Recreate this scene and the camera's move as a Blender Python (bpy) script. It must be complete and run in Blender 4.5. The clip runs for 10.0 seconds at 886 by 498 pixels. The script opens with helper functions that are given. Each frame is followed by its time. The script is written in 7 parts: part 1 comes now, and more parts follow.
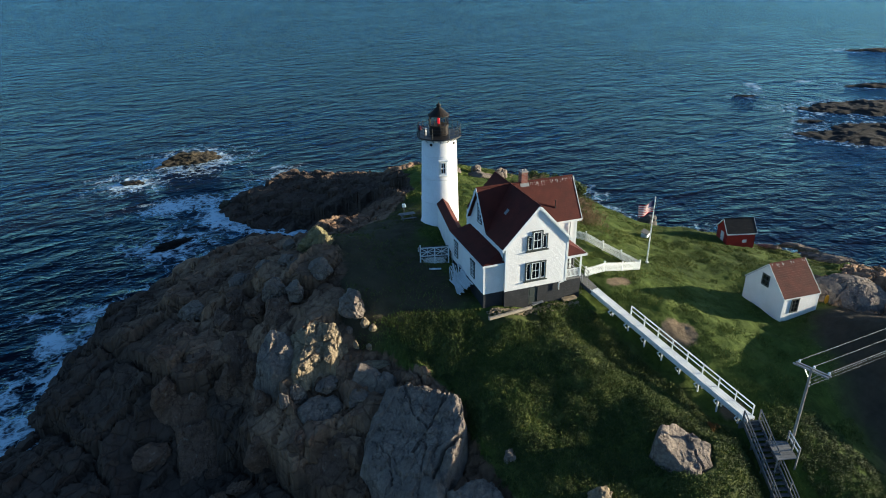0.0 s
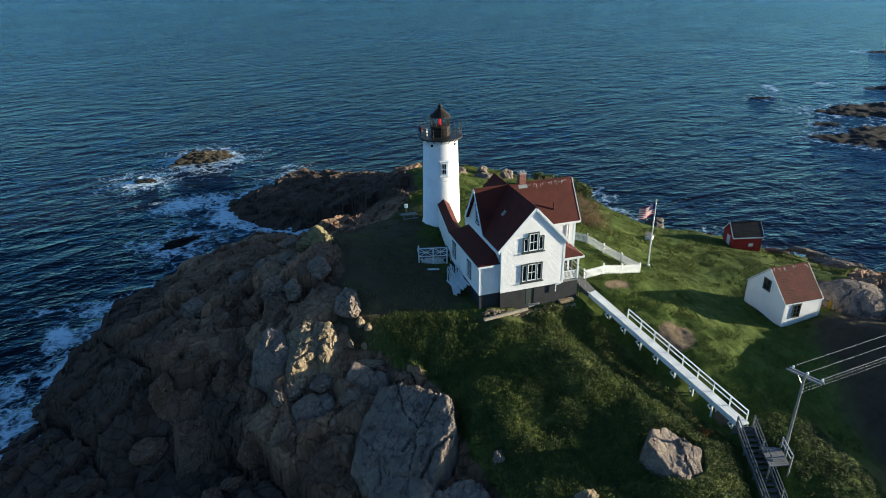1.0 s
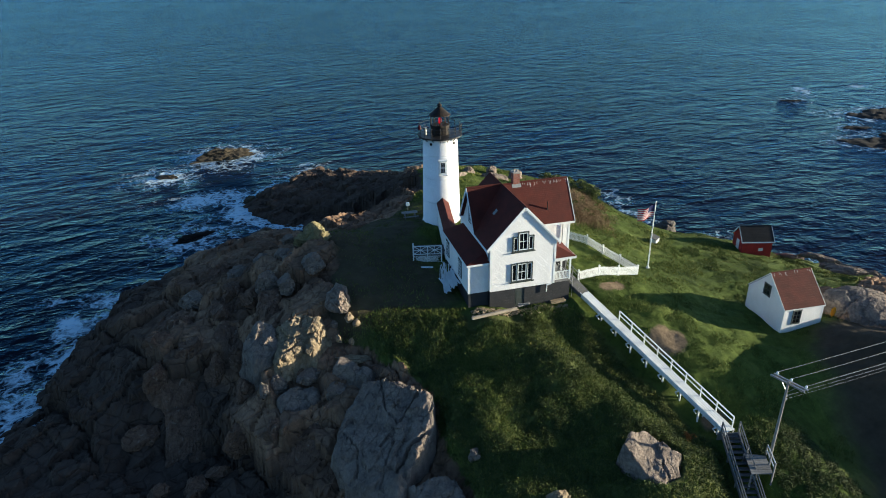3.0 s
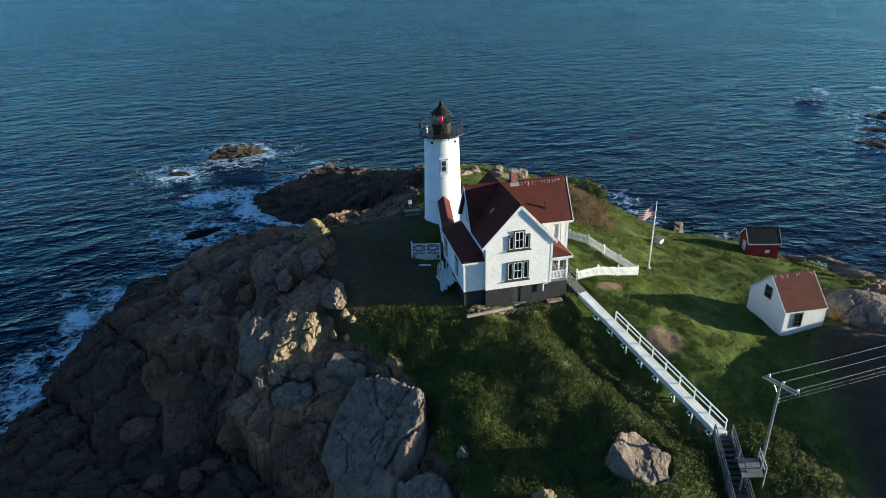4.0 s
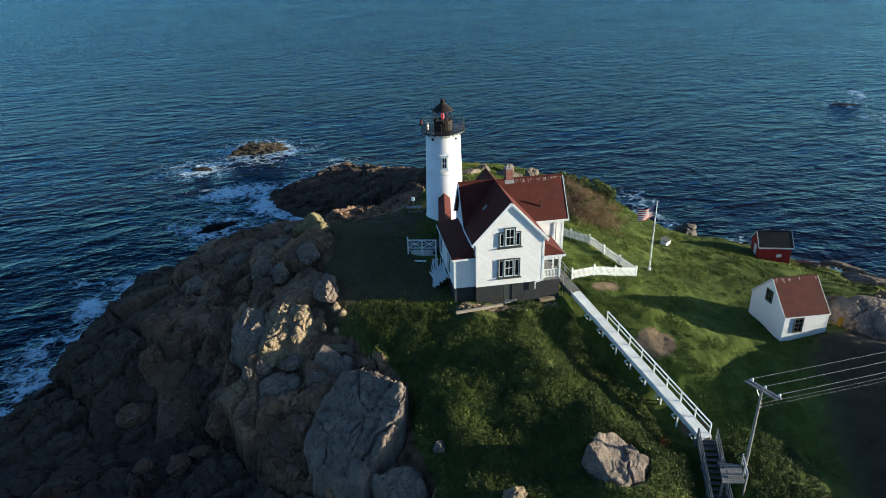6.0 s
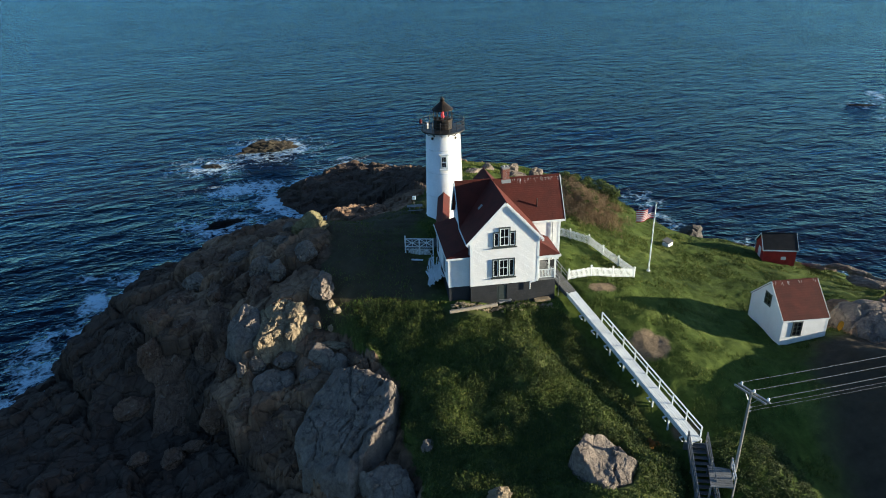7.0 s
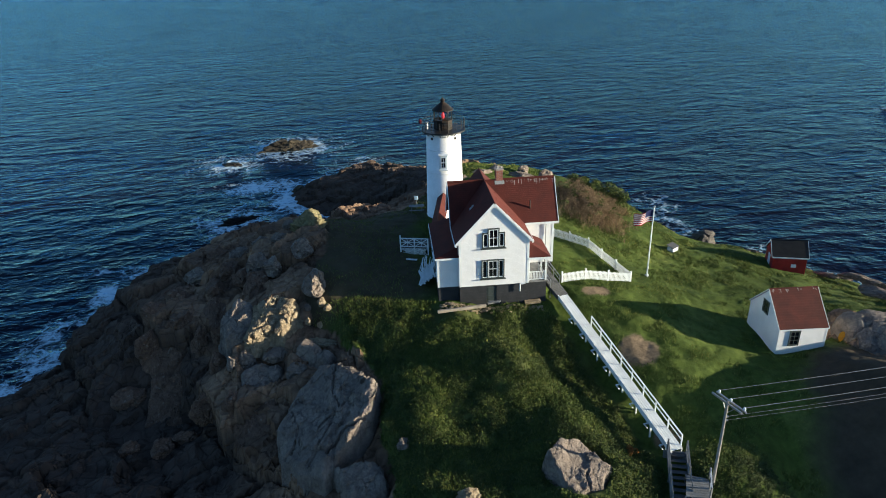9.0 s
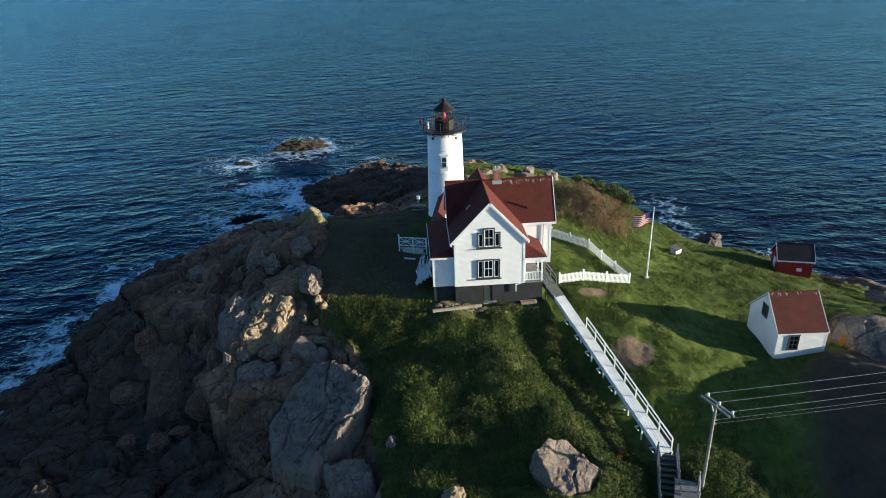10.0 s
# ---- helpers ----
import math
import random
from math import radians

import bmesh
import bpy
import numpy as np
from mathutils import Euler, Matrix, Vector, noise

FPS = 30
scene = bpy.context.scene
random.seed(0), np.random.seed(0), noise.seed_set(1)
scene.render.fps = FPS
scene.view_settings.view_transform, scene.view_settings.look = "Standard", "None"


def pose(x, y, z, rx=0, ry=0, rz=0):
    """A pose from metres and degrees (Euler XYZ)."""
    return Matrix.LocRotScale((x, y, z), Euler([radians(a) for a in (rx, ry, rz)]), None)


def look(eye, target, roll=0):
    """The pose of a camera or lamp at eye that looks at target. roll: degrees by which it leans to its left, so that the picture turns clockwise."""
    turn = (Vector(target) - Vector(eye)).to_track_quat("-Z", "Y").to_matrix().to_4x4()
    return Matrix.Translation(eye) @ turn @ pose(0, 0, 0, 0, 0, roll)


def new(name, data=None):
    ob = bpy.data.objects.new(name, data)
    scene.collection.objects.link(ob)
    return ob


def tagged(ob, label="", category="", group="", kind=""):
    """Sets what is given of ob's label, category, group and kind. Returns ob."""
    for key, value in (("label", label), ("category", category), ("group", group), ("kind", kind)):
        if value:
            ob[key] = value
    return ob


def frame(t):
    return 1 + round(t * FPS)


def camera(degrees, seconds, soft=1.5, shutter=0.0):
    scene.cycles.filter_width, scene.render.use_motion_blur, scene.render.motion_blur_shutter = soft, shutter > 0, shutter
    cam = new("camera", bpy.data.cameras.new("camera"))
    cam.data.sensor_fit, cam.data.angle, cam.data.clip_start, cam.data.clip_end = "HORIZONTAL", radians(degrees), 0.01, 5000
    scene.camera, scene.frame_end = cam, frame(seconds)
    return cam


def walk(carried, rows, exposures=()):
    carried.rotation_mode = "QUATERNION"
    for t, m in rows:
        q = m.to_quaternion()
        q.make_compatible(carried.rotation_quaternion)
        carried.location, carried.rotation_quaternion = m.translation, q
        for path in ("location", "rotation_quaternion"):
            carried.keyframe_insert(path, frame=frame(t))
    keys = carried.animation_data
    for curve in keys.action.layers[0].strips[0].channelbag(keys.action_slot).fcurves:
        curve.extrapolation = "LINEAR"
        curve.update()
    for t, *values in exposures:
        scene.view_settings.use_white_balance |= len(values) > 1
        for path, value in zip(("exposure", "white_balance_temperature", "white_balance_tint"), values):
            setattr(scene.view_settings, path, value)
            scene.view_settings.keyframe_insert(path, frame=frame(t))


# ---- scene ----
cam = camera(67.8, 10.0, soft=1.0)
METRES, EYE, TILT, LEAN, TURN = 20.0, 41.0, 0.0, 0.0, -27.9
ROWS = [
    (0.0, 0.0, 0.0, 0.0, -0.33, -25.32, 0.7),
    (0.5, 0.0497, -0.0039, 0.0021, 0.54, -25.29, 0.75),
    (1.0, 0.0993, -0.0072, 0.0048, 1.38, -25.28, 0.81),
    (1.5, 0.1498, -0.0078, 0.0035, 2.06, -25.23, 0.89),
    (2.0, 0.1993, -0.008, -0.0011, 2.79, -25.16, 0.99),
    (2.5, 0.2461, -0.0108, -0.0059, 3.6, -25.11, 1.04),
    (4.0, 0.3972, -0.0113, -0.0157, 6.21, -25.1, 1.2),
    (4.5, 0.4487, -0.0094, -0.0221, 7.06, -25.05, 1.27),
    (5.0, 0.4981, -0.0068, -0.0306, 7.86, -24.99, 1.34),
    (5.5, 0.5474, -0.0037, -0.0384, 8.68, -24.92, 1.4),
    (7.0, 0.6921, 0.0176, -0.0405, 11.04, -24.98, 1.52),
    (7.5, 0.742, 0.0265, -0.0409, 11.79, -24.94, 1.58),
    (8.0, 0.7932, 0.0371, -0.0423, 12.62, -24.89, 1.67),
    (8.5, 0.8425, 0.046, -0.0461, 13.49, -24.82, 1.72),
    (9.0, 0.8912, 0.0566, -0.0521, 14.28, -24.74, 1.76),
    (9.5, 0.9407, 0.0668, -0.0572, 15.18, -24.66, 1.83),
    (10.0, 0.988, 0.0767, -0.0618, 15.95, -24.58, 1.85),
]
EXPOSURE, KELVIN, TINT = 1.72, 5790, 8
walk(cam, [(t, pose(0, 0, EYE, TILT, LEAN, TURN) @ pose(METRES * x, METRES * y, METRES * z, 90 + pitch, roll, yaw)) for t, x, y, z, yaw, pitch, roll in ROWS],
     [(0.0, EXPOSURE, KELVIN, TINT), (10.0, EXPOSURE, KELVIN, TINT)])

# ---- light: low evening sun from the east, clear sky ----
SUN_HEADING, SUN_HEIGHT = -20.0, 7.0          # degrees: heading from +x, height above the horizon
world = bpy.data.worlds.new("world")
scene.world = world
world.use_nodes = True
wn = world.node_tree
sky = wn.nodes.new("ShaderNodeTexSky")
sky.sky_type, sky.sun_disc = "NISHITA", False
sky.sun_elevation, sky.sun_rotation = radians(SUN_HEIGHT), radians(90 - SUN_HEADING)
sky.air_density, sky.dust_density, sky.ozone_density = 0.9, 0.7, 2.7
wn.links.new(sky.outputs["Color"], wn.nodes["Background"].inputs["Color"])
wn.nodes["Background"].inputs["Strength"].default_value = 0.088

sun_dir = Vector((math.cos(radians(SUN_HEADING)) * math.cos(radians(SUN_HEIGHT)),
                  math.sin(radians(SUN_HEADING)) * math.cos(radians(SUN_HEIGHT)), math.sin(radians(SUN_HEIGHT))))
sun_data = bpy.data.lights.new("sun", "SUN")
sun_data.energy, sun_data.angle, sun_data.color = 5.0, radians(0.53), (1.0, 0.84, 0.58)
sun = new("sun", sun_data)
sun.matrix_world = look(sun_dir * 300, (0, 0, 0))

# ---- materials ----
def nodes_of(name):
    m = bpy.data.materials.new(name)
    m.use_nodes = True
    t = m.node_tree
    return m, t, t.nodes, t.links, t.nodes["Principled BSDF"]


def tex_noise(t, scale, detail=5.0, rough=0.6, vector=None, kind="FBM"):
    n = t.nodes.new("ShaderNodeTexNoise")
    n.inputs["Scale"].default_value, n.inputs["Detail"].default_value, n.inputs["Roughness"].default_value = scale, detail, rough
    if vector is not None:
        t.links.new(vector, n.inputs["Vector"])
    return n.outputs["Fac"]


def ramp(t, fac, *stops):
    r = t.nodes.new("ShaderNodeValToRGB")
    while len(r.color_ramp.elements) < len(stops):
        r.color_ramp.elements.new(0.5)
    for e, (p, c) in zip(r.color_ramp.elements, stops):
        e.position = p
        e.color = (*c, 1) if len(c) == 3 else c
    t.links.new(fac, r.inputs["Fac"])
    return r.outputs["Color"]


def mixed(t, fac, a, b, how="MIX"):
    m = t.nodes.new("ShaderNodeMix")
    m.data_type, m.blend_type = "RGBA", how
    for slot, v in ((m.inputs[0], fac), (m.inputs[6], a), (m.inputs[7], b)):
        if hasattr(v, "is_output"):
            t.links.new(v, slot)
        else:
            slot.default_value = v if not isinstance(v, tuple) else (*v, 1)
    return m.outputs[2]


def maths(t, op, a, b=0.0, c=0.0):
    m = t.nodes.new("ShaderNodeMath")
    m.operation = op
    for slot, v in zip(m.inputs, (a, b, c)):
        if hasattr(v, "is_output"):
            t.links.new(v, slot)
        else:
            slot.default_value = v
    return m.outputs[0]


def bump(t, height, strength, distance, normal=None):
    b = t.nodes.new("ShaderNodeBump")
    b.inputs["Strength"].default_value, b.inputs["Distance"].default_value = strength, distance
    t.links.new(height, b.inputs["Height"])
    if normal is not None:
        t.links.new(normal, b.inputs["Normal"])
    return b.outputs["Normal"]


def coords(t, which="Object"):
    return t.nodes.new("ShaderNodeTexCoord").outputs[which]


def axis(t, vector, k):
    s = t.nodes.new("ShaderNodeSeparateXYZ")
    t.links.new(vector, s.inputs[0])
    return s.outputs[k]


def surface(name, c1, c2, scale=1.0, rough=0.8, grain=12.0, relief=0.3, depth=0.02, metal=0.0, bands=0.0, random_tone=0.0):
    """A two-tone surface with stains at one scale, grain at another, and lap joints every `bands` metres of height."""
    m, t, n, l, p = nodes_of(name)
    v = coords(t)
    big = ramp(t, tex_noise(t, scale, 4, 0.6, v), (0.35, c1), (0.68, c2))
    fine = tex_noise(t, grain, 4, 0.7, v)
    col = mixed(t, 0.35, big, ramp(t, fine, (0.3, (0.45, 0.45, 0.45)), (0.7, (1.0, 1.0, 1.0))), "MULTIPLY")
    if random_tone:
        info = n.new("ShaderNodeObjectInfo").outputs["Random"]
        tone = maths(t, "MULTIPLY_ADD", info, random_tone, 1.0 - random_tone / 2)
        hsv = n.new("ShaderNodeHueSaturation")
        l.new(col, hsv.inputs["Color"])
        l.new(tone, hsv.inputs["Value"])
        col = hsv.outputs["Color"]
    l.new(col, p.inputs["Base Color"])
    p.inputs["Roughness"].default_value, p.inputs["Metallic"].default_value = rough, metal
    p.inputs["Specular IOR Level"].default_value = 0.5 if rough < 0.6 else 0.18
    normal = bump(t, fine, relief, depth)
    if bands:
        lap = maths(t, "FRACT", maths(t, "DIVIDE", axis(t, v, 2), bands))
        normal = bump(t, lap, 0.6, 0.02, normal)
    l.new(normal, p.inputs["Normal"])
    return m


white_board = surface("white_clapboard", (0.76, 0.765, 0.77), (0.69, 0.695, 0.695), 0.8, 0.6, 20, 0.1, 0.01, bands=0.115)
white_paint = surface("white_paint", (0.70, 0.735, 0.745), (0.60, 0.635, 0.645), 1.5, 0.5, 25, 0.1, 0.01)
tower_paint = surface("tower_paint", (0.75, 0.75, 0.745), (0.67, 0.67, 0.66), 0.7, 0.45, 9, 0.12, 0.02)
weathered_white = surface("weathered_white_paint", (0.72, 0.74, 0.75), (0.5, 0.52, 0.53), 2.5, 0.7, 18, 0.3, 0.01, random_tone=0.2)
red_shingle = surface("red_shingle", (0.082, 0.017, 0.012), (0.052, 0.013, 0.010), 0.9, 0.85, 14, 0.5, 0.02, bands=0.16)
dark_shingle = surface("black_shingle", (0.016, 0.016, 0.017), (0.024, 0.024, 0.024), 1.2, 0.9, 14, 0.5, 0.02, bands=0.16)
red_board = surface("red_board", (0.30, 0.025, 0.022), (0.20, 0.02, 0.018), 1.2, 0.7, 18, 0.2, 0.01, bands=0.14)
grey_base = surface("grey_foundation", (0.034, 0.036, 0.040), (0.022, 0.024, 0.027), 1.0, 0.85, 14, 0.3, 0.02, bands=0.3)
blue_paint = surface("pale_blue_paint", (0.42, 0.55, 0.62), (0.34, 0.45, 0.52), 1.0, 0.7, 14, 0.2, 0.01)
green_trim = surface("dark_green_trim", (0.035, 0.048, 0.045), (0.025, 0.033, 0.032), 3, 0.55, 20, 0.1, 0.01)
black_iron = surface("black_iron", (0.012, 0.012, 0.013), (0.022, 0.02, 0.018), 2.5, 0.45, 20, 0.2, 0.01, metal=0.3)
rust_iron = surface("rusty_black_iron", (0.011, 0.010, 0.010), (0.032, 0.022, 0.015), 2.2, 0.6, 12, 0.3, 0.01, metal=0.2)
brick_mat = surface("brick", (0.26, 0.10, 0.07), (0.18, 0.07, 0.05), 3, 0.85, 20, 0.4, 0.01, random_tone=0.4)
mortar = surface("mortar", (0.35, 0.33, 0.3), (0.26, 0.24, 0.22), 3, 0.95, 30, 0.3, 0.01)
grey_wood = surface("weathered_grey_wood", (0.20, 0.20, 0.195), (0.12, 0.12, 0.118), 1.6, 0.85, 16, 0.4, 0.01, random_tone=0.3)
pale_deck = surface("pale_painted_deck", (0.60, 0.63, 0.64), (0.50, 0.53, 0.54), 0.9, 0.75, 16, 0.3, 0.01, random_tone=0.12)
tan_wood = surface("bleached_timber", (0.34, 0.29, 0.23), (0.22, 0.19, 0.15), 1.8, 0.9, 14, 0.4, 0.02)
pole_wood = surface("utility_pole_wood", (0.30, 0.28, 0.25), (0.20, 0.185, 0.17), 1.2, 0.85, 16, 0.3, 0.01)
slate_deck = surface("dark_grey_decking", (0.075, 0.078, 0.08), (0.05, 0.052, 0.055), 1.2, 0.8, 16, 0.3, 0.01, random_tone=0.3)
orange_paint = surface("orange_paint", (0.95, 0.52, 0.04), (0.88, 0.44, 0.03), 3, 0.5, 20, 0.1, 0.01)
flag_red = surface("flag_red", (0.40, 0.012, 0.025), (0.33, 0.010, 0.02), 4, 0.8, 60, 0.1, 0.002)
flag_white = surface("flag_white", (0.78, 0.76, 0.74), (0.7, 0.68, 0.66), 4, 0.8, 60, 0.1, 0.002)
flag_blue = surface("flag_blue", (0.03, 0.04, 0.14), (0.025, 0.035, 0.11), 4, 0.8, 60, 0.1, 0.002)
steel = surface("galvanised_steel", (0.42, 0.43, 0.44), (0.32, 0.33, 0.34), 4, 0.4, 30, 0.1, 0.005, metal=0.8)
copper = surface("lead_flashing", (0.25, 0.27, 0.28), (0.18, 0.2, 0.2), 4, 0.6, 30, 0.1, 0.005)


def stone(name, c1, c2, c3, seam_scale=0.55):
    """Weathered granite: broad stains, coarse grain, lichen spots and branching hairline cracks."""
    m, t, n, l, p = nodes_of(name)
    v = coords(t)
    base = ramp(t, tex_noise(t, 0.55, 5, 0.65, v), (0.3, c1), (0.52, c2), (0.75, c3))
    grain = tex_noise(t, 4.5, 7, 0.8, v)
    col = mixed(t, 1.0, base, ramp(t, grain, (0.3, (0.62, 0.62, 0.63)), (0.7, (1.2, 1.18, 1.15))), "MULTIPLY")
    spots = ramp(t, tex_noise(t, 2.4, 3, 0.5, v), (0.62, (0, 0, 0)), (0.70, (1, 1, 1)))
    col = mixed(t, maths(t, "MULTIPLY", axis(t, spots, 0), 0.35), col, (0.23, 0.21, 0.17))
    wob = n.new("ShaderNodeTexNoise")
    wob.inputs["Scale"].default_value, wob.inputs["Detail"].default_value = 1.3, 5
    l.new(v, wob.inputs["Vector"])
    bent = n.new("ShaderNodeVectorMath")
    bent.operation = "MULTIPLY_ADD"
    l.new(wob.outputs["Color"], bent.inputs[0])
    bent.inputs[1].default_value = (1.1, 1.1, 1.1)
    l.new(v, bent.inputs[2])
    seams = None
    for size, share in ((seam_scale, 1.0), (seam_scale * 2.6, 0.5)):
        web = n.new("ShaderNodeTexVoronoi")
        web.feature = "DISTANCE_TO_EDGE"
        web.inputs["Scale"].default_value = size
        l.new(bent.outputs[0], web.inputs["Vector"])
        gap = maths(t, "MULTIPLY", maths(t, "SUBTRACT", 1.0, maths(t, "MINIMUM", maths(t, "MULTIPLY", web.outputs["Distance"], 26.0), 1.0)), share)
        seams = gap if seams is None else maths(t, "MAXIMUM", seams, gap)
    seams = maths(t, "MULTIPLY", seams, axis(t, ramp(t, tex_noise(t, 0.45, 3, 0.6, v), (0.42, (0, 0, 0)), (0.58, (1, 1, 1))), 0))
    col = mixed(t, maths(t, "MULTIPLY", seams, 0.5), col, (0.035, 0.028, 0.024))
    l.new(col, p.inputs["Base Color"])
    p.inputs["Roughness"].default_value = 0.9
    p.inputs["Specular IOR Level"].default_value = 0.15
    normal = bump(t, tex_noise(t, 1.6, 6, 0.7, v), 1.0, 0.20)
    normal = bump(t, maths(t, "SUBTRACT", grain, seams), 0.9, 0.10, normal)
    l.new(normal, p.inputs["Normal"])
    return m


granite = stone("tan_granite", (0.15, 0.116, 0.078), (0.23, 0.182, 0.120), (0.33, 0.268, 0.185), 0.8)
granite_grey = stone("grey_granite", (0.122, 0.100, 0.084), (0.172, 0.142, 0.120), (0.25, 0.208, 0.176))
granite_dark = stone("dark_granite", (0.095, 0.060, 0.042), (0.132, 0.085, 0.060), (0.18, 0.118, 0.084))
granite_shore = stone("shore_granite", (0.050, 0.046, 0.043), (0.080, 0.073, 0.067), (0.120, 0.109, 0.099))
granite_lichen = stone("lichen_granite", (0.10, 0.095, 0.05), (0.17, 0.15, 0.08), (0.24, 0.20, 0.12))
wet_rock = surface("wet_dark_rock", (0.012, 0.0105, 0.0095), (0.007, 0.0065, 0.006), 0.4, 0.95, 2.0, 0.8, 0.15)
skerry_rock = surface("weedy_skerry_rock", (0.052, 0.043, 0.028), (0.022, 0.019, 0.016), 0.5, 0.85, 1.5, 0.9, 0.2)
soil = surface("bare_brown_soil", (0.105, 0.080, 0.056), (0.06, 0.046, 0.033), 2.0, 0.95, 6, 0.6, 0.05)


def make_glass(name, tint, rough=0.05):
    m, t, n, l, p = nodes_of(name)
    p.inputs["Base Color"].default_value = (*tint, 1)
    p.inputs["Roughness"].default_value = rough
    p.inputs["IOR"].default_value = 1.5
    return m


dark_pane = make_glass("window_glass", (0.012, 0.014, 0.016))
clear_pane = make_glass("lantern_glass", (0.9, 0.95, 0.95), 0.02)
clear_pane.node_tree.nodes["Principled BSDF"].inputs["Transmission Weight"].default_value = 1.0
clear_pane.node_tree.nodes["Principled BSDF"].inputs["IOR"].default_value = 1.05
white_glass = surface("insulator_porcelain", (0.75, 0.77, 0.78), (0.68, 0.7, 0.72), 4, 0.2, 30, 0.0, 0.001)
lamp_red, _t, _n, _l, _p = nodes_of("red_beacon")
_p.inputs["Base Color"].default_value = (0.35, 0.004, 0.01, 1)
_p.inputs["Emission Color"].default_value = (1.0, 0.005, 0.02, 1)
_p.inputs["Emission Strength"].default_value = 0.16


def ground_material():
    """Turf, soil and fractured granite, parted by the mesh's own 'turf' value and one for damp and painted shade."""
    m, t, n, l, p = nodes_of("island_ground")
    v = coords(t)
    turf = n.new("ShaderNodeAttribute")
    turf.attribute_name = "turf"
    wet = n.new("ShaderNodeAttribute")
    wet.attribute_name = "wet"
    g_big = ramp(t, tex_noise(t, 0.12, 4, 0.6, v), (0.3, (0.030, 0.048, 0.010)), (0.55, (0.064, 0.090, 0.019)), (0.75, (0.112, 0.128, 0.036)))
    g_mid = ramp(t, tex_noise(t, 1.3, 5, 0.7, v), (0.3, (0.5, 0.55, 0.45)), (0.7, (1.25, 1.2, 1.1)))
    grass = mixed(t, 1.0, g_big, g_mid, "MULTIPLY")
    # brown soil mixed into the turf, part of it standing for shade
    worn = n.new("ShaderNodeAttribute")
    worn.attribute_name = "worn"
    grass = mixed(t, worn.outputs["Fac"], grass, ramp(t, tex_noise(t, 0.8, 5, 0.7, v), (0.3, (0.036, 0.029, 0.020)), (0.7, (0.066, 0.050, 0.034))))
    grit = n.new("ShaderNodeAttribute")
    grit.attribute_name = "grit"
    grass = mixed(t, grit.outputs["Fac"], grass, ramp(t, tex_noise(t, 2.6, 6, 0.75, v), (0.3, (0.070, 0.052, 0.034)), (0.7, (0.190, 0.142, 0.092))))
    r_big = ramp(t, tex_noise(t, 0.22, 5, 0.6, v), (0.3, (0.138, 0.092, 0.062)), (0.55, (0.195, 0.132, 0.092)), (0.75, (0.268, 0.186, 0.126)))
    r_fine = ramp(t, tex_noise(t, 2.2, 6, 0.75, v), (0.3, (0.62, 0.60, 0.60)), (0.68, (1.18, 1.16, 1.12)))
    rock = mixed(t, 1.0, r_big, r_fine, "MULTIPLY")
    tone = n.new("ShaderNodeAttribute")
    tone.attribute_name = "tone"
    rock = mixed(t, 1.0, rock, ramp(t, tone.outputs["Fac"], (0.15, (0.68, 0.66, 0.66)), (0.5, (0.95, 0.93, 0.90)), (0.85, (1.35, 1.30, 1.22))), "MULTIPLY")
    # one dark tone for damp rock and for shade put into the colour
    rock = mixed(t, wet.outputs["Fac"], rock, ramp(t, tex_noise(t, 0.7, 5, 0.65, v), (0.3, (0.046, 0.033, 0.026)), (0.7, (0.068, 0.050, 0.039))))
    edge = maths(t, "ADD", turf.outputs["Fac"], maths(t, "MULTIPLY_ADD", tex_noise(t, 1.1, 5, 0.7, v), 0.9, -0.45))
    mask = n.new("ShaderNodeMapRange")
    l.new(edge, mask.inputs["Value"])
    mask.inputs["From Min"].default_value, mask.inputs["From Max"].default_value = 0.42, 0.58
    col = mixed(t, mask.outputs["Result"], rock, grass)
    l.new(col, p.inputs["Base Color"])
    p.inputs["Roughness"].default_value = 0.92
    p.inputs["Specular IOR Level"].default_value = 0.08
    crag = n.new("ShaderNodeTexVoronoi")
    crag.feature = "DISTANCE_TO_EDGE"
    crag.inputs["Scale"].default_value = 0.8
    warp = n.new("ShaderNodeMix")
    warp.data_type = "VECTOR"
    warp.inputs[0].default_value = 0.12
    l.new(v, warp.inputs[4])
    wob = n.new("ShaderNodeTexNoise")
    wob.inputs["Scale"].default_value = 1.5
    l.new(v, wob.inputs["Vector"])
    l.new(wob.outputs["Color"], warp.inputs[5])
    l.new(warp.outputs[1], crag.inputs["Vector"])
    seam = maths(t, "MINIMUM", maths(t, "MULTIPLY", crag.outputs["Distance"], 22.0), 1.0)
    l.new(mixed(t, mask.outputs["Result"], mixed(t, 1.0, rock, ramp(t, seam, (0.0, (0.72, 0.71, 0.71)), (1.0, (1.0, 1.0, 1.0))), "MULTIPLY"), grass), p.inputs["Base Color"])
    rocky = maths(t, "MULTIPLY", maths(t, "MINIMUM", crag.outputs["Distance"], 0.09), maths(t, "SUBTRACT", 1.0, mask.outputs["Result"]))
    normal = bump(t, rocky, 0.9, 1.2)
    normal = bump(t, tex_noise(t, 5.0, 6, 0.75, v), 0.8, 0.07, normal)
    l.new(normal, p.inputs["Normal"])
    return m


SEA_GLOSS = (0.27, 0.595, 0.97, 1)


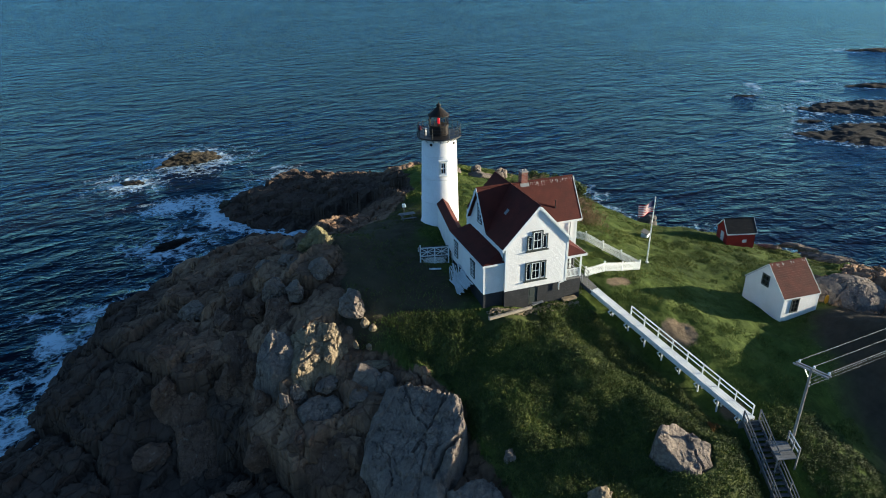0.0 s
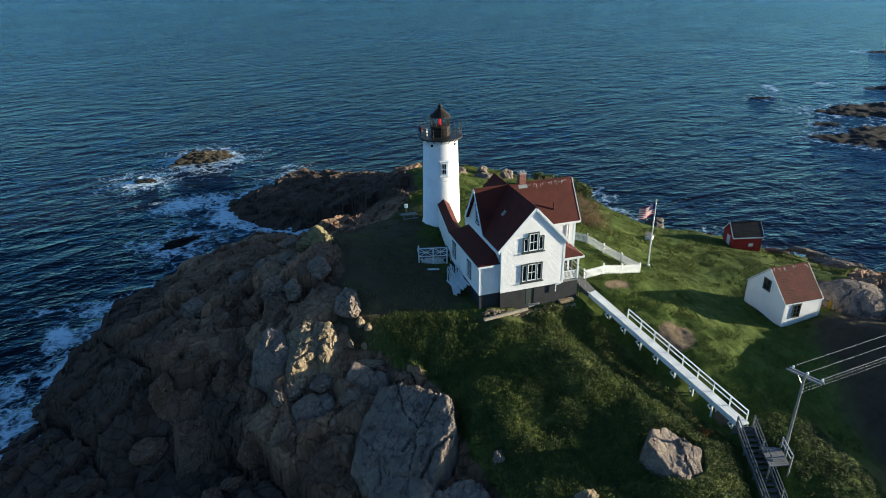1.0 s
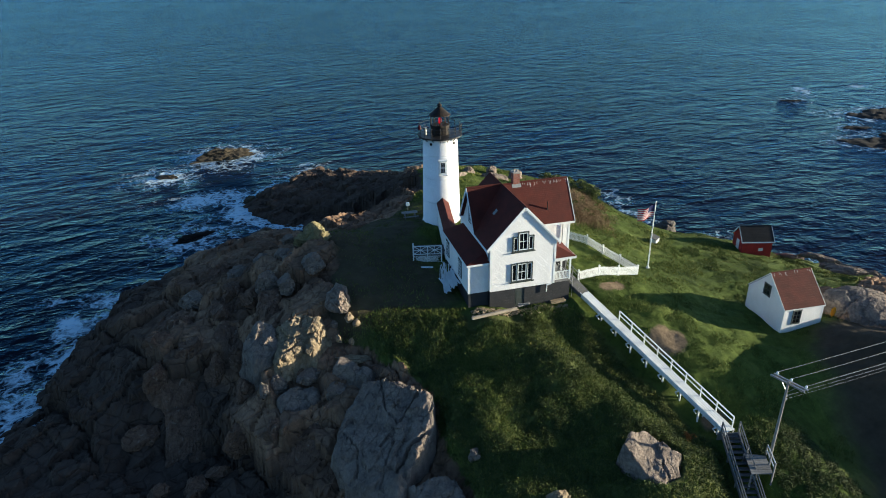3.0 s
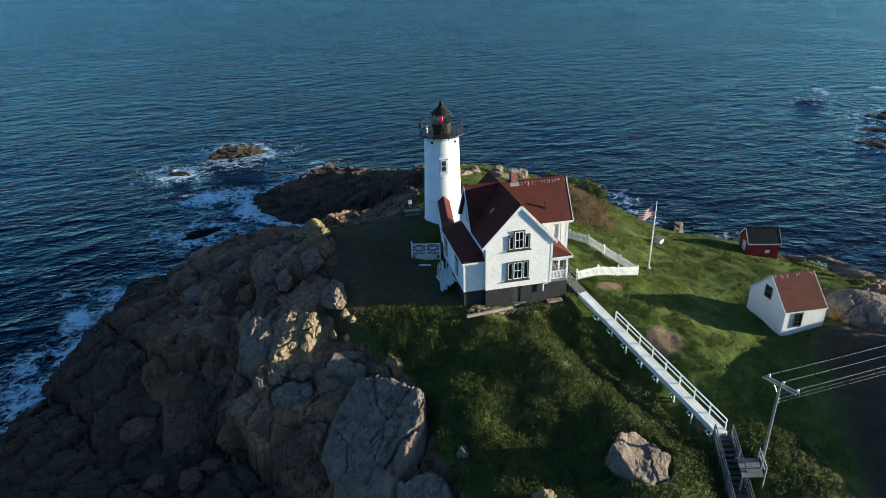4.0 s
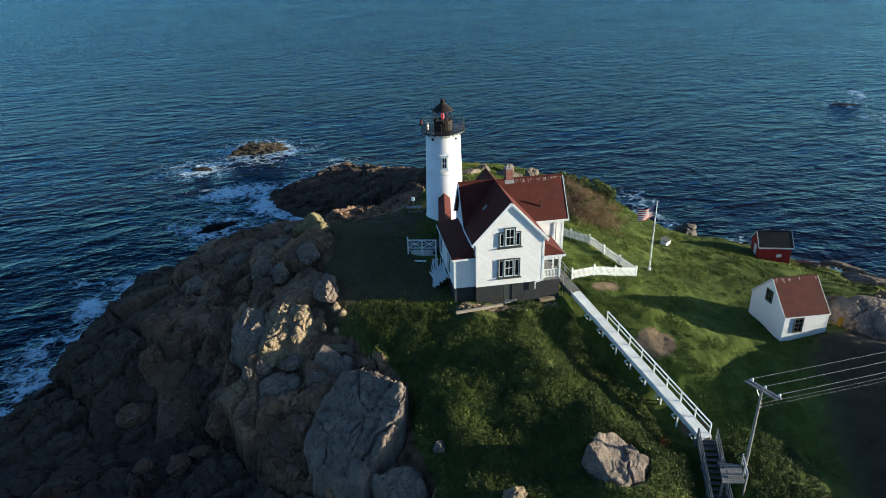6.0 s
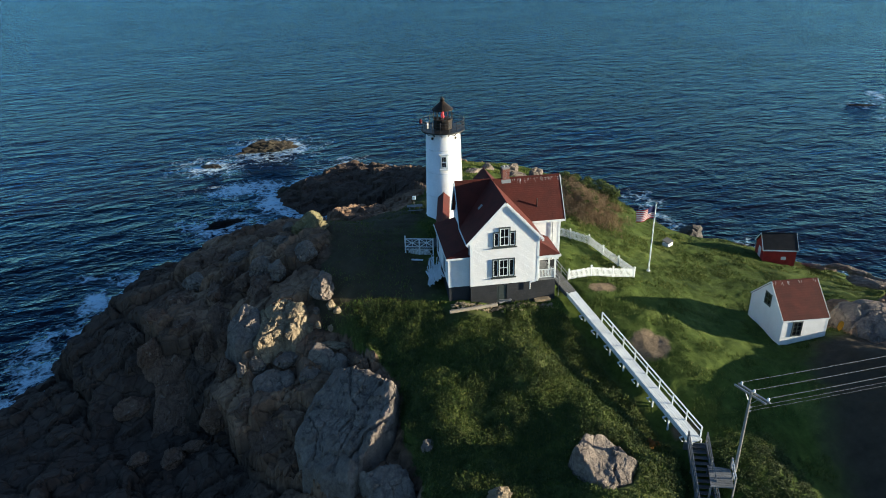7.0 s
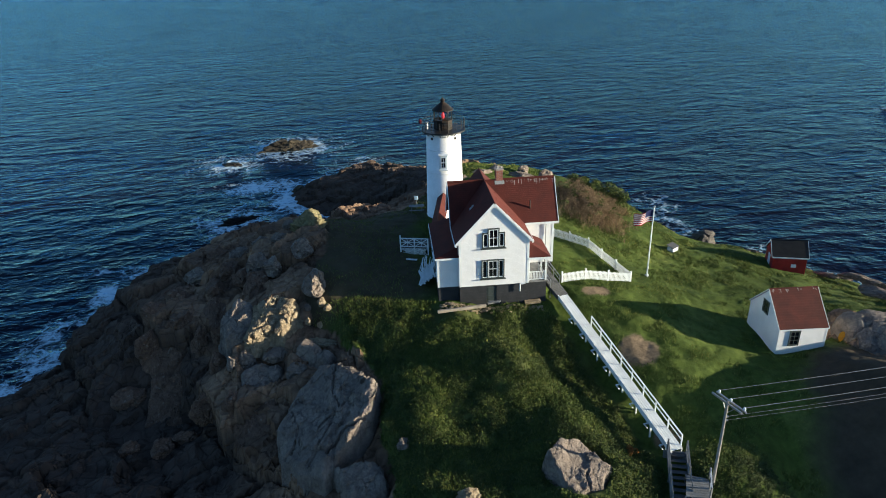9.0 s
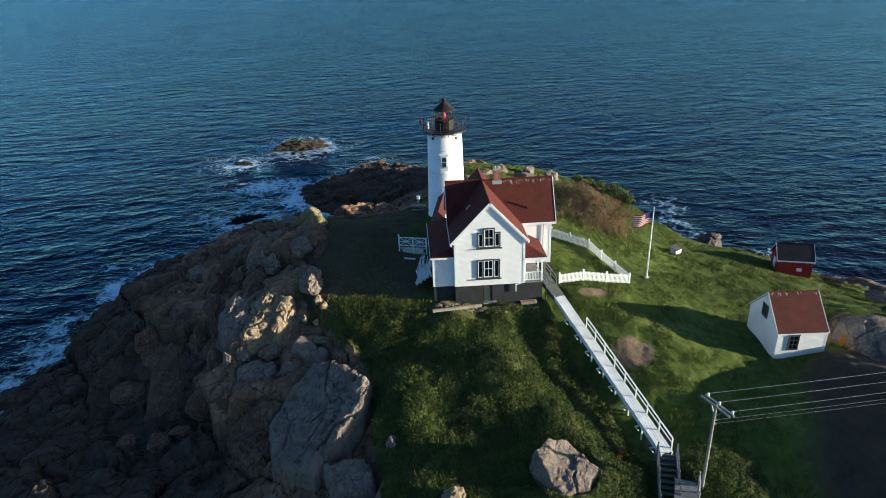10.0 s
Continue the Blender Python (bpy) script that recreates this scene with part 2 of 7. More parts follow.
def sea_material():
    """Water with a long swell, chop and ripples; lacy foam where the mesh's 'foam' value is high."""
    m, t, n, l, p = nodes_of("sea_water")
    v = coords(t)
    foam = n.new("ShaderNodeAttribute")
    foam.attribute_name = "foam"

    def crests(heading, size, stretch, detail, kind="RIDGED_MULTIFRACTAL"):
        """Waves whose crests run across `heading`, `size` metres apart."""
        turn = n.new("ShaderNodeMapping")
        turn.vector_type = "TEXTURE"
        turn.inputs["Rotation"].default_value = (0, 0, radians(heading - 90))
        turn.inputs["Scale"].default_value = (size * stretch, size, size)
        l.new(v, turn.inputs["Vector"])
        w = n.new("ShaderNodeTexNoise")
        w.noise_type = kind
        w.inputs["Scale"].default_value, w.inputs["Detail"].default_value, w.inputs["Roughness"].default_value = 1.0, detail, 0.55
        if kind != "FBM":
            w.inputs["Offset"].default_value, w.inputs["Gain"].default_value = 0.95, 1.6
        l.new(turn.outputs["Vector"], w.inputs["Vector"])
        return w.outputs["Fac"]
    swell = crests(103, 10.0, 4.5, 1.5, "FBM")
    broad = crests(92, 26.0, 3.0, 2.0, "FBM")
    chop = crests(84, 6.5, 1.8, 3.0)
    waves = crests(86, 2.8, 1.7, 5.0)
    ripple = crests(60, 1.1, 1.6, 3.0)
    patch = tex_noise(t, 0.03, 3, 0.5, v)
    deep = ramp(t, tex_noise(t, 0.012, 4, 0.6, v), (0.35, (0.0065, 0.0055, 0.0085)), (0.7, (0.0055, 0.0060, 0.0100)))

    def warped(scale, amount):
        wob = n.new("ShaderNodeTexNoise")
        wob.inputs["Scale"].default_value, wob.inputs["Detail"].default_value = scale, 4
        l.new(v, wob.inputs["Vector"])
        bent = n.new("ShaderNodeVectorMath")
        bent.operation = "MULTIPLY_ADD"
        l.new(wob.outputs["Color"], bent.inputs[0])
        bent.inputs[1].default_value = (amount, amount, amount)
        l.new(v, bent.inputs[2])
        return bent.outputs[0]

    def strands(scale, vector, wide):
        web = n.new("ShaderNodeTexVoronoi")
        web.feature = "DISTANCE_TO_EDGE"
        web.inputs["Scale"].default_value = scale
        l.new(vector, web.inputs["Vector"])
        return maths(t, "SUBTRACT", 1.0, maths(t, "MINIMUM", maths(t, "MULTIPLY", web.outputs["Distance"], wide), 1.0))
    bent = warped(0.7, 2.6)
    lace = maths(t, "ADD", maths(t, "MULTIPLY", strands(0.42, bent, 6.0), 0.34), maths(t, "MULTIPLY", strands(1.1, bent, 5.0), 0.26))
    cloud = maths(t, "MULTIPLY_ADD", tex_noise(t, 0.35, 8, 0.7, bent), 2.2, -1.25)
    edge = maths(t, "ADD", maths(t, "ADD", foam.outputs["Fac"], cloud), lace)
    mask = n.new("ShaderNodeMapRange")
    l.new(edge, mask.inputs["Value"])
    mask.inputs["From Min"].default_value, mask.inputs["From Max"].default_value = 0.55, 1.05
    froth = maths(t, "MULTIPLY", mask.outputs["Result"], step(t, foam.outputs["Fac"]))
    col = mixed(t, froth, deep, (0.42, 0.54, 0.62))
    body, gloss, both, veil = (n.new("ShaderNode" + k) for k in ("BsdfDiffuse", "BsdfGlossy", "MixShader", "Fresnel"))
    l.new(col, body.inputs["Color"])
    l.new(maths(t, "MULTIPLY_ADD", froth, 0.5, 0.06), gloss.inputs["Roughness"])
    gloss.inputs["Color"].default_value = SEA_GLOSS
    veil.inputs["IOR"].default_value = 1.25
    share = maths(t, "MULTIPLY", maths(t, "MULTIPLY", maths(t, "POWER", veil.outputs["Fac"], 1.4), 1.35), maths(t, "MULTIPLY_ADD", froth, -0.85, 1.0))
    l.new(share, both.inputs["Fac"])
    l.new(body.outputs[0], both.inputs[1])
    l.new(gloss.outputs[0], both.inputs[2])
    l.new(both.outputs[0], n["Material Output"].inputs["Surface"])
    lively = maths(t, "MULTIPLY_ADD", patch, 1.4, 0.3)
    normal = bump(t, maths(t, "MULTIPLY_ADD", broad, 1.6, swell), 1.0, 0.55)
    normal = bump(t, chop, 1.0, 0.25, normal)
    normal = bump(t, maths(t, "MULTIPLY", waves, lively), 1.0, 0.09, normal)
    normal = bump(t, maths(t, "MULTIPLY", ripple, lively), 1.0, 0.055, normal)
    for k in (body, gloss, veil):
        l.new(normal, k.inputs["Normal"])
    n.remove(p)
    return m


def step(t, value):
    """Nothing below a small value, all above it."""
    return maths(t, "MINIMUM", maths(t, "MULTIPLY", maths(t, "MAXIMUM", maths(t, "SUBTRACT", value, 0.06), 0.0), 6.0), 1.0)


def leaf_material(name, c1, c2, c3):
    m, t, n, l, p = nodes_of(name)
    g = n.new("ShaderNodeNewGeometry")
    col = ramp(t, g.outputs["Random Per Island"], (0.0, c1), (0.55, c2), (1.0, c3))
    patch = ramp(t, tex_noise(t, 0.35, 3, 0.6, coords(t)), (0.3, (0.6, 0.65, 0.6)), (0.7, (1.15, 1.1, 1.0)))
    l.new(mixed(t, 1.0, col, patch, "MULTIPLY"), p.inputs["Base Color"])
    p.inputs["Roughness"].default_value = 0.7
    p.inputs["Specular IOR Level"].default_value = 0.12
    return m


leaf_green = leaf_material("shrub_leaf", (0.026, 0.042, 0.012), (0.046, 0.066, 0.019), (0.082, 0.090, 0.031))
leaf_bright = leaf_material("bright_leaf", (0.042, 0.064, 0.014), (0.066, 0.092, 0.022), (0.110, 0.122, 0.034))
grass_blade = leaf_material("grass_blade", (0.046, 0.076, 0.014), (0.094, 0.126, 0.026), (0.175, 0.176, 0.052))
dry_leaf = leaf_material("dry_brush", (0.085, 0.058, 0.038), (0.20, 0.14, 0.088), (0.28, 0.20, 0.125))
island_mat = ground_material()
water_mat = sea_material()


# ---- building tools ----
def part(name, bm, material, parent=None, label="", smooth=False):
    me = bpy.data.meshes.new(name)
    bmesh.ops.recalc_face_normals(bm, faces=bm.faces[:])
    bm.to_mesh(me)
    bm.free()
    for m in material if isinstance(material, (list, tuple)) else (material,):
        me.materials.append(m)
    if smooth:
        for f in me.polygons:
            f.use_smooth = True
    ob = new(name, me)
    ob.parent = parent
    if label:
        tagged(ob, label)
    return ob


def again(ob, m, parent=None):
    """A further piece on the same mesh."""
    o = new(ob.name.split(".")[0], ob.data)
    o.parent = parent or ob.parent
    o.matrix_basis = m
    if "label" in ob:
        o["label"] = ob["label"]
    return o


def thing(name, label, category, m=None, group=""):
    ob = new(name)
    ob.empty_display_size = 0.3
    if m is not None:
        ob.matrix_basis = m
    return tagged(ob, label, category, group)


def box(x0, x1, y0, y1, z0, z1, bm=None, bevel=0.0):
    b = bmesh.new()
    bmesh.ops.create_cube(b, size=1.0, matrix=Matrix.LocRotScale(((x0 + x1) / 2, (y0 + y1) / 2, (z0 + z1) / 2), None, (abs(x1 - x0), abs(y1 - y0), abs(z1 - z0))))
    if bevel:
        bmesh.ops.bevel(b, geom=b.edges[:], offset=bevel, segments=1, affect="EDGES")
    return join(bm, b)


def join(bm, b):
    if bm is None:
        return b
    me = bpy.data.meshes.new("t")
    b.to_mesh(me)
    b.free()
    bm.from_mesh(me)
    bpy.data.meshes.remove(me)
    return bm


def beam(a, b, w, h=None, bm=None, bevel=0.0):
    """A squared bar from a to b, w wide and h deep."""
    a, b, h = Vector(a), Vector(b), h or w
    d = b - a
    up = Vector((0, 0, 1)) if abs(d.normalized().z) < 0.95 else Vector((0, 1, 0))
    side = d.cross(up).normalized()
    up = side.cross(d).normalized()
    m = Matrix((side, d.normalized(), up)).transposed().to_4x4()
    m.translation = (a + b) / 2
    q = bmesh.new()
    bmesh.ops.create_cube(q, size=1.0, matrix=m @ Matrix.Diagonal((w, d.length, h, 1)))
    if bevel:
        bmesh.ops.bevel(q, geom=q.edges[:], offset=bevel, segments=1, affect="EDGES")
    return join(bm, q)


def rod(a, b, r0, r1=None, n=10, bm=None):
    a, b = Vector(a), Vector(b)
    d = b - a
    q = bmesh.new()
    m = d.to_track_quat("Z", "Y").to_matrix().to_4x4()
    m.translation = (a + b) / 2
    bmesh.ops.create_cone(q, cap_ends=True, segments=n, radius1=r0, radius2=r0 if r1 is None else r1, depth=d.length, matrix=m)
    return join(bm, q)


def lathe(profile, n=48, bm=None, x=0.0, y=0.0):
    """A turned body from (radius, height) steps."""
    q = bmesh.new()
    rings = []
    for r, z in profile:
        rings.append([q.verts.new((x + r * math.cos(2 * math.pi * k / n), y + r * math.sin(2 * math.pi * k / n), z)) for k in range(n)])
    for a, b in zip(rings, rings[1:]):
        for k in range(n):
            q.faces.new((a[k], a[(k + 1) % n], b[(k + 1) % n], b[k]))
    q.faces.new(rings[0])
    q.faces.new(rings[-1])
    return join(bm, q)


def slab(corners, thick, bm=None):
    """A flat plate below the given corners."""
    q = bmesh.new()
    c = [Vector(p) for p in corners]
    n = (c[1] - c[0]).cross(c[2] - c[0]).normalized()
    if n.z < 0:
        n = -n
    top = [q.verts.new(p) for p in c]
    low = [q.verts.new(p - n * thick) for p in c]
    q.faces.new(top)
    q.faces.new(low)
    for k in range(len(c)):
        j = (k + 1) % len(c)
        q.faces.new((top[k], top[j], low[j], low[k]))
    return join(bm, q)


def wall(outline, holes, thick, place):
    """An upright wall with openings: outline and holes in (along, height); place(along, depth, height) gives the point."""
    q = bmesh.new()
    edges = []
    for loop in [outline] + [[(a, c), (b, c), (b, d), (a, d)] for a, b, c, d in holes]:
        vs = [q.verts.new((s, 0.0, z)) for s, z in loop]
        edges += [q.edges.new((vs[k], vs[(k + 1) % len(vs)])) for k in range(len(vs))]
    bmesh.ops.triangle_fill(q, use_beauty=True, use_dissolve=False, edges=edges, normal=(0, -1, 0))
    out = bmesh.ops.extrude_face_region(q, geom=q.faces[:])
    for e in out["geom"]:
        if isinstance(e, bmesh.types.BMVert):
            e.co.y = thick
    for w in q.verts:
        w.co = Vector(place(*w.co))
    return q


# ---- the island ----
COAST = [(-25.5, 28), (-25, 40), (-19, 50), (-15, 58), (-11, 65), (-8.5, 75), (-2, 81), (4, 86), (11, 90), (17, 93), (25, 82), (28, 84), (23, 93), (16, 98), (15, 108),
         (20, 116), (29, 122), (38, 118), (48, 104), (60, 90), (66, 76), (70, 66), (78.5, 61.5), (83.5, 52.5), (87, 42), (89, 30), (90, 6), (66, 1),
         (48, 2), (24, 6), (6, 8), (-16, 12)]
TURF = [(17, 62), (19, 57), (16.6, 52), (15.0, 49), (15.4, 46), (17.4, 44), (19.6, 41.5), (21, 37), (20.3, 32), (20.3, 26), (24, 14), (46, 9), (60, 12), (66, 18), (64, 28), (61.5, 32),
        (62.8, 36.8), (66, 38.6), (71, 36.8), (76, 41), (84, 42), (81.5, 52), (74.5, 60), (69, 66), (64, 76), (56, 86), (48, 89), (44, 93), (39, 88), (35.5, 76), (29, 69)]
SHRUB = [(16.2, 47.2), (22, 46.0), (28.5, 43.2), (35.5, 42.3), (38.2, 40), (39, 25), (39, 18), (30, 12), (22, 14), (20, 24), (20.0, 32), (20.6, 36.5), (19.4, 41), (17.4, 44)]
LAWN_HEIGHTS = [(30, 42, 10.0), (31, 35, 9.7), (25, 34, 8.5), (22, 38, 8.5), (21.3, 33, 7.9), (25, 28, 6.8), (28, 33, 8.2), (31.5, 31.5, 8.3), (25, 24, 6.3), (28, 25.5, 6.0), (28.5, 29, 6.7), (30, 22.5, 6.6), (32, 20.8, 6.2), (34.5, 28, 7.6), (35.6, 24.5, 6.9), (41, 22, 5.8), (46, 34, 8.0), (55, 34, 6.0),
                (62, 33, 6.8), (39.6, 37, 8.4), (38.2, 36.5, 7.8), (40.1, 31.5, 7.0), (38.6, 31.5, 6.2), (40.8, 27, 5.8), (39.0, 27.5, 5.2), (36.2, 29.5, 6.8), (36.2, 35.5, 7.0), (35.6, 38.6, 8.2), (33.5, 33, 8.3), (43.3, 34, 8.1), (39, 43, 10.0), (47, 45, 9.1), (50, 46.7, 8.4), (57, 54, 6.6), (67, 55, 4.9), (66, 63, 4.3), (70, 58.5, 4.0), (72, 51, 3.5), (78, 46, 2.5), (44, 56, 10.3),
                (58, 71, 7.5), (33, 62, 11.6), (24, 54, 11.7), (48, 80, 9.0), (38, 83, 10.5), (44, 84, 9.8), (40, 66, 11.4)]
ROCK_HEIGHTS = [(18, 59.5, 13.3), (26, 70, 9.6), (22, 66, 10.6), (14.5, 54, 12.2), (16.6, 48.6, 10.9), (14, 49.5, 10.6), (11.3, 48, 9.4), (14.2, 44.6, 8.2), (8, 61, 9.6), (7, 52.8, 7.2), (9.3, 48, 8.6),
                (0, 55, 7.0), (1.6, 51.4, 4.4), (5, 50, 4.2), (2.5, 48, 1.6), (0, 46.2, 1.2), (5.6, 46, 2.2), (-1, 42.5, 1.6), (4, 42.3, 1.6), (7.4, 44, 5.4), (8.6, 41, 4.2), (10, 44.2, 7.4), (12, 44.8, 8.1),
                (12.0, 36.5, 4.6), (8.5, 37, 2.2), (18, 42, 8.4), (18, 44.6, 9.5), (20, 43, 9.3), (34, 86, 7.4), (28, 102, 2.6), (38, 100, 4.9), (19, 29, 5.6), (2, 72, 6.0), (-6, 52, 2.2), (2, 38, 2.0), (-14, 36, 1.8), (-8, 30, 2.0),
                (10, 26, 1.8), (13, 30, 3.2), (38.3, 20.5, 4.2), (36.8, 16.5, 2.0), (45, 19, 4.6), (52, 21, 2.8), (59.5, 26, 9.0), (62, 20, 8.2), (67, 21, 9.2), (63, 29, 7.2), (62, 13, 5.2), (70, 12, 7.0), (71.5, 35.5, 6.6), (71, 31, 7.6), (73, 25, 8.6), (76, 16, 8.8), (66, 29, 6.6), (52, 12, 1.5), (76, 38, 4.8), (22, 110, 2.4)]


def spline_surface(spots, stiff):
    """A smooth surface over spot heights (thin plate)."""
    s = np.array(spots, float)
    n = len(s)

    def kernel(d2):
        return np.where(d2 > 0, d2 * np.log(d2 + 1e-9), 0.0)
    d2 = ((s[:, None, :2] - s[None, :, :2]) ** 2).sum(-1)
    A = np.zeros((n + 3, n + 3))
    A[:n, :n] = kernel(d2) + stiff * np.eye(n)
    A[:n, n], A[:n, n + 1:] = 1, s[:, :2]
    A[n:, :n] = A[:n, n:].T
    w = np.linalg.solve(A, np.append(s[:, 2], (0, 0, 0)))

    def at(x, y):
        z = w[n] + w[n + 1] * x + w[n + 2] * y
        for k in range(n):
            z = z + w[k] * kernel((x - s[k, 0]) ** 2 + (y - s[k, 1]) ** 2)
        return z
    return at


def inside_distance(ring, x, y):
    """Distance to a ring of corners, positive inside."""
    best, inside = np.full(x.shape, 1e9), np.zeros(x.shape, bool)
    for (ax, ay), (bx, by) in zip(ring, ring[1:] + ring[:1]):
        dx, dy = bx - ax, by - ay
        k = np.clip(((x - ax) * dx + (y - ay) * dy) / (dx * dx + dy * dy), 0, 1)
        best = np.minimum(best, np.hypot(x - ax - k * dx, y - ay - k * dy))
        cross = (ay > y) != (by > y)
        inside ^= cross & (x < (bx - ax) * (y - ay) / (by - ay if by != ay else 1e-9) + ax)
    return np.where(inside, best, -best)


def hash01(i, j, seed):
    h = np.sin(i * 127.1 + j * 311.7 + seed * 74.7) * 43758.5453
    return h - np.floor(h)


def value_noise(x, y, seed):
    i, j = np.floor(x), np.floor(y)
    u, v = x - i, y - j
    u, v = u * u * (3 - 2 * u), v * v * (3 - 2 * v)
    a, b = hash01(i, j, seed), hash01(i + 1, j, seed)
    c, d = hash01(i, j + 1, seed), hash01(i + 1, j + 1, seed)
    return (a + (b - a) * u) * (1 - v) + (c + (d - c) * u) * v


def fbm(x, y, seed, octaves=4):
    total, amp, size = 0.0, 0.5, 1.0
    for k in range(octaves):
        total = total + amp * value_noise(x * size, y * size, seed + k)
        amp, size = amp * 0.5, size * 2.03
    return total


def fbm3(x, y, z, seed, octaves=3):
    """Value noise through space, in octaves."""
    total, amp, size = 0.0, 0.5, 1.0
    for k in range(octaves):
        i = np.floor(z * size)
        f = z * size - i
        f = f * f * (3 - 2 * f)
        low, high = (value_noise(x * size + 17.3 * j, y * size - 9.1 * j, seed + k) for j in (i, i + 1))
        total = total + amp * (low + (high - low) * f)
        amp, size = amp * 0.5, size * 2.03
    return total


def blocks(x, y, seed):
    """Fractured blocks: per point a block's height (0..1, tilted), the depth of the crack beside it (0..1) and its middle."""
    i0, j0 = np.floor(x), np.floor(y)
    d1, d2, h = np.full(x.shape, 9.0), np.full(x.shape, 9.0), np.zeros(x.shape)
    cx, cy = x.copy(), y.copy()
    for di in (-1, 0, 1):
        for dj in (-1, 0, 1):
            i, j = i0 + di, j0 + dj
            px, py = i + 0.15 + 0.7 * hash01(i, j, seed), j + 0.15 + 0.7 * hash01(i, j, seed + 5)
            d = np.maximum(np.abs(x - px), np.abs(y - py)) * 0.6 + np.hypot(x - px, y - py) * 0.4
            tall = hash01(i, j, seed + 9) + (x - px) * (hash01(i, j, seed + 11) - 0.5) * 1.3 + (y - py) * (hash01(i, j, seed + 13) - 0.5) * 1.3
            near = d < d1
            d2 = np.where(near, d1, np.minimum(d2, d))
            h = np.where(near, tall, h)
            cx, cy = np.where(near, px, cx), np.where(near, py, cy)
            d1 = np.where(near, d, d1)
    return h, np.clip(1 - (d2 - d1) * 11, 0, 1), cx, cy


def smooth(a, b, v):
    k = np.clip((v - a) / (b - a), 0, 1)
    return k * k * (3 - 2 * k)


land_at = spline_surface(LAWN_HEIGHTS + ROCK_HEIGHTS, 3.0)
STEP, X0, Y0, NX, NY = 0.24, -26.0, 0.0, 500, 536
gx, gy = np.meshgrid(X0 + STEP * np.arange(NX), Y0 + STEP * np.arange(NY), indexing="ij")


INLET = [(6, 99), (17, 93), (31, 82)]


def near_line(points, x, y):
    best = np.full(x.shape, 1e9)
    for (ax, ay), (bx, by) in zip(points, points[1:]):
        dx, dy = bx - ax, by - ay
        k = np.clip(((x - ax) * dx + (y - ay) * dy) / (dx * dx + dy * dy), 0, 1)
        best = np.minimum(best, np.hypot(x - ax - k * dx, y - ay - k * dy))
    return best


def bare_land(x, y):
    """The smooth body of the island, cut by its inlet and falling to the shore."""
    shore = inside_distance(COAST, x + 3.0 * (fbm(x / 5, y / 5, 3) - 0.47), y + 3.0 * (fbm(x / 5, y / 5, 8) - 0.47))
    base = np.maximum(land_at(x, y), 0.8)
    z = np.where(shore > 0, base * (0.12 + 0.88 * smooth(0, 8.5, shore)) * smooth(-0.5, 2.0, shore), 0) - np.where(shore < 2, (2 - shore) * 0.35, 0)
    cut = near_line(INLET, x + 2.0 * (fbm(x / 4, y / 4, 13) - 0.47), y + 2.0 * (fbm(x / 4, y / 4, 17) - 0.47))
    z = np.where(z > -0.5, -0.5 + (z + 0.5) * smooth(2.2, 6.0, cut), z)
    return np.maximum(z, -3.0), shore, cut


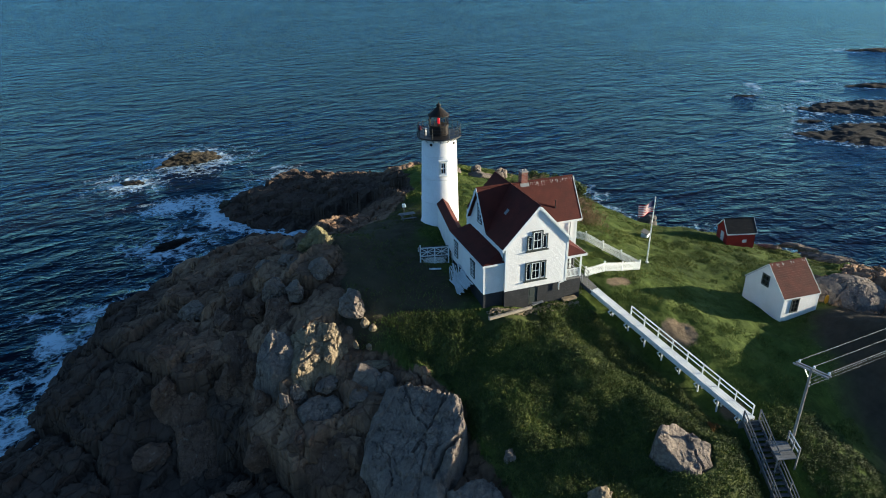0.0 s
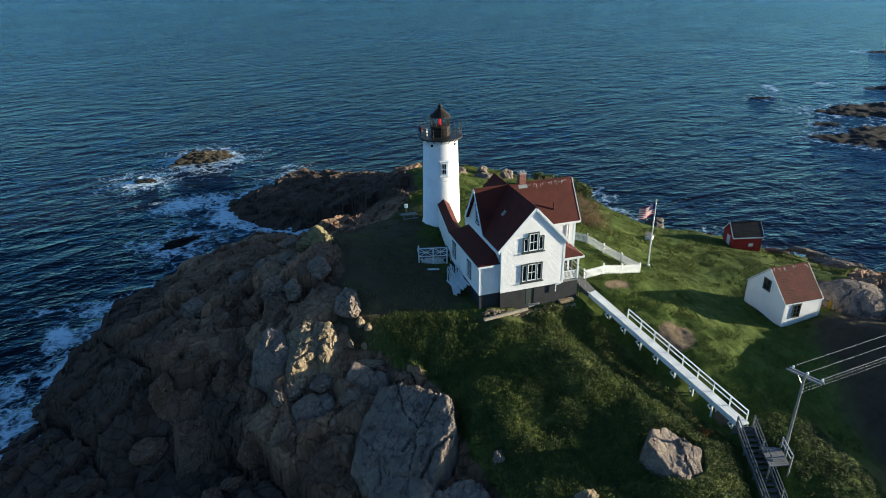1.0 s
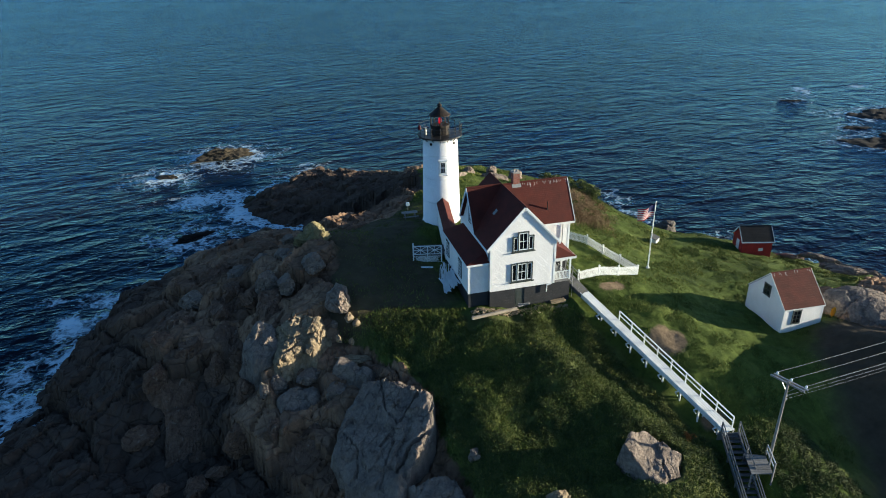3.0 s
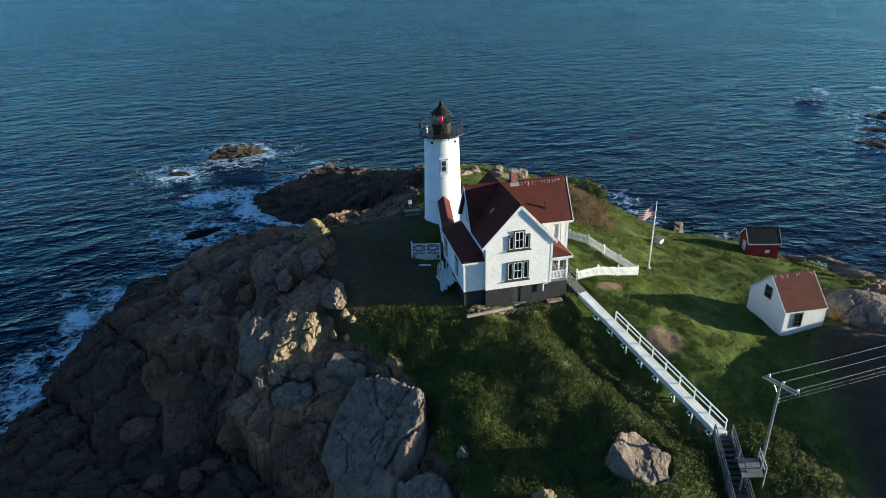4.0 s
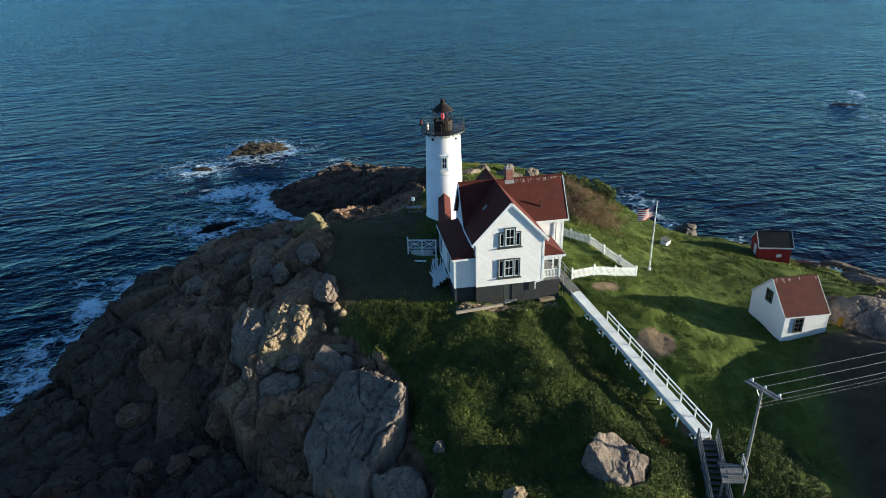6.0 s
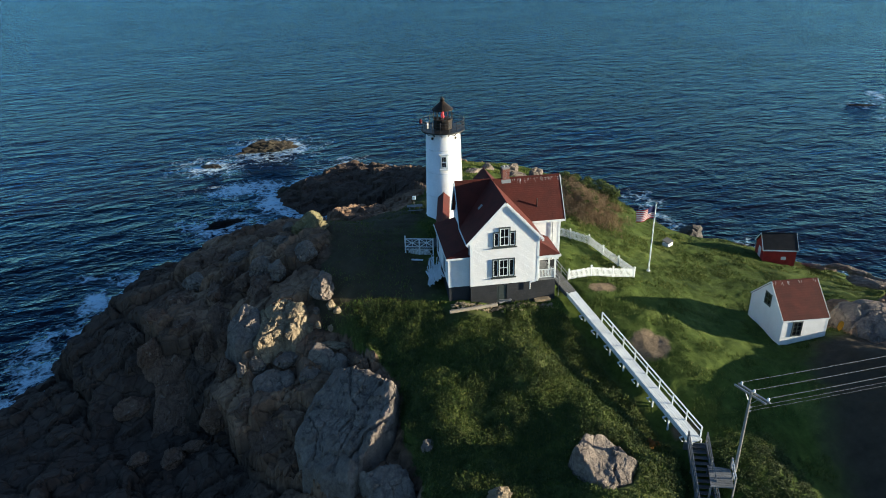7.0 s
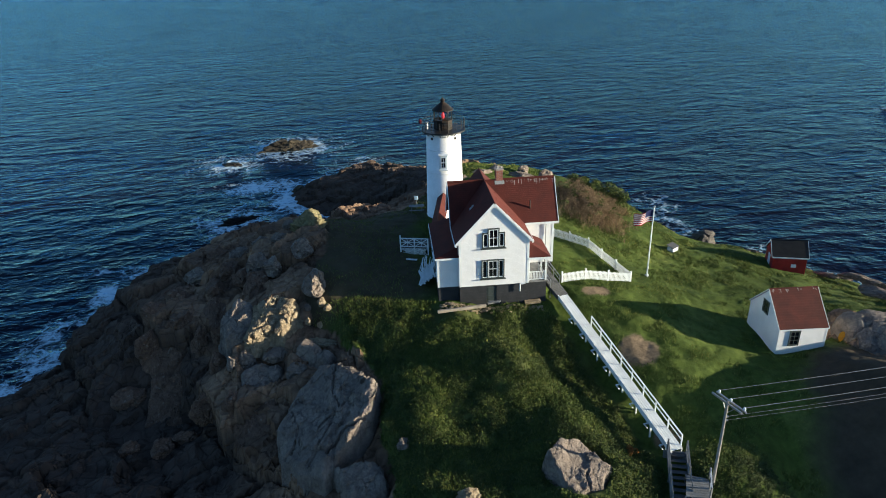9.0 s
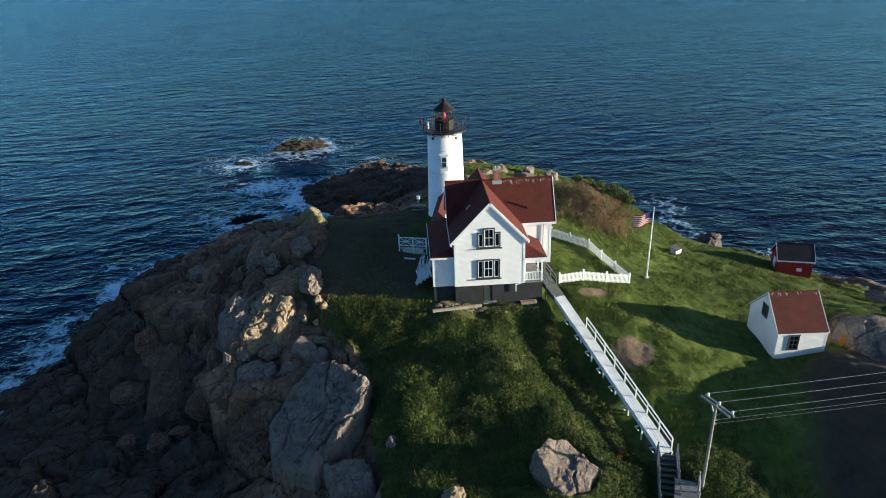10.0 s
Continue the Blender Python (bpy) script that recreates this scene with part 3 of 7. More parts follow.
def shape_land(x, y):
    z, shore, cut = bare_land(x, y)
    turf = smooth(-1.2, 1.2, inside_distance(TURF, x, y) + 3.0 * (fbm(x / 3.2, y / 3.2, 21) - 0.47))
    wx, wy = x + 1.6 * (fbm(x / 4, y / 4, 31) - 0.5), y + 1.6 * (fbm(x / 4, y / 4, 37) - 0.5)
    c, s = math.cos(0.5), math.sin(0.5)
    rx, ry = wx * c + wy * s, -wx * s + wy * c
    big, crack1, bx, by = blocks(rx / 6.4, ry / 4.4, 41)
    mid, crack2, mx, my = blocks(rx / 2.9, ry / 2.1, 47)
    small, crack3, _, _ = blocks(wx / 0.85, wy / 0.8, 53)
    ox, oy = bx * 6.4 - rx, by * 4.4 - ry                      # from the point to its block's middle
    step1, _, _ = bare_land(x + ox * c - oy * s, y + ox * s + oy * c)
    ox, oy = mx * 2.9 - rx, my * 2.1 - ry
    step2, _, _ = bare_land(x + ox * c - oy * s, y + ox * s + oy * c)
    rock = (1 - turf) * smooth(-2.5, 1.5, shore)
    far = 1 - 0.6 * smooth(76, 84, y)
    stone = 0.4 * step1 + 0.3 * step2 + 0.3 * z + (big - 0.5) * 1.5 * far - crack1 * 0.7 * far + (mid - 0.5) * 0.7 - crack2 * 0.3 + (small - 0.5) * 0.13 - crack3 * 0.05 + (fbm(x / 1.4, y / 1.4, 57) - 0.47) * 0.5
    rough_ground = 0.55 + 0.75 * smooth(44.5, 42, y) * smooth(40.5, 38.5, x)
    lawn = z + (fbm(x / 2.6, y / 2.6, 61) - 0.47) * rough_ground + (fbm(x / 0.7, y / 0.7, 67, 2) - 0.38) * 0.16
    z = np.where(rock > 0, rock * stone + (1 - rock) * lawn, lawn)
    tone = 0.5 * hash01(np.floor(bx * 7.3), np.floor(by * 7.3), 3) + 0.5 * hash01(np.floor(mx * 7.3), np.floor(my * 7.3), 4)
    for (ax, ay, az), (bx_, by_, bz), half in (((38.6, 43.2, 10.2), (40.2, 24.9, 6.45), 1.0), ((40.2, 25.2, 6.3), (36.9, 17.0, 2.6), 1.1)):
        dx, dy = bx_ - ax, by_ - ay
        k = np.clip(((x - ax) * dx + (y - ay) * dy) / (dx * dx + dy * dy), 0, 1)
        d = np.hypot(x - ax - k * dx, y - ay - k * dy)
        z = np.minimum(z, az + (bz - az) * k - 0.5 + np.clip(d - half, 0, None) * 1.1)   # the walkway stands clear of the ground
    for hx, hy, hr, hz in ((15.4, 35.0, 3.6, 4.2), (18.3, 34.8, 1.7, 5.6), (18.0, 29.3, 1.8, 4.4), (15.4, 45.8, 1.0, 8.6), (11.2, 43.0, 1.5, 5.9), (15.6, 42.9, 1.0, 7.4), (16.7, 41.8, 0.9, 7.4), (32.8, 24.4, 1.6, 6.2), (30.6, 24.4, 0.8, 6.3)):
        z = np.minimum(z, hz + np.clip(np.hypot(x - hx, y - hy) - hr, 0, None) * 1.6)      # clefts round the great slabs
    z = np.where(shore > 4, np.maximum(z, 0.35), z)
    return z, turf, cut, tone


gz, gturf, gcut, gtone = shape_land(gx, gy)


def ground_z(x, y):
    """The ground's height at a place of the plan."""
    fx, fy = np.clip((np.asarray(x, float) - X0) / STEP, 0, NX - 1.001), np.clip((np.asarray(y, float) - Y0) / STEP, 0, NY - 1.001)
    i, j = fx.astype(int), fy.astype(int)
    u, v = fx - i, fy - j
    return (gz[i, j] * (1 - u) + gz[i + 1, j] * u) * (1 - v) + (gz[i, j + 1] * (1 - u) + gz[i + 1, j + 1] * u) * v


def sheet(name, x, y, z, material, values):
    """A surface over a grid, with named values on its points."""
    nx, ny = x.shape
    k = np.arange(nx * ny).reshape(nx, ny)
    quads = np.stack([k[:-1, :-1], k[1:, :-1], k[1:, 1:], k[:-1, 1:]], -1).reshape(-1, 4)
    me = bpy.data.meshes.new(name)
    me.vertices.add(nx * ny)
    me.vertices.foreach_set("co", np.stack([x, y, z], -1).ravel().astype(np.float32))
    me.loops.add(quads.size)
    me.loops.foreach_set("vertex_index", quads.ravel().astype(np.int32))
    me.polygons.add(len(quads))
    me.polygons.foreach_set("loop_start", np.arange(0, quads.size, 4).astype(np.int32))
    me.polygons.foreach_set("use_smooth", np.ones(len(quads), bool))
    me.update(calc_edges=True)
    me.validate()
    for key, val in values.items():
        me.attributes.new(key, "FLOAT", "POINT").data.foreach_set("value", val.ravel().astype(np.float32))
    me.materials.append(material)
    return new(name, me)


seaward_lift = (3.6 + 1.0 * smooth(50, 40, gy)) * smooth(13, -2, gx) * smooth(96, 70, gy)       # lifts the dark band higher up the seaward slope
wet_and_shade_mask = smooth(2.6, 0.6, (gz - seaward_lift) / (1 + seaward_lift * 0.5) + 1.6 * (fbm(gx / 3, gy / 3, 71) - 0.47))
# inlet walls: dark damp rock, with their shade painted in as well
wet_and_shade_mask = np.maximum(wet_and_shade_mask, smooth(15, 8, gcut + 4 * (fbm(gx / 3, gy / 3, 77) - 0.47)) * smooth(76, 80, gy + 0.25 * (gx - 20)))
# the headland's shade, put into its rock colour
wet_and_shade_mask = np.maximum(wet_and_shade_mask, 0.9 * smooth(44, 36, gx) * smooth(80, 85, gy + 3 * (fbm(gx / 3, gy / 3, 79) - 0.47)))
# brown turf west of house and tower, their shade put into its colour
gworn_shade = smooth(29.5, 25.0, gx - 5.0 * smooth(58, 64, gy) + 5 * (fbm(gx / 3, gy / 3, 83) - 0.47)) * smooth(43.5, 46.5, gy) * 0.9
gworn_shade = np.maximum(gworn_shade, 0.35 * smooth(-0.8, 1.2, inside_distance(SHRUB, gx, gy) + 2 * (fbm(gx / 2, gy / 2, 87) - 0.47)))
hollow = smooth(-1.5, 2.5, gx - 47.0 - 0.55 * (gy - 16) + 4 * (fbm(gx / 4, gy / 4, 73) - 0.47)) * smooth(34, 31, gy)        # bare soil in the eastern hollow, its shade deepened by the dark colour
gworn_shade = np.maximum(gworn_shade, hollow)
grit = 0.0 * gx
for wx, wy, wa, wb in ((42.7, 35.0, 1.8, 1.7), (42.4, 42.9, 1.5, 0.7), (41.0, 27.0, 1.0, 1.0)):     # bare soil in the lawn
    grit = np.maximum(grit, smooth(1.1, 0.88, np.hypot((gx - wx) / wa, (gy - wy) / wb) + 0.5 * (fbm(gx / 0.8, gy / 0.8, 89) - 0.47)))
dzx, dzy = np.gradient(gz, STEP)
steep = np.sqrt(1 + dzx ** 2 + dzy ** 2)
relief = (1 - gturf) * (0.75 * (fbm3(gx / 1.5, gy / 1.5, gz / 1.5, 107) - 0.47) + 0.35 * (fbm3(gx / 0.6, gy / 0.6, gz / 0.6, 113) - 0.47))
relief = relief + gturf * (0.22 * (fbm(gx / 1.1, gy / 1.1, 127) - 0.47) + 0.10 * (fbm(gx / 0.45, gy / 0.45, 131) - 0.47)) * smooth(13, 16, gx)
ground = sheet("ground", gx - relief * dzx / steep, gy - relief * dzy / steep, gz + relief / steep, island_mat, {"turf": gturf, "wet": wet_and_shade_mask, "tone": gtone, "worn": gworn_shade, "grit": grit})
ground.data.polygons.foreach_set("use_smooth", (gturf[:-1, :-1] > 0.5).ravel())
tagged(ground, "rocky island of fractured granite with green turf on top", "ground", kind="structure")

# ---- the sea: rings of water round the island, out to the horizon ----
SEA_X, SEA_Y = 30.0, 60.0
radii = np.concatenate([np.arange(8, 36, 1.0), np.arange(36, 110, 0.42), 110 * np.exp(np.linspace(0.006, math.log(4400 / 110), 190))])
turns = np.radians(np.concatenate([np.linspace(-40, 215, 1150), np.linspace(216, 320, 90)]))
rr, aa = np.meshgrid(radii, turns, indexing="ij")
sx, sy = SEA_X + rr * np.cos(aa), SEA_Y + rr * np.sin(aa)
calm = np.clip(260 / rr, 0.15, 1)
swell = np.zeros(sx.shape)
for heading, length, tall, shift in ((100, 6.1, 0.008, 0.3), (109, 4.3, 0.008, 1.9), (90, 3.5, 0.008, 4.0), (118, 2.3, 0.006, 2.2)):
    c, s = math.cos(radians(heading)), math.sin(radians(heading))
    along = (sx * c + sy * s) + 4.5 * fbm(sx / 15, sy / 15, heading)
    crest = 0.5 + 0.5 * np.sin(2 * math.pi * along / length + shift + 5.0 * fbm(sx / 33, sy / 33, heading + 7))
    swell += tall * (2 * crest ** 1.8 - 0.8) * smooth(0.2, 0.75, fbm(sx / 17, sy / 17, heading + 3))
sea_z = swell * calm
coast_d = inside_distance(COAST, sx, sy)
SKERRIES = [(15.8, 139.5, 6.4, 3.0, 2.3, 10), (3.5, 131.0, 2.4, 1.3, 0.7, -20), (5.7, 97.2, 3.4, 1.4, 0.8, 15), (16.8, 109.5, 2.2, 1.4, 1.3, 0),
            (184, 92, 33, 10.5, 0.5, -30), (158, 78.5, 25, 11, 0.48, -30), (206, 111, 14, 3.5, 0.42, -30), (274, 148, 21, 5, 0.5, -26), (161, 122.6, 3.8, 1.6, 0.38, -30), (151, 96, 4, 1.6, 0.34, -20)]
foam = 0.0
for kx, ky, ka, kb, kt, kr in SKERRIES:
    c, s = math.cos(radians(kr)), math.sin(radians(kr))
    off = np.hypot(((sx - kx) * c + (sy - ky) * s) * (kb / ka if ka > 10 else 1), ((sy - ky) * c - (sx - kx) * s)) - (kb if ka > 10 else ka)
    foam = np.maximum(foam, 0.62 * np.exp(-np.clip(off, 0, None) / (5.5 if kx < 60 else 2.0)) * (1.15 if kx < 60 else 0.72))
west = smooth(45, 20, sx) * smooth(30, 45, sy)
surf = 0.72 * np.exp(-np.clip(-coast_d, 0, None) / 3.2) * west + 0.42 * np.exp(-np.clip(-coast_d, 0, None) / 1.2) * (1 - west)
streak = 0.0
for kx, ky, ka, kb, kf in ((10, 114, 9, 5, 0.98), (15, 106, 4.5, 8, 1.05), (0, 100, 3.5, 2.5, 0.72), (-12, 84, 2.6, 2, 0.68), (-6, 82, 3.5, 3, 0.85), (-9.5, 76.5, 2.6, 5, 0.88), (-14, 66, 3, 7, 0.8), (71, 75, 3, 6, 0.6), (74, 84, 4, 5, 0.55), (78, 62, 4, 4, 0.5), (175, 132, 3.2, 3.5, 0.95), (171, 127, 2.5, 3.0, 0.8), (192, 127, 5, 2.2, 0.92), (160, 107, 4, 2.5, 0.72), (147, 90, 5, 2.5, 0.7), (257, 159, 4, 3, 0.95),
                           (0, 135, 5, 2.5, 0.6), (24, 121, 5, 4, 0.55), (31, 126, 7, 2.5, 0.5), (21, 140, 6, 3, 0.6), (10, 131, 10, 6, 0.52)):
    streak = np.maximum(streak, kf * np.exp(-(((sx - kx) / ka) ** 2 + ((sy - ky) / kb) ** 2)))
foam = np.clip(np.maximum(np.maximum(foam, surf), streak), 0, 1)
sea = sheet("sea", sx, sy, sea_z, water_mat, {"foam": foam})
tagged(sea, "deep blue sea with small waves and white surf", "sea", kind="structure")
seabed = part("seabed", lathe([(4390, -9.0), (4400, -8.0)], 64, None, SEA_X, SEA_Y), wet_rock)
tagged(seabed, "dark sea floor below the water", "seabed", kind="structure")


def rock_mass(name, label, m, size, material, seed, rough=0.25, cuts=3, group="", low=-0.35, category="rock"):
    """A weathered block of stone: a cube rounded, split by planes and roughened."""
    rnd = random.Random(seed)
    b = bmesh.new()
    bmesh.ops.create_icosphere(b, subdivisions=2, radius=1.0)
    for k in range(13):
        n = Vector((rnd.uniform(-1, 1), rnd.uniform(-1, 1), rnd.uniform(-0.3, 1))).normalized()
        c = n * rnd.uniform(0.6, 0.88)
        out = bmesh.ops.bisect_plane(b, geom=b.verts[:] + b.edges[:] + b.faces[:], plane_co=c, plane_no=n, clear_outer=True)
        bmesh.ops.holes_fill(b, edges=[e for e in b.edges if e.is_boundary])
    bmesh.ops.triangulate(b, faces=b.faces[:])
    for k in range(cuts):
        long_edges = [e for e in b.edges if e.calc_length() > 0.85 / 2 ** k]
        bmesh.ops.subdivide_edges(b, edges=long_edges, cuts=1)
        bmesh.ops.triangulate(b, faces=b.faces[:])
    off = Vector((seed * 3.7, seed * 1.3, 0))
    for w in b.verts:
        p = w.co.copy()
        f = noise.fractal(p * 1.4 + off, 1.1, 2.1, 4) * rough
        crack = abs(noise.noise(p * 1.5 + off * 2))
        f += noise.fractal(p * 5.0 + off, 1.0, 2.1, 3) * rough * 0.3
        f -= 0.14 * max(0.0, 1 - crack * 9)
        w.co = p * (1 + f)
        w.co.z = max(w.co.z, low - 0.3)
        w.co = Vector((w.co.x * size[0], w.co.y * size[1], w.co.z * size[2]))
    ob = part(name, b, material)
    ob.matrix_basis = m
    return tagged(ob, label, category, group)


def reef(x, y, long_half, wide_half, tall, turn, seed):
    """A low broken reef: a rugged bank whose crests stand out of the water."""
    u, v = np.meshgrid(np.arange(-long_half, long_half + 0.1, 0.4), np.arange(-wide_half, wide_half + 0.1, 0.4), indexing="ij")
    c, s = math.cos(radians(turn)), math.sin(radians(turn))
    px, py = x + u * c - v * s, y + u * s + v * c
    r2 = (u / long_half) ** 2 + (v / wide_half) ** 2
    crest = 1.0 - np.abs(2 * fbm(px / 7 + 3, py / 3.5, seed + 3) - 1.0) * 1.6
    h = 1.25 * (1 - r2) - 0.35 + 1.5 * (fbm(px / 6, py / 6, seed) - 0.47) + 0.7 * crest * smooth(1.0, 0.4, r2) + 1.3 * (fbm(px / 1.6, py / 1.6, seed + 7) - 0.47)
    return tagged(sheet("reef", px, py, np.where(h > 0, h * tall, h * 1.2) - 0.1, wet_rock, {}), "low broken dark reef washed by the open sea", "rock", "rocks in the sea")


for k, (kx, ky, ka, kb, kt, kr) in enumerate(SKERRIES):
    near = kx < 60
    if ka > 10:
        reef(kx, ky, ka, kb, kt, kr, 31 + 5 * k)
    else:
        rock_mass("skerry", "low weedy rock washed by white surf" if near else "low dark reef rock in the open sea", pose(kx, ky, -0.1, 0, 0, kr), (ka, kb, kt),
                  skerry_rock if near and k != 2 else wet_rock, 11 + k, 0.6, 5 if ka > 3 else 3, "rocks in the sea")


# ---- the lighthouse ----
TX, TY, TZ = 32.55, 62.07, 11.3


def on_tower(angle, r, z):
    return pose(TX + r * math.cos(radians(angle)), TY + r * math.sin(radians(angle)), z, 0, 0, angle + 90)


def pane_grid(frame_m, parent, w, h, cols, rows, bar=0.035, depth=0.05, frame=0.07, material=None, pane_name="pane"):
    """A window unit centred on the origin in the x-z plane, facing -y: frame, glazing bars and one pane a light."""
    mat = material or white_paint
    b = bmesh.new()
    b = box(-w / 2, w / 2, -depth, depth, -h / 2, -h / 2 + frame, b)
    b = box(-w / 2, w / 2, -depth, depth, h / 2 - frame, h / 2, b)
    b = box(-w / 2, -w / 2 + frame, -depth + 0.003, depth, -h / 2 + frame, h / 2 - frame, b)
    b = box(w / 2 - frame, w / 2, -depth + 0.003, depth, -h / 2 + frame, h / 2 - frame, b)
    iw, ih = w - 2 * frame, h - 2 * frame
    for c in range(1, cols):
        x = -iw / 2 + iw * c / cols
        b = box(x - bar / 2, x + bar / 2, -depth * 0.6, depth * 0.5, -ih / 2, ih / 2, b)
    for r in range(1, rows):
        z = -ih / 2 + ih * r / rows
        k = bar * (1.5 if rows % 2 == 0 and r == rows // 2 else 1.0)
        b = box(-iw / 2, iw / 2, -depth * 0.65, depth * 0.55, z - k / 2, z + k / 2, b)
    f = part("frame", b, mat, parent, "white painted sash" if mat is white_paint else "")
    f.matrix_basis = frame_m
    pw, ph = iw / cols, ih / rows
    first = None
    for c in range(cols):
        for r in range(rows):
            m = Matrix.Translation((-iw / 2 + pw * (c + 0.5), 0.012, -ih / 2 + ph * (r + 0.5)))
            if first is None:
                first = part(pane_name, box(-pw / 2 + 0.004, pw / 2 - 0.004, -0.006, 0.006, -ph / 2 + 0.004, ph / 2 - 0.004), dark_pane, f)
                first.matrix_basis = m
            else:
                again(first, m, f)
    return f


lamp_dark = make_glass("dark_red_glass", (0.05, 0.006, 0.008))
lighthouse = thing("lighthouse", "white cast-iron lighthouse tower with a black lantern and red light", "lighthouse", pose(TX, TY, 0))
part("tower", lathe([(2.24, TZ - 0.8), (2.24, TZ + 0.3), (2.14, TZ + 0.301), (1.885, 21.35)], 72), tower_paint, lighthouse, "white painted iron plates", True)
for z, r in ((14.3, 2.085), (17.0, 1.995), (19.6, 1.925)):
    part("plate_seam", lathe([(r - 0.05, z), (r + 0.022, z + 0.01), (r + 0.022, z + 0.06), (r - 0.05, z + 0.07)], 72), tower_paint, lighthouse)
part("cornice", lathe([(1.84, 21.26), (1.92, 21.3), (2.05, 21.5), (1.9, 21.51)], 64), tower_paint, lighthouse)
part("gallery_deck", lathe([(1.9, 21.5), (2.42, 21.53), (2.42, 21.67), (1.2, 21.70)], 48), black_iron, lighthouse)
bracket = part("bracket", beam((1.93, 0, 21.2), (2.34, 0, 21.52), 0.06, 0.08), black_iron, lighthouse)
for k in range(1, 16):
    again(bracket, pose(0, 0, 0, 0, 0, 22.5 * k))
post = part("railing_post", lathe([(0.03, 21.67), (0.03, 22.65), (0.055, 22.68), (0.055, 22.76), (0.02, 22.80)], 8, None, 2.34), black_iron, lighthouse)
for k in range(1, 16):
    again(post, pose(0, 0, 0, 0, 0, 22.5 * k))
for z in (22.02, 22.35, 22.67):
    ring = bmesh.new()
    pts = [Vector((2.34 * math.cos(2 * math.pi * k / 32), 2.34 * math.sin(2 * math.pi * k / 32), z)) for k in range(33)]
    for a, b in zip(pts, pts[1:]):
        ring = rod(a, b, 0.018, None, 6, ring)
    part("rail", ring, black_iron, lighthouse)
lantern = part("lantern_wall", lathe([(1.04, 21.69), (1.04, 22.66), (1.10, 22.68), (1.10, 22.75), (1.0, 22.77)], 10), rust_iron, lighthouse, "rust-stained black iron lantern base")
cap = part("lantern_roof", lathe([(1.17, 23.74), (1.17, 23.82), (1.02, 23.93), (0.55, 24.34), (0.26, 24.58), (0.20, 24.65), (0.22, 24.7), (0.28, 24.8), (0.2, 24.93), (0.07, 25.0), (0.03, 25.16), (0.01, 25.2)], 20), rust_iron, lighthouse)
for k in range(10):
    a0, a1 = 2 * math.pi * k / 10, 2 * math.pi * (k + 1) / 10
    p0, p1 = Vector((1.0 * math.cos(a0), 1.0 * math.sin(a0), 0)), Vector((1.0 * math.cos(a1), 1.0 * math.sin(a1), 0))
    part("mullion", beam(p0 + Vector((0, 0, 22.74)), p0 + Vector((0, 0, 23.78)), 0.075), black_iron, lighthouse)
    g = beam((p0 * 0.93 + p1 * 0.07) + Vector((0, 0, 23.25)), (p0 * 0.07 + p1 * 0.93) + Vector((0, 0, 23.25)), 0.012, 0.96)
    pane = part("lantern_pane", g, clear_pane, lighthouse)
    pane.visible_shadow = False
part("lens_stand", lathe([(0.34, 21.7), (0.34, 22.6), (0.16, 22.7), (0.16, 22.82)], 16), black_iron, lighthouse)
part("beacon_lens", lathe([(0.08, 22.8), (0.14, 22.88), (0.17, 23.0), (0.17, 23.25), (0.14, 23.38), (0.06, 23.46)], 20), lamp_red, lighthouse, "glowing red beacon lens", True)
part("lantern_floor", lathe([(0.98, 22.6), (0.98, 22.66)], 20), black_iron, lighthouse)
# tower window and portholes
win = part("window", box(-0.42, 0.42, -0.10, 0.25, -0.82, 0.80), white_paint, lighthouse, "white framed tower window with a hood")
win.matrix_basis = Matrix.Translation((-TX, -TY, 0)) @ on_tower(-106, 1.93, 18.42)
pane_grid(Matrix.Translation((0, -0.13, 0)), win, 0.56, 1.28, 2, 2, 0.05, 0.05, 0.07)
hood = part("hood", slab([(-0.52, -0.30, 0.86), (0.52, -0.30, 0.86), (0.52, 0.2, 0.96), (-0.52, 0.2, 0.96)], 0.09), white_paint, win)
sill = part("sill", box(-0.5, 0.5, -0.24, 0.2, -0.90, -0.80), white_paint, win)
for a in (-106 - 38, -106 + 44):
    hole = part("porthole", lathe([(0.15, -0.06), (0.15, 0.05), (0.10, 0.06), (0.10, 0.03)], 16), rust_iron, lighthouse, "round black porthole")
    hole.matrix_basis = Matrix.Translation((-TX, -TY, 0)) @ on_tower(a, 1.9, 20.95) @ pose(0, 0, 0, 90)
# gallery instruments
inst = part("instrument", lathe([(0.10, 0.0), (0.15, 0.04), (0.16, 0.5), (0.12, 0.6), (0.12, 0.7), (0.03, 0.76)], 16), steel, lighthouse, "pale grey metal instrument on the gallery")
inst.matrix_basis = pose(-1.95, -0.55, 21.9)
part("lid", box(-0.11, 0.19, -0.17, 0.17, 0.752, 0.80), steel, inst)
arm = part("lamp_arm", rod((-2.0, -0.75, 22.6), (-2.75, -0.95, 22.75), 0.03), black_iron, lighthouse)
part("small_red_lamp", lathe([(0.05, 22.65), (0.15, 22.73), (0.17, 22.93), (0.15, 23.1), (0.03, 23.18)], 14, None, -2.75, -0.95), lamp_dark, lighthouse, "small red glass lamp")

# ---- the keeper's house, in its own axes: u along the front, v to the back ----
HOUSE = pose(29.3, 43.53, 0, 0, 0, -8.5)
house = thing("keepers_house", "white clapboard keeper's house with red shingle gables", "house", HOUSE)
W, MID, FLOOR, EAVE, RIDGE = 6.22, 3.11, 11.93, 16.5, 19.88
CV0, CV1, CV, BV = 4.0, 8.2, 6.1, 9.4      # the cross wing's walls and ridge, and the back wall
CE0, CE1, CZ = 3.73, 8.47, 16.22             # the cross wing's eaves
WING, WRIDGE = 9.4, 19.88


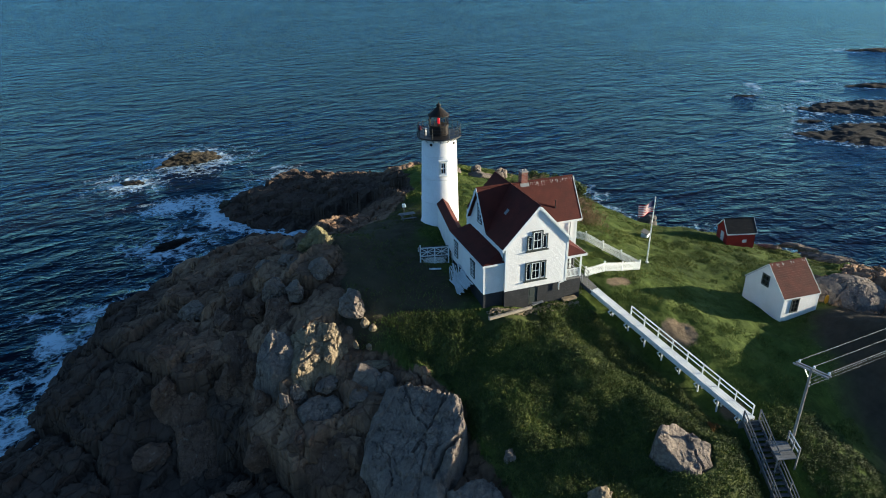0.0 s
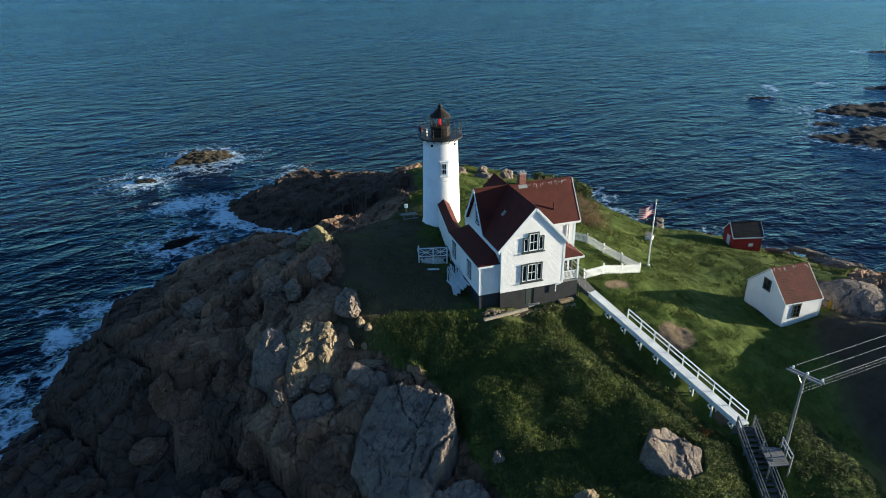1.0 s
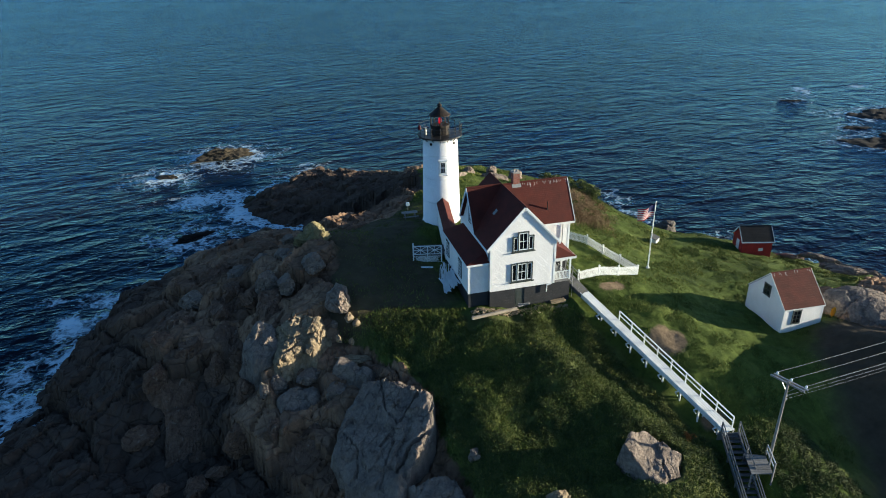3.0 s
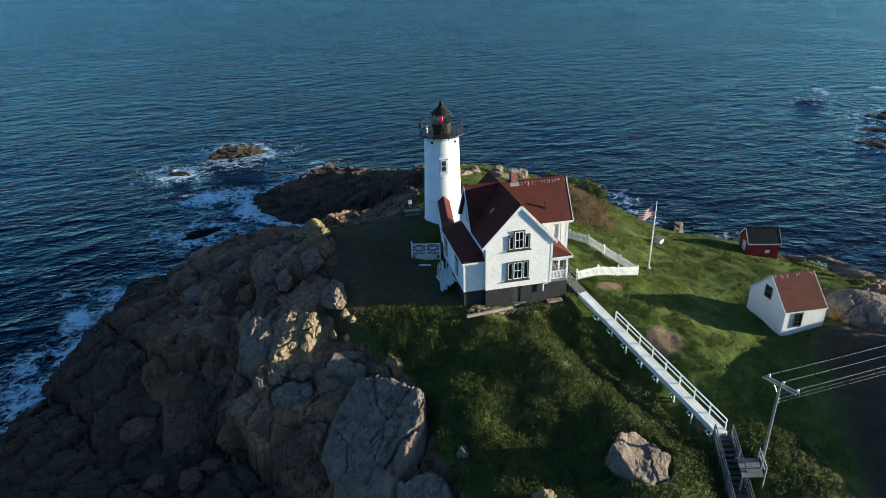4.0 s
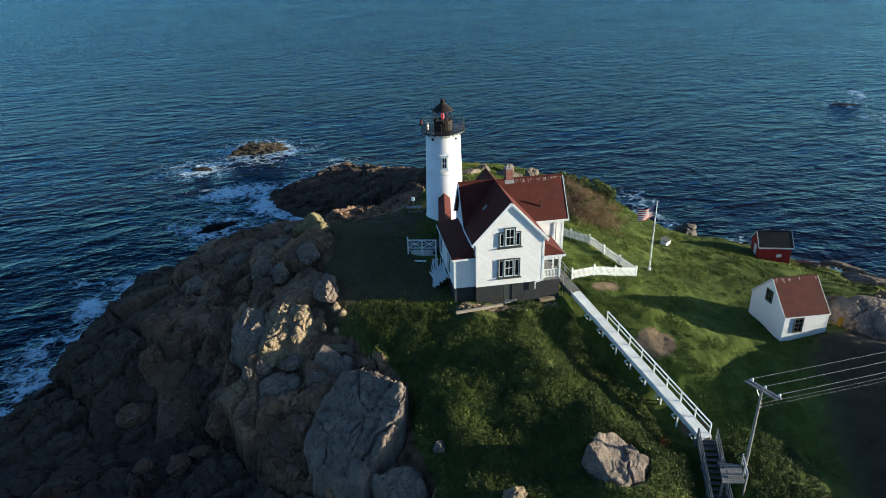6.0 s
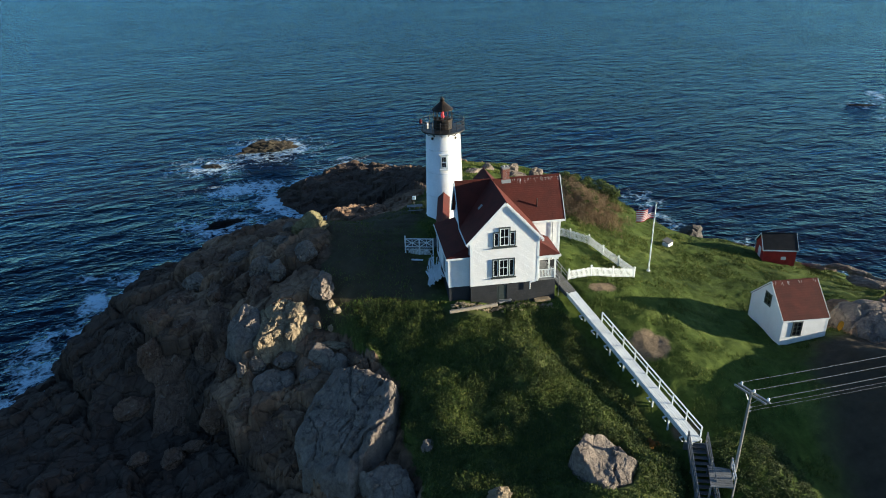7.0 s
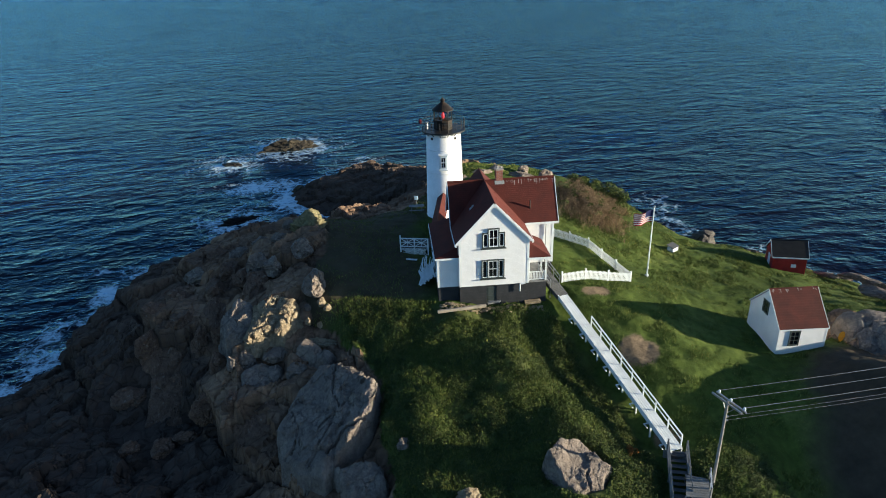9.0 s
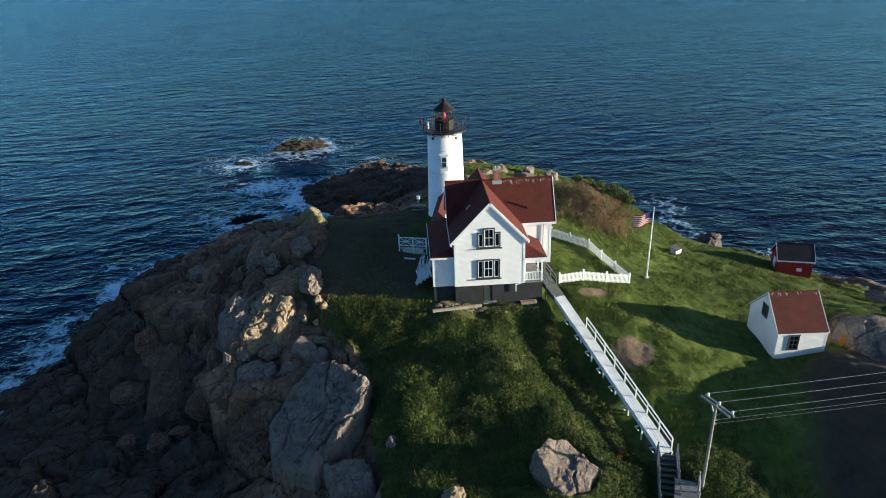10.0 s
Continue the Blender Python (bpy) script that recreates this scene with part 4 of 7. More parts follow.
def front(v0):
    return lambda s, d, z: (s, v0 + d, z)


def side(u0, way=1):
    return lambda s, d, z: (u0 + way * d, s, z)


LOWER, UPPER = (1.95, 4.02, 12.66, 14.50), (2.02, 4.05, 15.66, 17.50)
part("front_wall", wall([(0, FLOOR), (W, FLOOR), (W, EAVE), (MID, RIDGE - 0.25), (0, EAVE)],
                        [(2.05, 3.92, 12.74, 14.42), (2.12, 3.95, 15.74, 17.0)], 0.2, front(0)), white_board, house)
part("left_wall", wall([(0.2, FLOOR), (BV, FLOOR), (BV, EAVE), (CV1, EAVE), (CV, RIDGE - 0.3), (CV0, EAVE), (0.2, EAVE)], [(5.6, 6.4, 16.45, 18.1)], 0.2, side(0)), white_board, house)
part("right_wall", wall([(0.2, FLOOR), (CV0, FLOOR), (CV0, EAVE), (0.2, EAVE)], [(1.2, 2.1, 11.95, 14.0)], 0.2, side(W, -1)), white_board, house)
part("wing_wall", wall([(W, FLOOR), (WING, FLOOR), (WING, EAVE - 0.15), (W, EAVE - 0.15)], [], 0.2, front(CV0)), white_board, house)
part("end_wall", wall([(CV0 + 0.2, FLOOR), (CV1, FLOOR), (CV1, EAVE), (CV, WRIDGE - 0.25), (CV0 + 0.2, EAVE + 0.1)], [], 0.2, side(WING, -1)), white_board, house)
part("back_wall", wall([(0.2, FLOOR), (W, FLOOR), (W, EAVE), (MID, RIDGE - 0.3), (0.2, EAVE)], [], 0.2, front(BV - 0.2)), white_board, house)
part("wing_wall", wall([(W, FLOOR), (WING - 0.2, FLOOR), (WING - 0.2, EAVE - 0.15), (W, EAVE - 0.15)], [], 0.2, front(CV1 - 0.2)), white_board, house)
part("floor_deck", box(0.2, W - 0.2, 0.2, BV - 0.2, FLOOR - 0.1, FLOOR + 0.05), grey_wood, house)
part("foundation", wall([(0.0, 8.6), (W, 8.6), (W, FLOOR - 0.004), (0.0, FLOOR - 0.004)], [(2.42, 3.34, 10.05, 11.8)], 0.25, front(0.04)), grey_base, house, "dark grey painted foundation")
part("foundation", wall([(0.29, 8.6), (CV1, 8.6), (CV1, FLOOR - 0.004), (0.29, FLOOR - 0.004)], [], 0.25, side(W - 0.04, -1)), grey_base, house)
part("foundation", wall([(W, 8.6), (WING - 0.04, 8.6), (WING - 0.04, FLOOR - 0.004), (W, FLOOR - 0.004)], [], 0.25, front(CV0 + 0.04)), grey_base, house)
door = part("basement_door", box(2.44, 3.32, 0.10, 0.15, 10.05, 11.78), green_trim, house, "dark basement door")
for z0, z1 in ((10.2, 10.85), (11.0, 11.65)):
    part("panel", box(2.56, 3.20, 0.085, 0.11, z0, z1, None, 0.015), green_trim, door)


def roof_plane(corners, thick=0.14, name="roof", material=None):
    return part(name, slab(corners, thick), material or red_shingle, house, "weathered red shingle roof")


RO = 0.36                      # eaves overhang
drop = (RIDGE - EAVE) / MID * RO
ze = EAVE - drop + 0.06
roof_plane([(MID, -0.11, RIDGE), (-RO, -0.11, ze), (-RO, 3.85, ze), (0.12, 3.85, EAVE + 0.19), (0.12, 9.7, EAVE + 0.19), (MID, 9.7, RIDGE)])
roof_plane([(MID, -0.11, RIDGE), (W + RO, -0.11, ze), (W + RO, 3.95, ze), (W - 0.1, 3.95, EAVE + 0.16), (W - 0.1, 9.7, EAVE + 0.16), (MID, 9.7, RIDGE)])
roof_plane([(-RO, CV, RIDGE), (MID, CV, RIDGE), (MID, CE0, CZ), (-RO, CE0, CZ)])
roof_plane([(-RO, CV, RIDGE), (MID, CV, RIDGE), (MID, CE1, CZ), (-RO, CE1, CZ)])
we = CZ
roof_plane([(MID, CV, WRIDGE), (WING + RO, CV, WRIDGE), (WING + RO, CE0, we), (MID, CE0, we)])
roof_plane([(MID, CV, WRIDGE), (WING + RO, CV, WRIDGE), (WING + RO, CE1, we), (MID, CE1, we)])


def barge(points, out, size=0.17):
    """A white bargeboard down a gable's edge, with scalloped drops."""
    (x0, y0, z0), (x1, y1, z1) = points
    b = beam((x0, y0, z0 - size / 2 - 0.02), (x1, y1, z1 - size / 2 - 0.02), 0.05, size)
    n = 22
    for k in range(n):
        f = (k + 0.5) / n
        x, y, z = x0 + (x1 - x0) * f, y0 + (y1 - y0) * f, z0 + (z1 - z0) * f - size * 1.35 - 0.05
        d = Vector((out[0], out[1], 0)) * 0.02
        b = rod(Vector((x, y, z)) - d, Vector((x, y, z)) + d, 0.07, None, 8, b)
    return part("bargeboard", b, white_paint, house, "white scalloped bargeboard")


barge([(MID, -0.13, RIDGE + 0.02), (-RO, -0.13, ze + 0.02)], (0, 1))
barge([(MID, -0.13, RIDGE + 0.02), (W + RO, -0.13, ze + 0.02)], (0, 1))
barge([(-RO - 0.03, CV, RIDGE + 0.02), (-RO - 0.03, CE0, CZ + 0.02)], (1, 0))
barge([(-RO - 0.03, CV, RIDGE + 0.02), (-RO - 0.03, CE1, CZ + 0.02)], (1, 0))
barge([(WING + RO + 0.03, CV, WRIDGE + 0.02), (WING + RO + 0.03, CE0, we + 0.02)], (1, 0))
for a, b in (((-RO - 0.02, -0.11, ze - 0.10), (-RO - 0.02, 3.6, ze - 0.10)), ((W + RO + 0.02, -0.11, ze - 0.10), (W + RO + 0.02, 3.5, ze - 0.10)),
             ((W + 0.4, CE0 - 0.02, we - 0.10), (WING + RO, CE0 - 0.02, we - 0.10))):
    part("eaves_board", beam(a, b, 0.05, 0.2), white_paint, house)
for x, y in ((0.06, -0.03), (W - 0.06, -0.03), (WING - 0.06, CV0 - 0.03)):
    part("corner_board", box(x - 0.1, x + 0.1, y + 0.012, y + 0.028, FLOOR, EAVE - 0.05), white_paint, house)
part("downspout", rod((WING - 0.75, CV0 - 0.08, FLOOR), (WING - 0.75, CV0 - 0.08, we - 0.15), 0.045), copper, house)
part("downspout", rod((-0.06, 0.4, 14.9), (-0.06, 0.4, ze - 0.1), 0.045), copper, house)


def front_window(name, u0, u1, z0, z1, side_top):
    """A dark-cased window: a wide sash between two narrow side lights."""
    c, cz = (u0 + u1) / 2, (z0 + z1) / 2
    w = part(name, box(u0, u1, -0.03, 0.12, z0 - 0.02, z0 + 0.10), green_trim, house, "dark green window casing with white sashes")
    b = bmesh.new()
    half = 0.42
    for x0, x1, top in ((u0, u0 + 0.10, side_top), (u1 - 0.10, u1, side_top), (c - half - 0.10, c - half, z1), (c + half, c + half + 0.10, z1)):
        b = box(x0, x1, -0.10, 0.14, z0 + 0.10, top, b)
    b = box(c - half - 0.10, c + half + 0.10, -0.12, 0.14, z1, z1 + 0.10, b)
    b = box(u0, c - half - 0.103, -0.12, 0.14, side_top, side_top + 0.09, b)
    b = box(c + half + 0.103, u1, -0.12, 0.14, side_top, side_top + 0.09, b)
    part("casing", b, green_trim, w)
    pane_grid(Matrix.Translation((c, -0.045, (z0 + 0.10 + z1) / 2)), w, 2 * half, z1 - z0 - 0.10, 2, 2, 0.03, 0.05, 0.075)
    sw = (c - half - 0.10) - (u0 + 0.10)
    for x in (u0 + 0.10 + sw / 2, u1 - 0.10 - sw / 2):
        pane_grid(Matrix.Translation((x, -0.04, (z0 + 0.10 + side_top) / 2)), w, sw, side_top - z0 - 0.10, 1, 1, 0.03, 0.045, 0.05)
    part("sill", box(u0 - 0.12, u1 + 0.12, -0.17, -0.02, z0 - 0.10, z0 - 0.022), green_trim, w)
    return w


front_window("window", 1.95, 4.02, 12.66, 14.42, 14.40)
front_window("window", 2.02, 4.05, 15.66, 17.42, 17.02)


def plain_window(parent, m, w, h, cols=2, rows=4, sash=None):
    e = 0.11 if sash is None else 0.05
    k = part("window", box(-w / 2 - e - 0.01, w / 2 + e + 0.01, -0.05, 0.02, -h / 2 - e - 0.01, -h / 2), green_trim, parent, "white sash window in dark green trim" if sash is None else "dark window with dark trim")
    k.matrix_basis = m
    b = box(-w / 2 - e, -w / 2, -0.05, 0.02, -h / 2, h / 2)
    b = box(w / 2, w / 2 + e, -0.05, 0.02, -h / 2, h / 2, b)
    b = box(-w / 2 - e - 0.03, w / 2 + e + 0.03, -0.07, 0.02, h / 2, h / 2 + e, b)
    part("casing", b, green_trim, k)
    pane_grid(Matrix.Translation((0, -0.004, 0)), k, w, h, cols, rows, 0.035, 0.04, 0.07, sash)
    return k


plain_window(house, pose(-0.02, 6.0, 17.27, 0, 0, -90), 0.8, 1.65)

part("outlet_pipe", rod((5.45, -0.12, 11.9), (5.95, -0.12, 11.98), 0.06, None, 10, rod((5.45, -0.12, 11.93), (5.45, -0.12, 11.2), 0.05)), white_paint, house, "short white outlet pipe")

# the one-storey side room with its low hipped roof
SA, SV0, SV1, ST = -1.95, 0.36, 8.3, 14.72
part("side_room_wall", wall([(SV0, 11.85), (SV1, 11.85), (SV1, ST), (SV0, ST)], [(2.5, 3.3, 12.55, 14.05), (6.75, 7.55, 12.68, 14.12)], 0.18, side(SA)), white_board, house)
part("side_room_wall", wall([(SA + 0.18, 11.85), (-0.004, 11.85), (-0.004, ST), (SA + 0.18, ST)], [], 0.18, front(SV0)), white_board, house)
part("side_room_wall", wall([(SA + 0.18, 11.85), (-0.004, 11.85), (-0.004, ST), (SA + 0.18, ST)], [], 0.18, front(SV1 - 0.18)), white_board, house)
part("foundation", wall([(SV0 + 0.03, 9.0), (SV1, 9.0), (SV1, 11.846), (SV0 + 0.03, 11.846)], [], 0.2, side(SA + 0.03)), grey_base, house)
part("foundation", wall([(SA + 0.23, 9.0), (-0.004, 9.0), (-0.004, 11.846), (SA + 0.23, 11.846)], [], 0.2, front(SV0 + 0.03)), grey_base, house)
roof_plane([(SA - 0.2, SV0 - 0.2, ST + 0.10), (-0.004, SV0 - 0.2, ST + 0.10), (-0.004, SV0 + 1.0, ST + 0.62)], 0.12)
roof_plane([(SA - 0.2, SV0 - 0.2, ST + 0.10), (-0.004, SV0 + 1.0, ST + 0.62), (-0.004, SV1 + 0.15, ST + 0.62), (SA - 0.2, SV1 + 0.15, ST + 0.10)], 0.12)
for a, b in (((SA - 0.22, SV0 - 0.22, ST), (SA - 0.22, SV1 + 0.15, ST)), ((SA - 0.2, SV0 - 0.22, ST), (0, SV0 - 0.22, ST))):
    part("eaves_board", beam(a, b, 0.05, 0.16), white_paint, house)
part("corner_board", box(SA - 0.03, SA + 0.13, SV0 - 0.03, SV0 + 0.0, 11.85, ST - 0.09), white_paint, house)
plain_window(house, pose(SA - 0.01, 2.9, 13.3, 0, 0, -90), 0.8, 1.5)
plain_window(house, pose(SA - 0.01, 7.15, 13.4, 0, 0, -90), 0.8, 1.45)

# the porch
PU, PV0, PV1 = 8.0, 0.25, 3.9
part("porch_floor", box(W, PU, PV0, PV1, 11.80, 11.93), grey_wood, house)
part("porch_skirt", box(W + 0.01, PU - 0.04, PV0 + 0.05, PV0 + 0.10, 9.0, 11.798), grey_base, house)
part("porch_skirt", box(PU - 0.09, PU - 0.04, PV0 + 0.10, PV1, 9.0, 11.798), grey_base, house)
roof_plane([(W + 0.0, PV0 - 0.25, 14.42), (PU + 0.25, PV0 - 0.25, 14.42), (W + 0.0, PV0 + 1.4, 15.45)], 0.12, "porch_roof")
roof_plane([(PU + 0.25, PV0 - 0.25, 14.42), (PU + 0.25, PV1, 14.42), (W, PV1, 15.45), (W, PV0 + 1.4, 15.45)], 0.12, "porch_roof")
part("eaves_board", box(W, PU + 0.25, PV0 - 0.30, PV0 - 0.25, 14.20, 14.40), white_paint, house)
part("eaves_board", box(PU + 0.25, PU + 0.30, PV0 - 0.30, PV1, 14.20, 14.40), white_paint, house)
part("porch_ceiling", box(W, PU + 0.2, PV0 - 0.2, PV1, 14.14, 14.19), white_paint, house)
for x, y in ((PU - 0.1, PV0 + 0.1), (PU - 0.1, 2.2), (W + 0.1, PV0 + 0.1)):
    part("porch_post", box(x - 0.07, x + 0.07, y - 0.07, y + 0.07, 11.93, 14.14), white_paint, house)
rail = part("porch_rail", box(W + 0.17, PU - 0.17, PV0 + 0.07, PV0 + 0.13, 12.78, 12.85), white_paint, house)
part("bottom_rail", box(W + 0.17, PU - 0.17, PV0 + 0.07, PV0 + 0.13, 12.03, 12.09), white_paint, rail)
x = W + 0.25
while x < PU - 0.2:
    part("baluster", box(x - 0.025, x + 0.025, PV0 + 0.08, PV0 + 0.12, 12.09, 12.78), white_paint, rail)
    x += 0.14
part("porch_door", box(W + 0.0, W + 0.05, 1.2, 2.1, 11.95, 14.0), green_trim, house, "dark door on the porch")

# chimney of single bricks, vent pipe, skylight, droppings along the ridge
chim = part("chimney", box(4.24, 4.86, 5.99, 6.61, 18.9, 20.8), mortar, house, "weathered red brick chimney")
brick = None
for row in range(12):
    z = 18.95 + row * 0.125
    for face in range(4):
        for k in range(3):
            s = -0.31 + 0.103 + k * 0.207 + (0.06 if row % 2 else -0.06) * (1 if k == 1 else 0.5)
            m = pose(4.55, 6.3, z + 0.35, 0, 0, 90 * face) @ Matrix.Translation((s, -0.312, 0))
            if brick is None:
                brick = part("brick", box(-0.093, 0.093, -0.012, 0.012, -0.053, 0.053), brick_mat, chim)
                brick.matrix_basis = m
            else:
                again(brick, m, chim)
part("chimney_cap", box(4.17, 4.93, 5.92, 6.68, 20.8, 20.9, None, 0.02), mortar, chim)
for dx in (-0.16, 0.16):
    part("chimney_pot", lathe([(0.1, 20.9), (0.1, 21.03), (0.08, 21.05)], 10, None, 4.55 + dx, 6.3), mortar, chim)
part("flashing", slab([(4.1, 5.8, 19.45), (5.0, 5.8, 19.45), (5.0, 6.0, 19.76), (4.1, 6.0, 19.76)], 0.03), copper, chim)
part("vent_pipe", rod((7.2, 4.5, 17.2), (7.2, 4.5, 18.2), 0.05), black_iron, house)
sl = (RIDGE - EAVE) / MID
part("skylight", slab([(a, c, EAVE + a * sl + 0.03) for a, c in ((1.3, 3.2), (1.75, 3.2), (1.75, 3.65), (1.3, 3.65))], 0.03), copper, house)
rnd = random.Random(5)
b = bmesh.new()
ws = (WRIDGE - we) / (CV - CE0)
for k in range(34):
    u = 4.9 + 5.0 * rnd.random()
    ln = rnd.uniform(0.05, 0.28)
    v1 = CV - rnd.uniform(0.0, 0.15)
    w = rnd.uniform(0.012, 0.028)
    z = lambda v: WRIDGE - (CV - v) * ws + 0.006
    b = slab([(u, v1, z(v1)), (u + w, v1, z(v1)), (u + w * 0.6, v1 - ln, z(v1 - ln)), (u + w * 0.3, v1 - ln, z(v1 - ln))], 0.004, b)
tagged(part("droppings", b, weathered_white, house, "white bird droppings along the ridge"), kind="stuff")
cap = bmesh.new()
cap = rod((4.7, CV, WRIDGE), (WING + RO, CV, WRIDGE), 0.06, None, 8, cap)
part("ridge_cap", cap, red_shingle, house)
part("ridge_cap", rod((MID, -0.3, RIDGE), (MID, 9.7, RIDGE), 0.06, None, 8), red_shingle, house)
part("ridge_cap", rod((-RO, CV, RIDGE), (MID, CV, RIDGE), 0.06, None, 8), red_shingle, house)

# ---- the covered way from the house to the tower ----
passage = thing("covered_way", "narrow white covered way with a red shingle roof", "passage", HOUSE)
A, B = Vector((-1.3, SV1, 0)), Vector((0.1, 16.9, 0))
d = (B - A).normalized()
s = Vector((d.y, -d.x, 0))
hw = 0.5
for k in (-1, 1):
    a, b = A + s * k * hw, B + s * k * hw
    part("wall", beam(a + Vector((0, 0, 12.6)), b + Vector((0, 0, 12.6)), 0.14, 3.6), white_board, passage)
    ridge0, ridge1 = A + Vector((0, 0, 15.0)), B + Vector((0, 0, 15.0))
    low0, low1 = A + s * k * (hw + 0.18) + Vector((0, 0, 14.35)), B + s * k * (hw + 0.18) + Vector((0, 0, 14.35))
    part("roof", slab([ridge0, ridge1, low1, low0], 0.1), red_shingle, passage, "red shingle roof")


# ---- small buildings ----
def gable_shed(name, label, m, w, dep, eave, ridge, walls, roof, over=0.18, cut=(), trim=0.14):
    """A shed with its ridge along its front: corners (0,0)-(w,dep), front facing -y, base at z 0."""
    s = thing(name, label, "shed", m)
    part("front_wall", wall([(0, -0.9), (w, -0.9), (w, eave), (0, eave)], list(cut), 0.14, front(0)), walls, s)
    part("back_wall", wall([(0, -0.9), (w, -0.9), (w, eave), (0, eave)], [], 0.14, front(dep - 0.14)), walls, s)
    for u, way in ((0, 1), (w, -1)):
        part("gable_wall", wall([(0.14, -0.9), (dep - 0.14, -0.9), (dep - 0.14, eave), (dep / 2, ridge - 0.12), (0.14, eave)], [], 0.14, side(u, way)), walls, s)
    k = (ridge - eave) / (dep / 2)
    for y0, y1 in ((-over, dep / 2), (dep + over, dep / 2)):
        part("roof", slab([(-over, y1, ridge), (w + over, y1, ridge), (w + over, y0, eave - k * over), (-over, y0, eave - k * over)], 0.1), roof, s)
    part("ridge_cap", rod((-over, dep / 2, ridge), (w + over, dep / 2, ridge), 0.05, None, 8), roof, s)
    for y0 in (-over - 0.02, dep + over + 0.02):
        part("eaves_board", beam((-over, y0, eave - k * over - trim / 2), (w + over, y0, eave - k * over - trim / 2), 0.04, trim), white_paint, s)
    for x0 in (-over - 0.02, w + over + 0.02):
        for y0 in (-over, dep + over):
            part("rake_board", beam((x0, dep / 2, ridge - trim / 2 - 0.01), (x0, y0, eave - k * over - trim / 2 - 0.01), 0.04, trim), white_paint, s)
    return s


white_shed = gable_shed("boat_shed", "small white clapboard shed with a red shingle roof", pose(55.45, 33.74, 6.0, 0, 0, -11), 4.25, 5.4, 2.75, 5.3, white_board, red_shingle, 0.07, (), 0.08)
plain_window(white_shed, pose(1.4, -0.02, 1.75), 0.84, 1.4, 2, 3, green_trim)
plain_window(white_shed, pose(-0.02, 2.75, 3.45, 0, 0, -90), 0.9, 1.15, 2, 2, green_trim)
part("corner_board", box(-0.03, 0.09, -0.012, 0.0, -0.4, 2.65), white_paint, white_shed)
part("corner_board", box(4.16, 4.28, -0.012, 0.0, -0.4, 2.65), white_paint, white_shed)
part("step", box(-0.75, -0.05, 2.2, 3.4, -0.25, 0.08, None, 0.02), grey_wood, white_shed)
b = bmesh.new()
rnd = random.Random(8)
for k in range(12):
    u, ln, w = rnd.uniform(-0.1, 4.3), rnd.uniform(0.06, 0.3), rnd.uniform(0.015, 0.035)
    y1 = 2.7 - rnd.uniform(0, 0.12)
    z = lambda y: 5.3 - (2.7 - y) * 2.55 / 2.7 + 0.006
    b = slab([(u, y1, z(y1)), (u + w, y1, z(y1)), (u + w * 0.7, y1 - ln, z(y1 - ln)), (u + w * 0.2, y1 - ln, z(y1 - ln))], 0.004, b)
tagged(part("droppings", b, weathered_white, white_shed, "white bird droppings along the ridge"), kind="stuff")

red_shed = gable_shed("oil_house", "small red oil house with a black roof", pose(69.5, 51.8, 3.5, 0, 0, -24), 3.75, 2.9, 2.2, 3.65, red_board, dark_shingle, 0.14)
red_door = part("door", box(-0.05, 0.0, 0.95, 1.75, 0.05, 1.85), weathered_white, red_shed, "pale weathered door")
part("handle", box(-0.09, -0.05, 1.62, 1.68, 0.9, 1.0), black_iron, red_door)
part("sign", box(2.1, 2.65, -0.04, 0.0, 0.75, 1.15), white_paint, red_shed, "small white notice board")
part("step", box(-0.7, -0.05, 0.8, 1.9, -0.2, 0.05, None, 0.02), grey_wood, red_shed)

hatch = thing("cellar_hatch", "low white box with a slanting grey lid", "hatch", pose(58.4, 55.4, float(ground_z(58.4, 55.4)) - 0.1, 0, 0, 28))
part("body", box(-0.55, 0.55, -0.4, 0.4, 0, 0.55, None, 0.015), white_paint, hatch)
part("lid", slab([(-0.62, -0.46, 0.60), (0.62, -0.46, 0.60), (0.62, 0.46, 0.86), (-0.62, 0.46, 0.86)], 0.06), slate_deck, hatch)

# ---- flagpole ----
fx, fy = 49.9, 46.6
fz = float(ground_z(fx, fy))
flagpole = thing("flagpole", "tall white flagpole with a striped flag", "flagpole", pose(fx, fy, 0))
part("pole", rod((0, 0, fz - 0.3), (0, 0, 16.0), 0.075, 0.045, 14), white_paint, flagpole)
part("finial", lathe([(0.03, 15.98), (0.10, 16.05), (0.10, 16.12), (0.03, 16.2)], 12), steel, flagpole)
part("base", lathe([(0.2, fz - 0.3), (0.2, fz + 0.10), (0.12, fz + 0.16)], 16), weathered_white, flagpole, "round pale concrete footing")
part("cleat", box(-0.04, 0.04, -0.12, -0.07, fz + 1.2, fz + 1.35), steel, flagpole)


def flag_strip(name, s0, s1, h0, h1, material, lift=0.0):
    """A strip of the waving flag between shares of its length and height."""
    b = bmesh.new()
    rows = []
    n = max(2, int((s1 - s0) * 22))
    for h in (h0, h1):
        rows.append([])
        for k in range(n + 1):
            s = s0 + (s1 - s0) * k / n
            x = -2.15 * s * 0.9
            y = 0.14 * math.sin(6.5 * s + 1.2 * h) * (0.3 + s) + 0.1 * s - lift
            z = 14.45 + 1.25 * h - 0.28 * s * s + 0.07 * math.sin(7 * s + 0.6)
            rows[-1].append(b.verts.new((x - 0.05, y, z)))
    for k in range(n):
        b.faces.new((rows[0][k], rows[0][k + 1], rows[1][k + 1], rows[1][k]))
    bmesh.ops.solidify(b, geom=b.faces[:], thickness=0.006)
    return part(name, b, material, flagpole)


